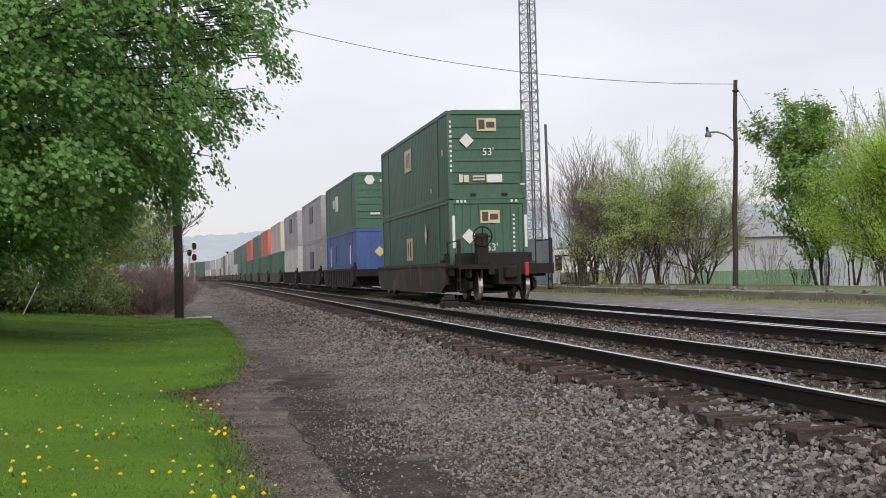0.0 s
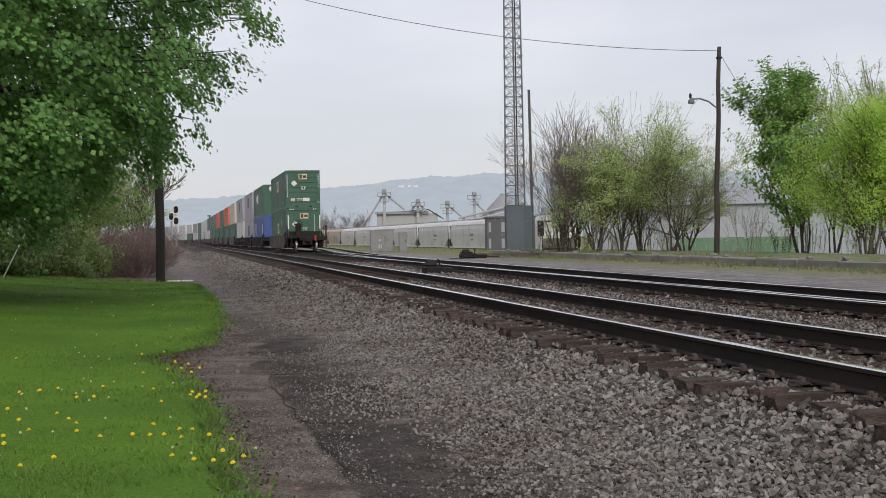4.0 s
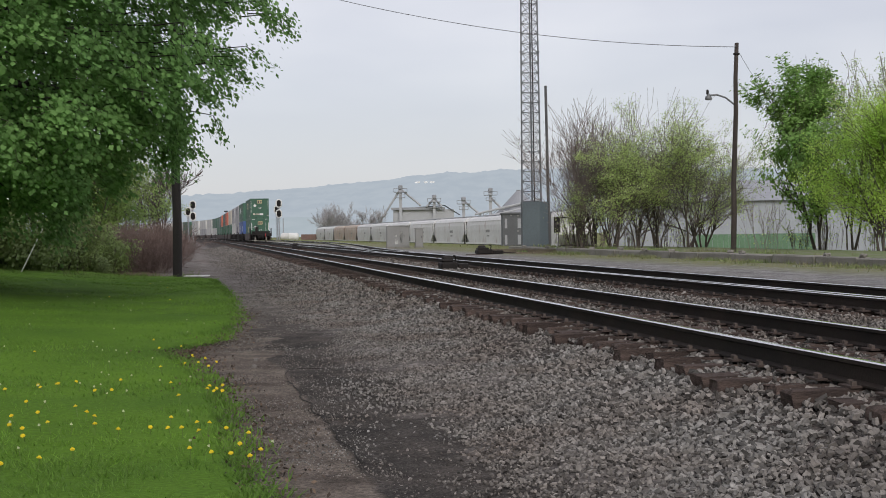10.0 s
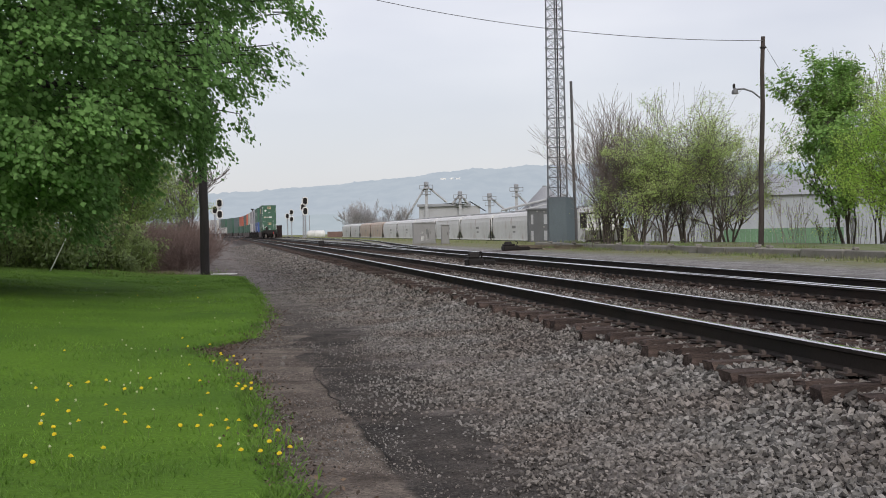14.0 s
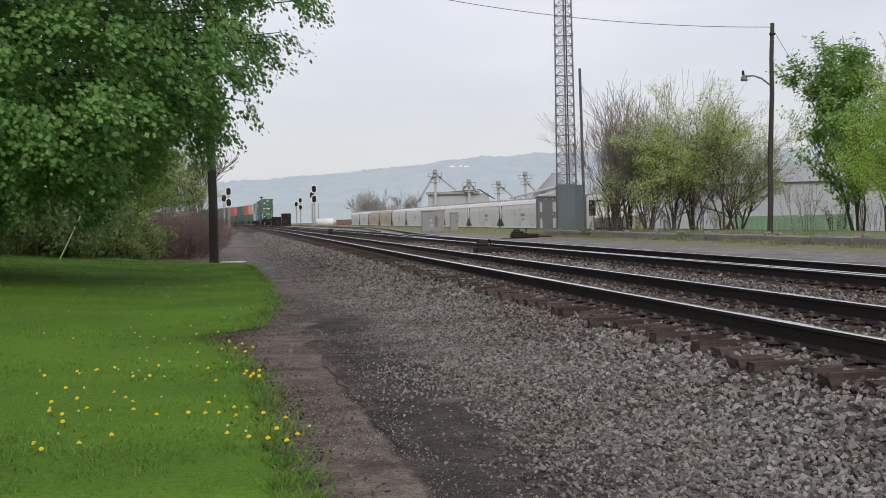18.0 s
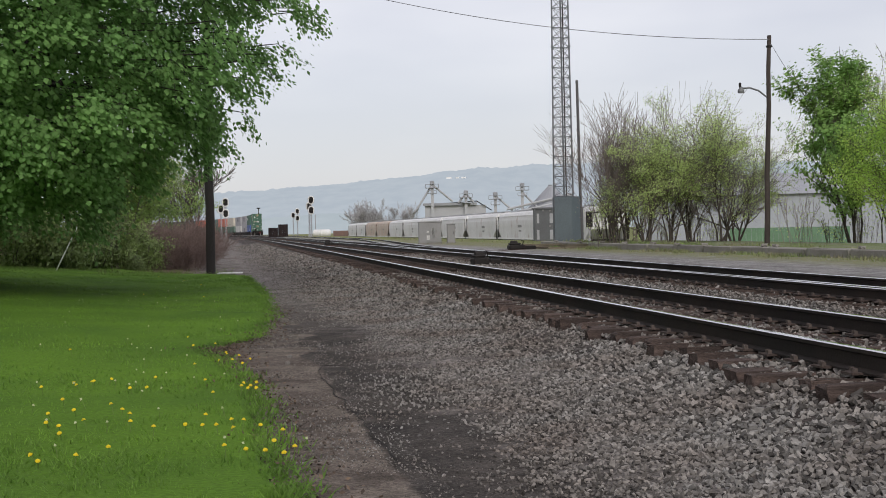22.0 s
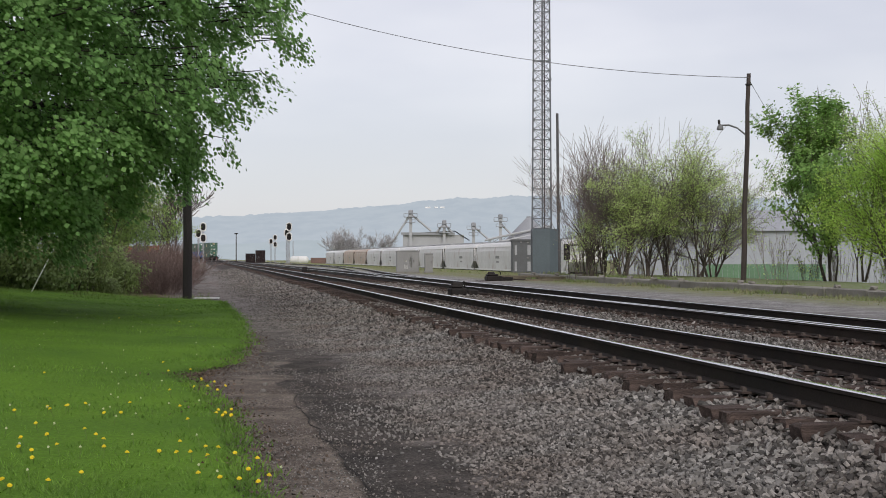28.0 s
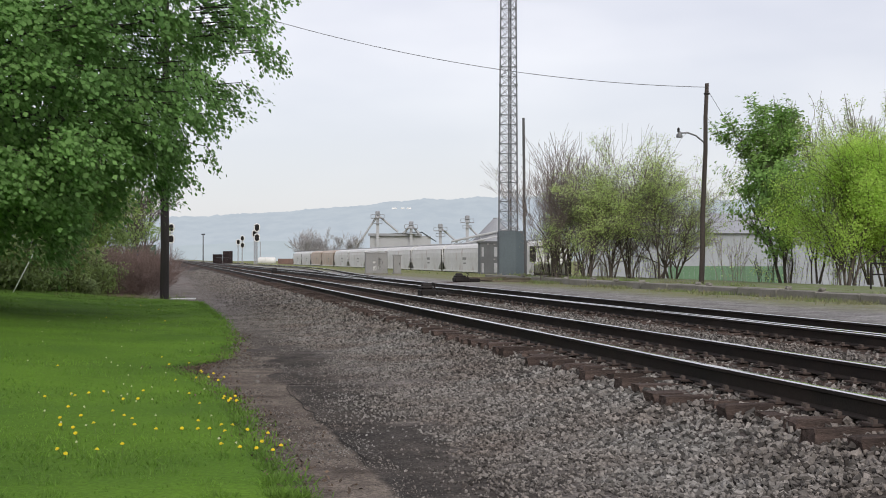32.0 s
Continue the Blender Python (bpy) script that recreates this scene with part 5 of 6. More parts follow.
def bucket_leg(x, h, y=-1.5, w=0.95):
    leg = part("bucket_leg", Build().box(x - w / 2, y - 0.5, 0, x + w / 2, y + 0.5, h), M_HAZE_STEEL, elev)
    part("head_house", Build().box(x - 0.75, y - 0.8, h - 0.2, x + 0.75, y + 0.8, h + 1.3, ch=0.25), M_HAZE_DARK, leg)
    part("lower_platform", Build().box(x - 1.5, y - 1.1, h - 3.0, x + 1.5, y + 1.1, h - 2.85), M_HAZE_DARK, leg)
    part("lower_railing", Build().path([(x - 1.5, y - 1.1, h - 2.9), (x - 1.5, y - 1.1, h - 2.0), (x + 1.5, y - 1.1, h - 2.0), (x + 1.5, y - 1.1, h - 2.9)], 0.07, 4), M_HAZE_DARK, leg)
    part("platform", Build().box(x - 2.2, y - 1.2, h - 1.2, x + 2.2, y + 1.2, h - 1.0), M_HAZE_DARK, leg)
    b = Build()
    for dx in (-2.2, -0.7, 0.7, 2.2):
        b.tube((x + dx, y - 1.2, h - 1.1), (x + dx, y - 1.2, h + 0.1), 0.08, sides=4)
    b.tube((x - 2.2, y - 1.2, h + 0.1), (x + 2.2, y - 1.2, h + 0.1), 0.08, sides=4)
    part("railing", b, M_HAZE_DARK, leg)
    return leg


def spout(a, b, r=0.35):
    part("spout", Build().tube(a, b, r, r, 8), M_HAZE_STEEL, elev)


for x, h in ((-10.8, 17.2), (0.4, 13.8), (10.2, 13.0), (19.2, 15.8)):
    bucket_leg(x, h)
spout((-10.8, -1.5, 17.2), (-20, -1.5, 3.0)), spout((-10.8, -1.5, 17.2), (-4, -1.5, 11.5))
spout((0.4, -1.5, 14), (-2.2, -1.5, 11)), spout((0.4, -1.5, 14), (3, -1.5, 11))
spout((10.2, -1.5, 13), (16, -1.5, 8)), spout((19.2, -1.5, 14), (24, -1.5, 9))
for k, (a, b) in enumerate((((14, -2, 8.4), (36, -2, 13.2)), ((18, -2.5, 7.6), (38, -2.5, 11.8)))):
    cv = part("conveyor", Build().tube(a, b, 0.42, 0.42, 6), M_HAZE_STEEL, elev)
    a, b = Vector(a), Vector(b)
    for i in range(9):
        q = a.lerp(b, i / 8)
        part("support", Build().tube(q, q + Vector((0, 0, -1.3)), 0.1, sides=4).tube(q + Vector((0, 0, -1.3)), a.lerp(b, min(1, (i + 1) / 8)), 0.08, sides=4), M_HAZE_DARK, cv)
part("storage_roof", Build().lathe((29, 4, 7.5), (0, 0, 1), [(0, 9), (8.6, 0.8), (9.0, 0.8)], 24), M_HAZE_DARK, elev)

# ---- hills, with the haze put in as a glowing colour ----
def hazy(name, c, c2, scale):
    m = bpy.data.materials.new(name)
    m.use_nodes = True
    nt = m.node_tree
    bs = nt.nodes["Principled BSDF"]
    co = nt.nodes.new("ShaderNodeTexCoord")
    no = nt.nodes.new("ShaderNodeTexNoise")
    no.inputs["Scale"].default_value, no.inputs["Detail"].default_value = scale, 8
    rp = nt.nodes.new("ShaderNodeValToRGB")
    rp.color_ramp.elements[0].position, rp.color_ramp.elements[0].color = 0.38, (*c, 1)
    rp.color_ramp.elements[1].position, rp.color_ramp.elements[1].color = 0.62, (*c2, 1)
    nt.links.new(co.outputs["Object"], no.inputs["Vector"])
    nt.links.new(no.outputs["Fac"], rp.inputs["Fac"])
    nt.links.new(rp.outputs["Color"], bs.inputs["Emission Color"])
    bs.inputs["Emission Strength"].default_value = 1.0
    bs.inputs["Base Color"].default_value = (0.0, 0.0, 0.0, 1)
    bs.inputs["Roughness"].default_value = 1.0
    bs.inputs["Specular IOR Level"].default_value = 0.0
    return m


def ridge(name, label, dist, line, mat, rough, base=-10, depth=400):
    """A hill whose crest passes through (x, height) pairs at that distance."""
    xs = np.linspace(line[0][0], line[-1][0], 1200)
    zs = np.interp(xs, [q[0] for q in line], [q[1] for q in line])
    vs = []
    for x, z in zip(xs, zs):
        top = z + rough * noise.noise(Vector((x * 0.02, 1, 0))) + rough * 0.6 * noise.noise(Vector((x * 0.09, 4, 0))) + rough * 0.4 * noise.noise(Vector((x * 0.31, 7, 0)))
        for u in (0, 0.35, 0.7, 1.0):
            vs.append((x, dist - depth * (1 - u), base + (top - base) * (u ** 0.8) + (0 if u in (0, 1.0) else rough * noise.noise(Vector((x * 0.01, u * 5, 2))))))
        vs.append((x, dist + depth, base))
    fs = np.array([(i * 5 + j, i * 5 + 5 + j, i * 5 + 6 + j, i * 5 + 1 + j) for i in range(1199) for j in range(4)])
    me = array_mesh(name, np.array(vs), fs, mat)
    tagged(new(name, me), label, "hill", kind="structure")


# The pale blue glow stands for haze in front of the woods.
M_HILL = hazy("haze_glow_wooded_hill", (0.44, 0.505, 0.575), (0.475, 0.538, 0.603), 0.03)
M_HILL_NEAR = hazy("haze_glow_lower_woods", (0.43, 0.5, 0.55), (0.46, 0.525, 0.575), 0.03)
K = 2500 / 2378
ridge("backdrop_hill", "long wooded hill with pale haze put into its colour", 2500, [(-2500, 40), (-900, 60)] + [((x - 784) * K, 1.45 + (457 - y) * K) for x, y in ((300, 386), (400, 383), (480, 378), (575, 373), (620, 367), (670, 366), (720, 359), (760, 355), (850, 350), (940, 347), (1100, 345))] + [(900, 105), (2500, 60)], M_HILL, 4.5)
ridge("backdrop_woods", "woods at the foot of the hill with haze put into their colour", 1500, [(-1500, 14), (-500, 14), (-270, 15), (-150, 22), (-100, 12), (0, 10), (200, 16), (500, 14), (1500, 14)], M_HILL_NEAR, 3.0, depth=100)
farm = thing("farm_buildings", settled(-15, 2330, 88), "white farm buildings far up on the hill", "farm")
for x, w in ((-16, 9), (0, 6), (10, 8)):
    part("building", Build().box(x, 0, 0, x + w, 6, 2.6), M_WHITE, farm)

# ---- trees and shrubs ----
def twig_mesh(segs, sides=3):
    """Tapered twigs from rows (ax, ay, az, bx, by, bz, r0, r1)."""
    g = np.array(segs, dtype=float)
    a, b, r0, r1 = g[:, 0:3], g[:, 3:6], g[:, 6], g[:, 7]
    d = b - a
    d /= np.linalg.norm(d, axis=1, keepdims=True) + 1e-9
    ref = np.where(np.abs(d[:, 2:3]) < 0.9, np.array([[0, 0, 1.0]]), np.array([[1.0, 0, 0]]))
    e = np.cross(d, ref)
    e /= np.linalg.norm(e, axis=1, keepdims=True) + 1e-9
    f = np.cross(d, e)
    n = len(g)
    vs = np.empty((n, 2 * sides, 3))
    for i in range(sides):
        c, s = math.cos(2 * math.pi * i / sides), math.sin(2 * math.pi * i / sides)
        o = e * c + f * s
        vs[:, i] = a + o * r0[:, None]
        vs[:, sides + i] = b + o * r1[:, None]
    base = (np.arange(n) * 2 * sides)[:, None]
    fs = np.concatenate([base + np.array([[i, (i + 1) % sides, sides + (i + 1) % sides, sides + i]]) for i in range(sides)])
    return vs.reshape(-1, 3), fs


def leaf_arrays(pts, size, rng, lobes=1, droop=0.35, facing=None):
    """Leaves as pointed plates; lobes 3 makes a hand-shaped leaf of three plates, lobes 5 a maple leaf in one outline."""
    n = len(pts)
    out_v, out_f = [], []
    yaw = rng.uniform(0, 2 * math.pi, n)
    tilt = rng.normal(-droop, 0.55, n)
    roll = rng.normal(0, 0.6, n)
    sz = size * rng.uniform(0.6, 1.25, n)
    fwd = np.stack([np.cos(yaw) * np.cos(tilt), np.sin(yaw) * np.cos(tilt), np.sin(tilt)], 1)
    side0 = np.stack([-np.sin(yaw), np.cos(yaw), np.zeros(n)], 1)
    up0 = np.cross(fwd, side0)
    side = side0 * np.cos(roll)[:, None] + up0 * np.sin(roll)[:, None]
    if facing is not None:
        nrm = facing / (np.linalg.norm(facing, axis=1, keepdims=True) + 1e-9) + np.array([[0, 0, 0.4]]) + rng.normal(0, 0.42, (n, 3))
        nrm /= np.linalg.norm(nrm, axis=1, keepdims=True) + 1e-9
        hang = rng.normal(0, 0.7, (n, 3)) + np.array([[0, 0, -0.45]])
        fwd = hang - nrm * (hang * nrm).sum(1, keepdims=True)
        fwd /= np.linalg.norm(fwd, axis=1, keepdims=True) + 1e-9
        side = np.cross(nrm, fwd)
    if lobes == 5:
        outline = ((0, 0), (0.36, 0.56), (1.0, 0.06), (0.4, -0.5))
        v = np.stack([pts + fwd * (sz * a)[:, None] + side * (sz * b)[:, None] for a, b in outline], 1)
        return v.reshape(-1, 3), np.arange(n * 4).reshape(-1, 4)
    base = 0
    for k in range(lobes):
        ang = 0 if lobes == 1 else (k - (lobes - 1) / 2) * 0.8
        f = fwd * math.cos(ang) + side * math.sin(ang)
        s = side * math.cos(ang) - fwd * math.sin(ang)
        ln = sz * (1.0 if ang == 0 else 0.8)
        wd = sz * (0.62 if lobes == 1 else 0.55 if lobes == 2 else 0.5)
        v = np.stack([pts, pts + f * (ln * 0.5)[:, None] + s * (wd * 0.5)[:, None], pts + f * ln[:, None], pts + f * (ln * 0.5)[:, None] - s * (wd * 0.5)[:, None]], 1)
        out_v.append(v.reshape(-1, 3))
        idx = (np.arange(n) * 4)[:, None] + np.array([[0, 1, 2, 3]]) + base
        out_f.append(idx)
        base += n * 4
    return np.concatenate(out_v), np.concatenate(out_f)


def grow(rng, base, direction, length, radius, depth, segs, tips, spread=0.5, bendy=0.25, up=0.15, kids=(3, 5), shrink=0.68):
    """One limb with its side limbs; fills segs and the tips at which leaves sit."""
    p = np.array(base, float)
    d = np.array(direction, float)
    d /= np.linalg.norm(d)
    n = 4 if depth > 1 else 3
    marks = []
    for i in range(n):
        d = d + rng.normal(0, bendy * 0.5, 3) + np.array([0, 0, up * 0.3])
        d /= np.linalg.norm(d)
        q = p + d * length / n
        segs.append((*p, *q, radius * (1 - 0.6 * i / n), radius * (1 - 0.6 * (i + 1) / n), depth))
        marks.append((q.copy(), d.copy(), radius * (1 - 0.6 * (i + 1) / n)))
        if depth <= 2:
            tips.append(q.copy())
        p = q
    if depth <= 0:
        return
    for k in range(rng.integers(*kids) + 1):
        q, dd, r = marks[-1] if k == 0 else marks[rng.integers(0, n)]
        side = rng.normal(0, 1, 3)
        side -= dd * side.dot(dd)
        side /= np.linalg.norm(side) + 1e-9
        nd = dd + side * spread * (0.3 if k == 0 else rng.uniform(0.6, 1.3)) + np.array([0, 0, up])
        grow(rng, q, nd, length * shrink * rng.uniform(0.75, 1.2), max(0.004, r * 0.75), depth - 1, segs, tips, spread, bendy, up, kids, shrink)


def plant(name, label, category, x, y, z, seed, stems, height, leaf_mat, leaf_size, leaf_n, bark=M_BARK, fan=0.35, depth=3, spread=0.55, up=0.2, stem_r=0.05, lobes=1, leaf_low=0.0, scatter=0.18, group="", kids=(3, 5), thin=0.006, base_r=0.3, leaf_depth=1, clump=1, rise=0.0):
    rng = np.random.default_rng(seed)
    segs, tips = [], []
    for k in range(stems):
        a = rng.uniform(0, 2 * math.pi)
        f = fan * rng.uniform(0.25, 1.0)
        d = (math.cos(a) * f, math.sin(a) * f, 1)
        grow(rng, (math.cos(a) * base_r * rng.uniform(0, 1), math.sin(a) * base_r * rng.uniform(0, 1), -0.1), d, height * 0.42 * rng.uniform(0.8, 1.1), stem_r * rng.uniform(0.6, 1.1), depth, segs, tips, spread, 0.22, up, kids)
    root = thing(name, settled(x, y, z), label, category, group)
    g = np.array(segs)
    scale_z = height / max(0.1, g[:, 5].max())
    g[:, [2, 5]] *= scale_z
    g[:, 6:8] = np.maximum(g[:, 6:8], thin)
    thick = g[:, 6] > 0.018
    if thick.any():
        part("branch_frame", array_mesh("branch_frame", *twig_mesh(g[thick], 3 if thin > 0.02 else 5), M_BARK if bark is M_TWIG else bark), None, root)
    if (~thick).any():
        part("twig_crown", array_mesh("twig_crown", *twig_mesh(g[~thick], 3), bark), None, root)
    if leaf_n:
        tw = g[(g[:, 8] <= leaf_depth) & (g[:, 5] > leaf_low)]
        length = np.linalg.norm(tw[:, 3:6] - tw[:, 0:3], axis=1)
        mid = (tw[:, 0:3] + tw[:, 3:6]) / 2 - np.array((0, 0, height * 0.45))
        away = np.linalg.norm(mid, axis=1)
        length = length * (0.15 + away / away.max()) ** 1.5 * (0.35 + np.clip(tw[:, 5] / height, 0, 1)) ** rise * rng.exponential(1, len(tw)) ** 1.4
        tufts = leaf_n // clump
        leaf_n = tufts * clump
        pick = rng.choice(len(tw), tufts, p=length / length.sum())
        u = rng.uniform(0, 1, (tufts, 1))
        pts = np.repeat(tw[pick, 0:3] * (1 - u) + tw[pick, 3:6] * u, clump, 0) + rng.normal(0, scatter, (leaf_n, 3)) * np.array((1, 1, 0.7))
        v, f = leaf_arrays(pts, leaf_size, rng, lobes, facing=pts - np.array((0, 0, height * 0.4)))
        part("crown", array_mesh("crown", v, f, leaf_mat), None, root)
    return root


def big_maple(x, y, z, seed):
    """The broad old tree over the lawn: limbs that carry drooping layers of leaves."""
    rng = np.random.default_rng(seed)
    root = thing("maple_tree", settled(x, y, z), "broad old maple with dense green hanging boughs", "tree")
    trunk = Build()
    trunk.tube((0, 0, -0.3), (0.1, 0, 1.2), 0.62, 0.5, 14, cap=False).tube((0.1, 0, 1.2), (0.0, 0.2, 3.6), 0.5, 0.42, 14)
    part("trunk", trunk, M_BARK, root, smooth=True)
    segs, pts, ways = [], [], []
    centre, radii = np.array((0, 0, 7.8)), np.array((9.8, 8.4, 6.9))

    def inside(c, k=1.0):
        q = (c - centre) / radii / k
        return q[0] ** 2 + q[1] ** 2 + abs(q[2]) ** 2.7 < 1
    for k in range(2800):
        while True:
            c = centre + rng.uniform(-1, 1, 3) * radii * 0.97
            lump = 1 + 0.16 * noise.noise(Vector(tuple(c * 0.45)))
            if c[0] > np.interp(c[2], [0.8, 1.7, 2.3, 3.5, 4.6, 6.0, 7.5], [3.7, 4.3, 5.3, 7.1, 8.2, 8.9, 9.4]):
                continue
            if c[2] > 0.9 and c[2] < 11.5 and inside(c, lump) and not inside(c, 0.6) and (c[1] < 2.5 and c[2] < 10 or rng.random() < 0.45):
                if c[0] > 5.8 and c[2] > 4.2 and noise.noise(Vector(tuple(c * 0.9))) > (0.25 if c[0] < 7.4 else 0.1 if c[2] < 5.4 else 0.0):
                    continue
                break
        start = np.array((0, 0.1, min(5.0, 2.4 + 0.3 * max(0, c[2] - 2)) + rng.uniform(-0.3, 0.3)))
        mid = start * 0.45 + c * 0.55 + np.array((0, 0, 0.9)) + rng.normal(0, 0.3, 3)
        if k % 25 == 0:
            r = rng.uniform(0.1, 0.18) if k % 100 == 0 else rng.uniform(0.03, 0.07)
            segs += [(*start, *mid, r, r * 0.6), (*mid, *c, r * 0.6, 0.015)]
        else:
            segs.append((*(mid * 0.2 + c * 0.8), *c, 0.016, 0.008))
        out = (c - centre) / np.linalg.norm(c - centre)
        flat = np.array((out[0], out[1], 0.0))
        flat /= np.linalg.norm(flat) + 1e-6
        dip = rng.uniform(0.45, 1.35)
        ahead = flat * math.cos(dip) - np.array((0, 0, math.sin(dip)))
        across = np.cross(ahead, (0, 0, 1.0))
        across /= np.linalg.norm(across) + 1e-6
        crest = np.cross(across, ahead)
        size = rng.uniform(0.5, 0.95)
        for j in range(5):
            a = (j - 2) * 0.5 + rng.normal(0, 0.15)
            e = c + (ahead * math.cos(a) + across * math.sin(a)) * size * rng.uniform(0.75, 1.15) - crest * rng.uniform(0, 0.12)
            if j % 2 == 0 and k % 2 == 0:
                segs.append((*c, *e, 0.006, 0.003))
            m = 24 if c[0] < 7.6 or c[2] < 4 else 19
            u = rng.uniform(0.1, 1.0, (m, 1))
            pts.append(c + (e - c) * u + rng.normal(0, 0.11, (m, 3)))
            ways.append(np.repeat((crest + 0.5 * out)[None], m, 0))
    pts, ways = np.concatenate(pts), np.concatenate(ways)
    v, f = leaf_arrays(pts, 0.11, rng, 5, 0.5, facing=ways)
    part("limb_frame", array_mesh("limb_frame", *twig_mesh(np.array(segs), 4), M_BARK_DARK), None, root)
    part("crown", array_mesh("crown", v, f, M_LEAF_MAPLE), None, root)


big_maple(-12.3, 29.0, 0.45, 11)

# shrubs and trees on the platform side
SHRUBS = "shrubs along the platform"
for x, y, h, sd, f in ((6.6, 61.5, 5.2, 21, 0.28), (6.7, 60.3, 7.0, 27, 0.3), (7.5, 62, 7.3, 22, 0.3), (8.4, 63, 7.0, 28, 0.3)):
    plant("shrub", "bare-twigged shrub with a fan of brown branches", "shrub", x, y, 0.6, sd, 6, h, M_LEAF_SPRING, 0.07, 120, M_TWIG, f, 3, 0.55, 0.2, 0.055, group=SHRUBS, kids=(3, 6), thin=0.0068)
for x, y, h, sd, n, low in ((8.1, 59.3, 4.9, 23, 9000, 1.1), (9.3, 60.5, 6.7, 24, 8000, 2.2), (10.3, 61, 7.1, 25, 8000, 2.0), (11.4, 60.2, 6.7, 29, 7500, 1.6), (12.3, 61.5, 5.5, 26, 6000, 1.0)):
    plant("shrub", "shrub with young green leaves on thin brown stems", "shrub", x, y, 0.6, sd, 5, h, M_LEAF_SPRING, 0.085, int(n * 1.5), M_TWIG, 0.36, 3, 0.75, 0.06, 0.055, group=SHRUBS, leaf_low=low, scatter=0.17, kids=(4, 6), thin=0.007, clump=10, rise=1.3)
plant("young_maple", "young maple with dark green leaves", "tree", 14.75, 51, 0.6, 31, 3, 7.5, M_LEAF_DARK, 0.125, 19000, M_BARK, 0.12, 3, 0.44, 0.16, 0.07, lobes=5, leaf_low=0.9, scatter=0.17, kids=(4, 6), leaf_depth=2, clump=16, base_r=0.25)
plant("leafy_tree", "bushy tree with fresh yellow-green leaves", "tree", 15.5, 46, 0.6, 32, 7, 5.9, M_LEAF_YELLOW, 0.08, 60000, M_BARK, 0.36, 3, 0.7, 0.1, 0.06, leaf_low=0.9, scatter=0.3, kids=(4, 6), leaf_depth=2, clump=22, rise=0.7)
plant("leafy_tree", "bushy tree with fresh yellow-green leaves", "tree", 17.4, 47, 0.6, 33, 7, 5.8, M_LEAF_YELLOW, 0.08, 58000, M_BARK, 0.42, 3, 0.7, 0.1, 0.06, leaf_low=0.9, scatter=0.3, kids=(4, 6), leaf_depth=2, clump=22, rise=0.7)
plant("sparse_tree", "tall sparse tree with young leaves", "tree", 16.6, 53, 0.6, 34, 3, 7.9, M_LEAF_SPRING, 0.1, 5000, M_TWIG, 0.3, 3, 0.5, 0.25, 0.06, group="sparse trees", thin=0.009, clump=6, scatter=0.1)
plant("sparse_tree", "tall sparse tree with young leaves", "tree", 18.6, 52, 0.6, 35, 4, 7.6, M_LEAF_SPRING, 0.1, 6000, M_TWIG, 0.4, 3, 0.5, 0.25, 0.06, group="sparse trees", thin=0.009, clump=6, scatter=0.1)
rnd = random.Random(77)
for k in range(10):
    near = k >= 5
    x, y = (6.0 + 1.5 * k + rnd.uniform(-0.3, 0.3), rnd.uniform(59, 63)) if not near else (12.6 + 1.25 * (k - 5) + rnd.uniform(-0.2, 0.2), rnd.uniform(49, 54))
    plant("undergrowth", "low thicket of thin brown stems with few leaves", "brush", x, y, 0.6, 300 + k, 14, rnd.uniform(1.0, 2.2), M_LEAF_SPRING, 0.08, 200, M_TWIG if k % 3 else M_BARK, 0.4, 1, 0.5, 0.2, 0.014, group="undergrowth along the platform", kids=(2, 4), thin=0.007, base_r=0.6, clump=5)

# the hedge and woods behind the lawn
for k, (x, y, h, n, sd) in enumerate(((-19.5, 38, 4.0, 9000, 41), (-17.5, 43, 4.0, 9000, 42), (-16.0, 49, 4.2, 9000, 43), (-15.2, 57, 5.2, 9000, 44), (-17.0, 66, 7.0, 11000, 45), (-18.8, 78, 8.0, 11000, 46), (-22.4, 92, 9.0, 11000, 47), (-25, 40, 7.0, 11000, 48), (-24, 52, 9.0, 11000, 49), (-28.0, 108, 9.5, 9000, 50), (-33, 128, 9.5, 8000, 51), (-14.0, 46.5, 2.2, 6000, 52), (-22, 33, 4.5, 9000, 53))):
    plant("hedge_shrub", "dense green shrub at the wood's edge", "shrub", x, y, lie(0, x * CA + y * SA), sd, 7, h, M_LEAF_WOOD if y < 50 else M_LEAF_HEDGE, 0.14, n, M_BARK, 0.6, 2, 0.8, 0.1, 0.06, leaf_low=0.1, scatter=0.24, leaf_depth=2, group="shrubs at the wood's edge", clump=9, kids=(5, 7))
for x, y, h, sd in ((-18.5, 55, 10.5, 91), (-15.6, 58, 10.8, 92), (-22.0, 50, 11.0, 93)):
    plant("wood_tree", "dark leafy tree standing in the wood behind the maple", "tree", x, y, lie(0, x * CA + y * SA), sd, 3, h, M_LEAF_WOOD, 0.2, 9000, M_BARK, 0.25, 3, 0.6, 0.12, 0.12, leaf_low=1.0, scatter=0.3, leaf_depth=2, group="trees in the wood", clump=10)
for k, (x, y, h, sd) in enumerate(((-11.0, 53, 1.7, 61), (-12.3, 54, 2.0, 62), (-11.9, 57, 2.2, 63), (-13.1, 55.5, 1.9, 64), (-12.6, 61, 2.3, 65), (-19.0, 34.5, 1.6, 66), (-16.8, 35, 1.4, 67))):
    plant("brush", "reddish brown leafless brush", "brush", x, y, lie(0, x * CA + y * SA) - 0.05, sd, 46, h * 1.1, None, 0.1, 0, M_TWIG_RED, 0.8, 2, 0.7, 0.1, 0.009, group="leafless brush", kids=(5, 8), thin=0.0055, base_r=1.1)
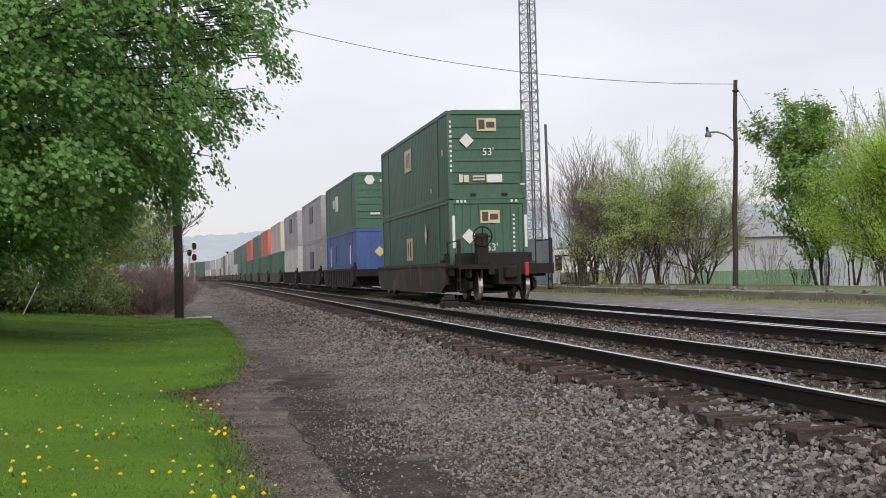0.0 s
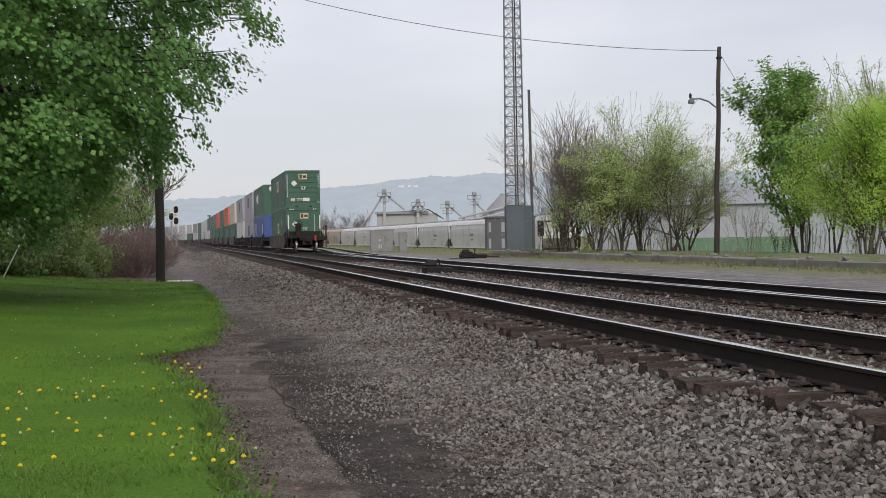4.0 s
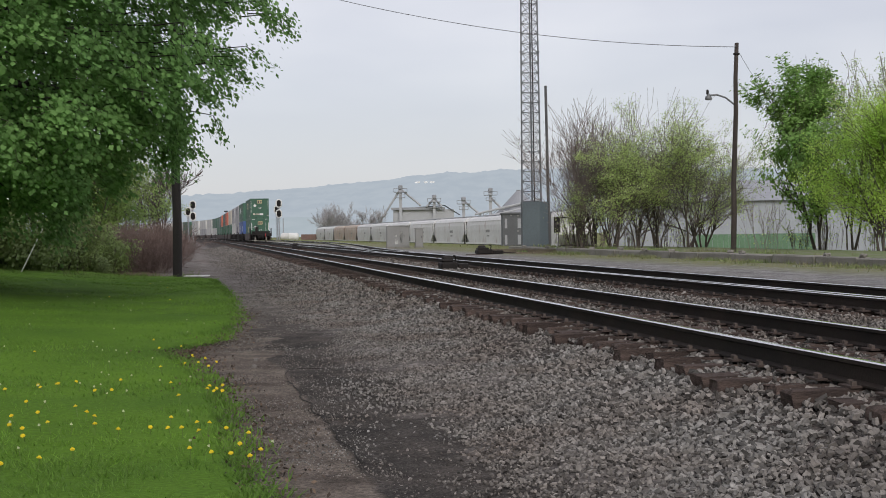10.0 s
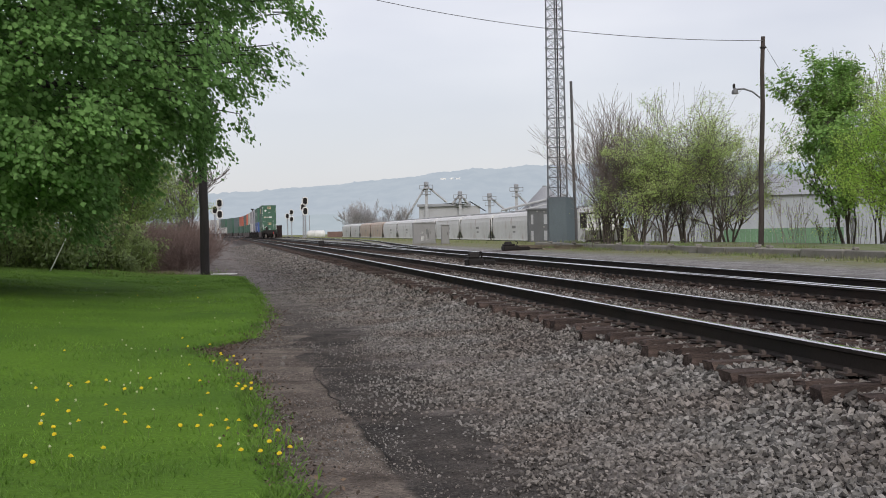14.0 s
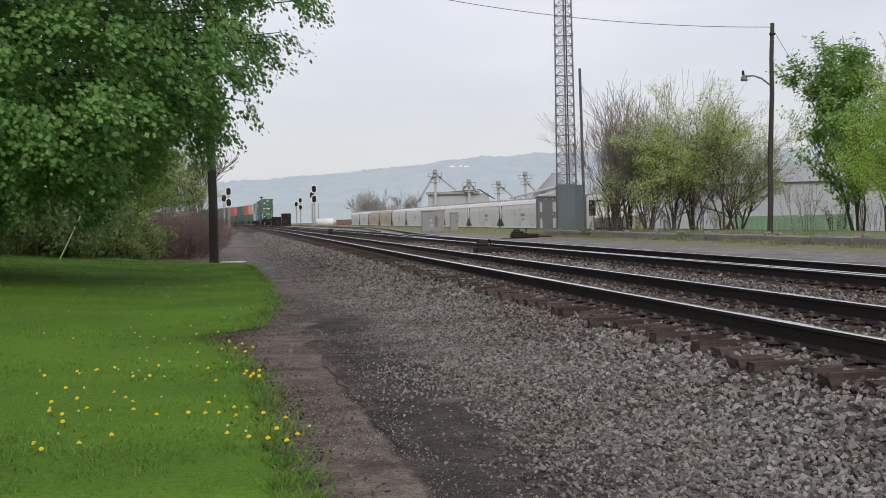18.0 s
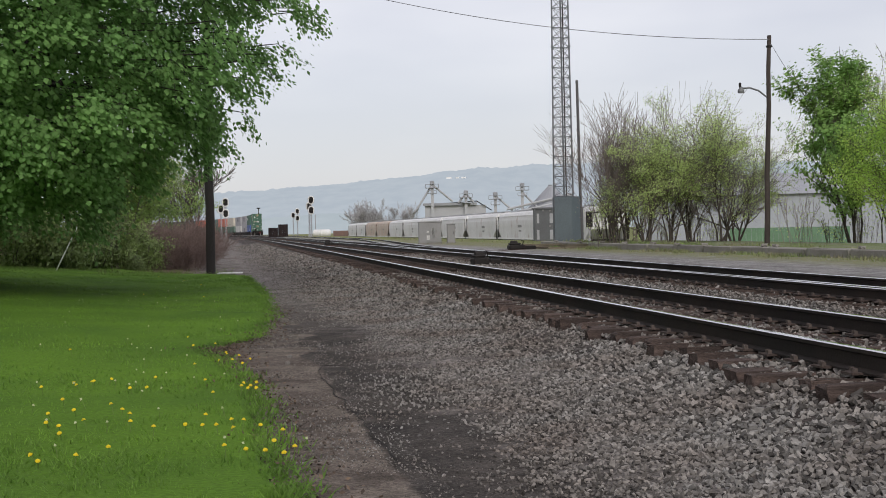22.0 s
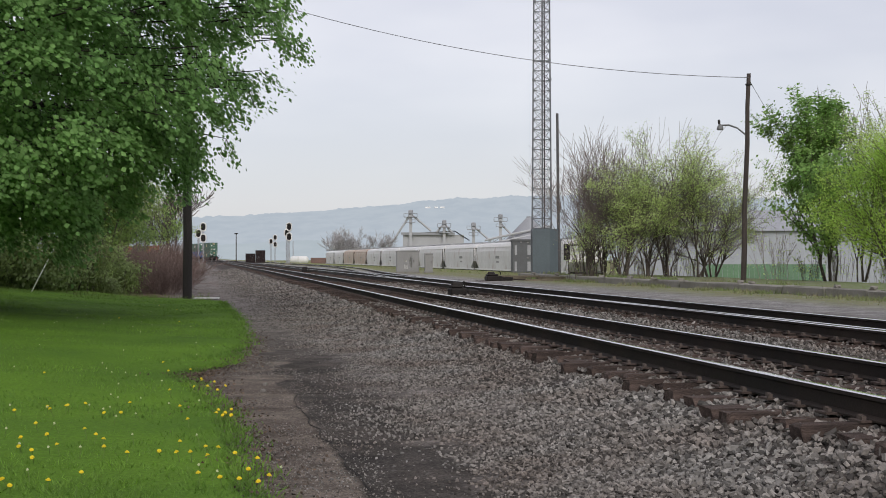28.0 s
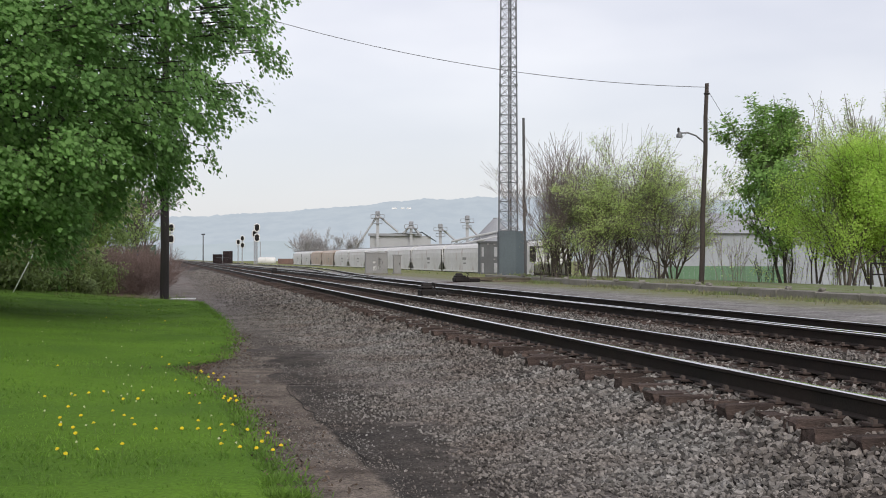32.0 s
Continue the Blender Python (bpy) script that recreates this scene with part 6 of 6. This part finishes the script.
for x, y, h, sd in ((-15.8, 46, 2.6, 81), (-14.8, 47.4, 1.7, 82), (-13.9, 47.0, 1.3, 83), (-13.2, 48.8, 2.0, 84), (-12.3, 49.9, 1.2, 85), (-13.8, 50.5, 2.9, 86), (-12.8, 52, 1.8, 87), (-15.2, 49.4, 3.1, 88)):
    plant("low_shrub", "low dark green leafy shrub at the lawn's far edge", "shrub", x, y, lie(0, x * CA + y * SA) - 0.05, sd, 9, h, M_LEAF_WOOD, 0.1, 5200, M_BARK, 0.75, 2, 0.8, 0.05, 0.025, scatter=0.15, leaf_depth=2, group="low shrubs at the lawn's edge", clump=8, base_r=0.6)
# bare trees far across the yard
for x, y, h, sd in ((-30.0, 398, 12.4, 71), (-26.6, 401, 12.0, 72), (-19.0, 410, 11.2, 73)):
    plant("bare_tree", "bare tree with a rounded crown far across the yard", "tree", x, y, -1.0, sd, 5, h, None, 0.1, 0, M_TWIG_FAR, 0.6, 4, 0.5, 0.1, 0.2, group="bare trees across the yard", thin=0.028, kids=(3, 5))
plant("bare_tree", "bare leafless tree behind the utility pole", "tree", -27.5, 135, 0.3, 75, 4, 9.0, None, 0.1, 0, M_TWIG, 0.4, 4, 0.5, 0.15, 0.1, thin=0.02)

# ---- small things on the lawn's edge ----
stick = thing("white_stake", settled(-13.6, 44, 0.3), "thin leaning white stake in the lawn's far edge", "stake")
part("rod", Build().tube((0.0, 0, -0.2), (0.85, 0, 1.45), 0.018, sides=8), M_WHITE, stick)
board = thing("white_board", settled(-8.25, 46.9, lie(46, 0.5) + 0.03, 5), "flat white board lying beside the pole", "board")
part("panel", Build().box(-0.42, -0.35, 0, 0.42, 0.35, 0.03), M_WHITE, board)


# ---- dandelions ----
M_DANDELION = material("dandelion_yellow", (0.85, 0.68, 0.02), 0.7, 0, 80, 5, 0.15, 0.2)
M_CLOVER = material("pale_flower", (0.55, 0.6, 0.35), 0.8, 0, 60, 5, 0.1, 0.1)
M_STEM = material("flower_stem", (0.14, 0.22, 0.05), 0.7, 0, 20, 2, 0.15, 0)


def flower(mat, r, h, label):
    root = thing("dandelion" if mat is M_DANDELION else "pale_dandelion", Matrix.Translation((0, 0, -20)), label, "flower", "flowers in the lawn")
    b = Build()
    for ring_r, z, n in ((r, 0.0, 14), (r * 0.7, 0.006, 11), (r * 0.38, 0.011, 7)):
        for i in range(n):
            a = 2 * math.pi * i / n + z * 40
            c, s = math.cos(a), math.sin(a)
            w = ring_r * 0.22
            b.add([(0, 0, h + z), (c * ring_r * 0.7 - s * w, s * ring_r * 0.7 + c * w, h + z + 0.005), (c * ring_r, s * ring_r, h + z + 0.002), (c * ring_r * 0.7 + s * w, s * ring_r * 0.7 - c * w, h + z + 0.005)], [(0, 1, 2, 3)])
    part("flower_head", b, mat, root)
    part("stem", Build().tube((0, 0, 0), (0.004, 0, h), 0.003, sides=5), M_STEM, root)
    return root


def lawn_top(s, p):
    return lie(s, p) + 0.055 + 0.03 * noise.noise(Vector((s * 0.5, p * 0.5, 2)))


def flowers():
    rnd = random.Random(8)
    spots = [(s, p, True) for s, p in DANDELIONS] + [(s, p, False) for s, p in PALE]
    for k in range(24):
        s = 8.2 + 9 * rnd.random() ** 1.3
        p = min(lawn_edge(s) - 0.05, -0.6 + rnd.gauss(0, 0.7))
        spots.append((s, p, rnd.random() < 0.75))
    for k in range(60):
        s = rnd.uniform(17, 42)
        p = lawn_edge(s) - abs(rnd.gauss(0, 3.2)) - 0.2
        spots.append((s, p, rnd.random() < 0.1))
    first = {}
    for s, p, yellow in spots:
        m = pose(*plan(s, p, lawn_top(s, p) - 0.01), rnd.uniform(5, 45), rnd.uniform(-15, 15), rnd.uniform(-50, 50))
        if yellow not in first:
            first[yellow] = flower(M_DANDELION, 0.0175, 0.1, "yellow dandelion in the lawn") if yellow else flower(M_CLOVER, 0.011, 0.1, "pale half-open dandelion in the lawn")
            first[yellow].matrix_world = m
        else:
            copy_thing(first[yellow], m)


DANDELIONS = [(15.98, -0.03), (14.92, 0.09), (14.62, 0.1), (14.04, 0.05), (14.03, 0.1), (14.55, 0.19), (13.75, 0.23), (14.26, 0.26), (13.56, -0.23), (12.08, -0.12), (11.92, 0.31), (11.72, 0.18), (11.68, 0.23), (11.51, 0.26), (11.44, 0.33), (11.3, 0.34), (12.72, -1.02), (12.46, -1.11), (12.24, -1.12), (12.38, -1.24), (12.01, -1.19), (11.93, -0.63), (10.93, -1.21), (10.48, -0.8), (10.18, -0.73), (10.15, -1.21), (9.83, -1.19), (9.56, -1.09), (9.32, -1.05), (9.67, -0.92), (9.56, -0.62), (9.48, 0.1), (9.39, 0.14), (9.07, 0.12), (9.25, -0.02), (9.75, -0.12), (9.28, 0.26), (8.86, 0.4), (8.57, 0.33), (8.18, 0.16), (8.12, 0.27), (7.99, 0.38), (8.15, 0.43), (8.32, 0.03), (9.9, -0.66)]
PALE = [(14.16, -0.76), (13.42, -0.74), (12.96, -0.71), (12.93, -0.53), (12.29, -1.28), (12.3, -0.93), (12.21, -0.82), (12.12, -0.74), (11.35, -0.66), (10.95, -1.13), (10.82, -1.03), (10.59, -1.42), (9.56, -0.78), (10.14, -0.44), (10.05, 0.04), (12.55, -0.2), (12.78, 0.06), (11.57, -0.45), (12.31, -1.56), (8.55, 0.5), (14.8, -0.36), (15.32, -0.62), (15.82, -0.95), (16.26, -2.1)]
flowers()


# ---- grass blades ----
def grass():
    rng = np.random.default_rng(4)
    n = 190000
    s = 6.5 + rng.uniform(0, 1, n) ** 1.9 * 38
    d = rng.uniform(0, 1, n) ** 1.2 * 11
    edge = np.array([lawn_edge(v) for v in np.arange(4, 47, 0.05)])
    e = edge[np.clip(((s - 4) / 0.05).astype(int), 0, len(edge) - 1)]
    p = e - d + rng.normal(0, 0.04, n)
    p = np.where(rng.uniform(0, 1, n) < 0.03, e + np.abs(rng.normal(0, 0.11, n)), p)
    keep = (e > -50) & (p > -SA / CA * s - 0.42 * s)
    s, p = s[keep], p[keep]
    n = len(s)
    z = np.interp(p, [q for q, _ in PROFILE], [q for _, q in PROFILE]) + 0.035
    base = np.stack([-SA * s + CA * p, CA * s + SA * p, z], 1)
    far = 1 + s / 40
    tuft = np.sin(s * 7.1 + 2 * np.sin(p * 5.3)) * np.sin(p * 8.7 + 1.7 * np.sin(s * 4.1))
    h = rng.uniform(0.02, 0.058, n) * (1 + 0.45 * tuft)
    w = rng.uniform(0.003, 0.007, n) * far * 1.2
    a = rng.uniform(0, 2 * math.pi, n)
    lean = rng.normal(0, 0.035, (n, 2))
    side = np.stack([np.cos(a), np.sin(a), np.zeros(n)], 1) * w[:, None]
    tip = base + np.stack([lean[:, 0], lean[:, 1], h], 1)
    v = np.stack([base - side, base + side, tip], 1).reshape(-1, 3)
    f = np.arange(n * 3).reshape(-1, 3)
    tagged(new("grass", array_mesh("grass", v, f, M_GRASS)), "short mown grass blades of the lawn", "grass", kind="stuff")


grass()


def tall_grass():
    """Unmown grass where the lawn meets the brush."""
    rng = np.random.default_rng(21)
    n = 26000
    s = rng.normal(46.6, 2.4, n)
    p = rng.uniform(-13, 0.5, n)
    s = s + np.interp(p, [-13, -6, -3, 0.5], [1.5, 1.5, 0.5, 0.0]) * 0.6
    keep = np.array([noise.noise(Vector((a * 0.9, b * 0.8, 6))) for a, b in zip(s, p)]) > np.interp(p, [-3, 0.5], [-0.15, 0.25])
    s, p = s[keep], p[keep]
    n = len(s)
    z = np.interp(p, [q for q, _ in PROFILE], [q for _, q in PROFILE]) - 0.02
    base = np.stack([-SA * s + CA * p, CA * s + SA * p, z], 1)
    a = rng.uniform(0, 2 * math.pi, n)
    side = np.stack([np.cos(a), np.sin(a), np.zeros(n)], 1) * rng.uniform(0.006, 0.014, n)[:, None]
    tip = base + np.stack([rng.normal(0, 0.09, n), rng.normal(0, 0.09, n), rng.uniform(0.04, 0.2, n) * rng.uniform(0.3, 1.3, n)], 1)
    v = np.stack([base - side, base + side, tip], 1).reshape(-1, 3)
    m = material("unmown_grass", (0.15, 0.25, 0.045), 0.8, 0, 8, 0.6, 0.25, 0, other=(0.17, 0.21, 0.075), rand=-0.35, leaf=0.3)
    tagged(new("tall_grass", array_mesh("tall_grass", v, np.arange(n * 3).reshape(-1, 3), m)), "unmown green and straw-coloured grass by the brush", "grass", kind="stuff")


tall_grass()


# ---- loose ballast stones ----
def stones():
    rng = np.random.default_rng(9)
    octa = np.array([(1, 0, 0), (-1, 0, 0), (0, 1, 0), (0, -1, 0), (0, 0, 1), (0, 0, -1)], float)
    octa_f = np.array([(0, 2, 4), (2, 1, 4), (1, 3, 4), (3, 0, 4), (2, 0, 5), (1, 2, 5), (3, 1, 5), (0, 3, 5)])
    block = np.array([(x, y, z) for z in (-0.62, 0.62) for y in (-0.66, 0.66) for x in (-0.66, 0.66)])
    block_f = np.array([(0, 2, 3), (0, 3, 1), (4, 5, 7), (4, 7, 6), (0, 1, 5), (0, 5, 4), (2, 6, 7), (2, 7, 3), (0, 4, 6), (0, 6, 2), (1, 3, 7), (1, 7, 5)])
    bands = ((1, 5.5, 13, 1.25, 4.55, 1.0), (1, 13, 21, 1.2, 4.55, 0.95), (1, 21, 34, 1.1, 4.55, 1.3), (16000, 32, 75, 1.1, 4.25, 0.9), (5000, 72, 150, 1.1, 4.2, 0.9), (10000, 4, 34, 4.6, 6.6, 0.4), (14000, 8, 60, 6.65, 8.2, 0.4), (4000, 8, 60, 8.2, 11.2, 0.4), (4000, -8, 5.6, 1.5, 4.25, 0.9), (7000, 6.5, 30, 0.35, 2.4, 0.0), (9000, 6.5, 26, 0.3, 1.25, -1.0))
    vs, fs, off = [], [], 0
    for n, s0, s1, p0, p1, bias in bands:
        laid = n == 1
        if laid:
            # stones laid side by side, small by the lane and large by the ties
            ss, pp, dd, p = [], [], [], p0
            while p < p1:
                d = bias * float(np.interp(p, [1.4, 2.1, 2.8, 3.4, 4.6], [0.018, 0.022, 0.03, 0.038, 0.046]))
                row = np.arange(s0 + rng.uniform(0, d), s1, d * 1.05)
                ss.append(row + rng.uniform(-0.36, 0.36, len(row)) * d)
                pp.append(p + rng.uniform(-0.36, 0.36, len(row)) * d)
                dd.append(np.full(len(row), d))
                p += d * 0.95
            s, p, d = np.concatenate(ss), np.concatenate(pp), np.concatenate(dd)
            patchy = 0.5 * np.sin(1.9 * s + 2.3 * np.sin(2.7 * p + 0.6 * s)) + 0.3 * np.sin(5.3 * s + 4.1 * p) + 0.25 * np.sin(0.7 * s)
            keep = rng.uniform(0, 1, len(s)) < np.interp(p + 0.3 * patchy, [1.1, 1.7, 2.3, 2.9], [0.0, 0.12, 0.6, 0.9])
            s, p, d = s[keep], p[keep], d[keep]
            n = len(s)
            r = d * (0.62 if s0 < 12 else 0.58) * rng.uniform(0.6, 1.35, n)
            z = np.interp(p, [q for q, _ in PROFILE], [q for _, q in PROFILE]) + r * 0.3 + rng.normal(0, 0.24, n) * d + np.where(p > 4.05, 0.03, 0)
        else:
            s = s0 + (s1 - s0) * rng.uniform(0, 1, n) ** 1.25
            u = rng.uniform(0, 1, n)
            p = p0 + (p1 - p0) * (u ** 0.62 if bias > 0.5 else u)
            z = np.interp(p, [q for q, _ in PROFILE], [q for _, q in PROFILE])
            small = np.interp(p, [1.2, 2.0, 2.7, 3.4, 4.0, 6.5], [0.25, 0.42, 0.65, 0.9, 1.0, 0.85]) if bias else rng.uniform(0.08, 0.24, n)
            r = rng.uniform(0.016, 0.04, n) * small * np.interp(s, [18, 30, 60, 120], [1.0, 1.25, 1.7, 2.6])
            z = z + r * 0.35 + rng.uniform(-0.01, 0.025, n) * (bias > 0.3) + rng.uniform(0, 0.035, n) * (bias == 0.4)
        c = np.stack([-SA * s + CA * p, CA * s + SA * p, z], 1)
        form, tri = (block, block_f) if laid and s0 < 12 else (octa, octa_f)
        shape = (form[None] + rng.normal(0, 0.2 if laid else 0.25, (n, len(form), 3))) * (rng.uniform(0.6, 1.1, (n, 1, 3)) * np.array([[[1.3, 1.0, 0.78]]]))
        q = rng.normal(0, 1, (n, 4)) * np.array((1, 0.5, 0.5, 1))
        q /= np.linalg.norm(q, axis=1, keepdims=True)
        w, i, j, k = q.T
        turn = np.stack([1 - 2 * (j * j + k * k), 2 * (i * j - k * w), 2 * (i * k + j * w), 2 * (i * j + k * w), 1 - 2 * (i * i + k * k), 2 * (j * k - i * w), 2 * (i * k - j * w), 2 * (j * k + i * w), 1 - 2 * (i * i + j * j)], 1).reshape(n, 3, 3)
        v = c[:, None] + np.einsum("nij,nkj->nki", turn, shape) * r[:, None, None]
        vs.append(v.reshape(-1, 3))
        fs.append(((np.arange(n) * len(form))[:, None, None] + tri[None] + off).reshape(-1, 3))
        off += n * len(form)
    tagged(new("ballast_stones", array_mesh("ballast_stones", np.concatenate(vs), np.concatenate(fs), M_STONE, flat=True)), "grey-brown crushed stone ballast along the near track", "ballast", kind="stuff")



# ---- the broken edge in the old asphalt ----
def asphalt_edge():
    b = Build()
    rnd = random.Random(3)
    pts = [(14.12, 1.42), (14.15, 1.3), (14.14, 1.16), (14.1, 1.06), (13.7, 0.99), (13.2, 0.98)] + [(13.0 - 0.25 * k, 0.985 + 0.004 * k + rnd.uniform(-0.035, 0.035)) for k in range(20)]
    for k, (s, p) in enumerate(pts):
        a, c = pts[max(0, k - 1)], pts[min(len(pts) - 1, k + 1)]
        d = Vector((c[0] - a[0], c[1] - a[1])).normalized()
        w = rnd.uniform(0.0015, 0.007)
        for g, h in ((-1, 0.0), (0, 0.008), (1, 0.0)):
            q = (s - d.y * w * g, p + d.x * w * g)
            b.v.append(plan(*q, lie(*q) + 0.012 + h + noise.noise(Vector((s * 0.9, p * 0.9, 0))) * 0.03))
    for k in range(len(pts) - 1):
        for i in range(2):
            b.f.append((3 * k + i, 3 * k + i + 1, 3 * k + i + 4, 3 * k + i + 3)), b.k.append(0)
    m = material("dark_broken_asphalt_lip", (0.028, 0.024, 0.022), 0.95, 0, 40, 4, 0.3, 0.5)
    tagged(new("asphalt_edge", b.mesh("asphalt_edge", m)), "dark broken edge of the old asphalt", "asphalt edge", kind="structure")
    for s, p, l, a in ((14.55, 0.72, 0.05, 40), (15.3, 0.78, 0.06, 70)):
        chip = thing("stone_chip", pose(*plan(s, p, lie(s, p) + 0.02), 0, 0, a), "grey-brown stone chip lying on the dirt", "stone")
        part("chip", Build().box(-l / 2, -0.02, -0.02, l / 2, 0.02, 0.02, ch=0.008), M_STONE, chip)


asphalt_edge()
stones()


# ---- dead leaves and bits of bark where the lawn ends ----
def litter():
    rng = np.random.default_rng(31)
    n = 5200
    s = np.concatenate([rng.uniform(6.5, 26, n - 1600), rng.normal(16.3, 0.9, 1600)])
    p = np.array([lawn_edge(v) for v in s]) + rng.normal(0.1, 0.2, n)
    z = np.interp(p, [q for q, _ in PROFILE], [q for _, q in PROFILE]) + np.array([noise.noise(Vector((a * 0.9, b * 0.9, 0))) * 0.03 for a, b in zip(s, p)]) + rng.uniform(0.005, 0.05, n)
    v, f = leaf_arrays(np.stack([-SA * s + CA * p, CA * s + SA * p, z], 1), 0.035, rng, 1, 0.0)
    m = material("dead_leaf_litter", (0.13, 0.09, 0.06), 0.9, 0, 20, 2, 0.3, 0, other=(0.06, 0.045, 0.035), rand=-0.6)
    tagged(new("leaf_litter", array_mesh("leaf_litter", v, f, m)), "brown dead leaves and bark along the lawn's edge", "leaf litter", kind="stuff")


litter()


# ---- weeds along the platform's foot and on the yard bank ----
M_WEED = material("weed_blades", (0.16, 0.24, 0.07), 0.8, 0, 8, 0.5, 0.25, 0, other=(0.26, 0.235, 0.14), rand=-0.35, leaf=0.3)


def weeds():
    rng = np.random.default_rng(14)
    n1, n2, n3 = 9000, 5000, 3000
    s = np.concatenate([rng.uniform(14, 66, n1), rng.uniform(20, 68, n2), rng.uniform(66, 190, n3)])
    p = np.concatenate([16.8 - np.abs(rng.normal(0, 0.55, n1)), rng.uniform(17.2, 18.3, n2), rng.uniform(18.5, 23.2, n3)])
    keep = np.array([noise.noise(Vector((a * 0.5, b * 0.7, 3))) > 0.05 for a, b in zip(s, p)])
    s, p = s[keep], p[keep]
    n = len(s)
    z = np.interp(p, [q for q, _ in PROFILE], [q for _, q in PROFILE]) + np.where((p > 17.1) & (s < 67), 0.2, -0.02)
    base = np.stack([-SA * s + CA * p, CA * s + SA * p, z], 1)
    a = rng.uniform(0, 2 * math.pi, n)
    w = rng.uniform(0.006, 0.014, n) * (1 + s / 90)
    side = np.stack([np.cos(a), np.sin(a), np.zeros(n)], 1) * w[:, None]
    h = rng.uniform(0.03, 0.12, n) * (1 + np.minimum(s, 70) / 90)
    tip = base + np.stack([rng.normal(0, 0.06, n), rng.normal(0, 0.06, n), h], 1)
    v = np.stack([base - side, base + side, tip], 1).reshape(-1, 3)
    tagged(new("weeds", array_mesh("weeds", v, np.arange(n * 3).reshape(-1, 3), M_WEED)), "low green and straw-coloured weeds by the platform", "weeds", kind="stuff")


weeds()
motions()
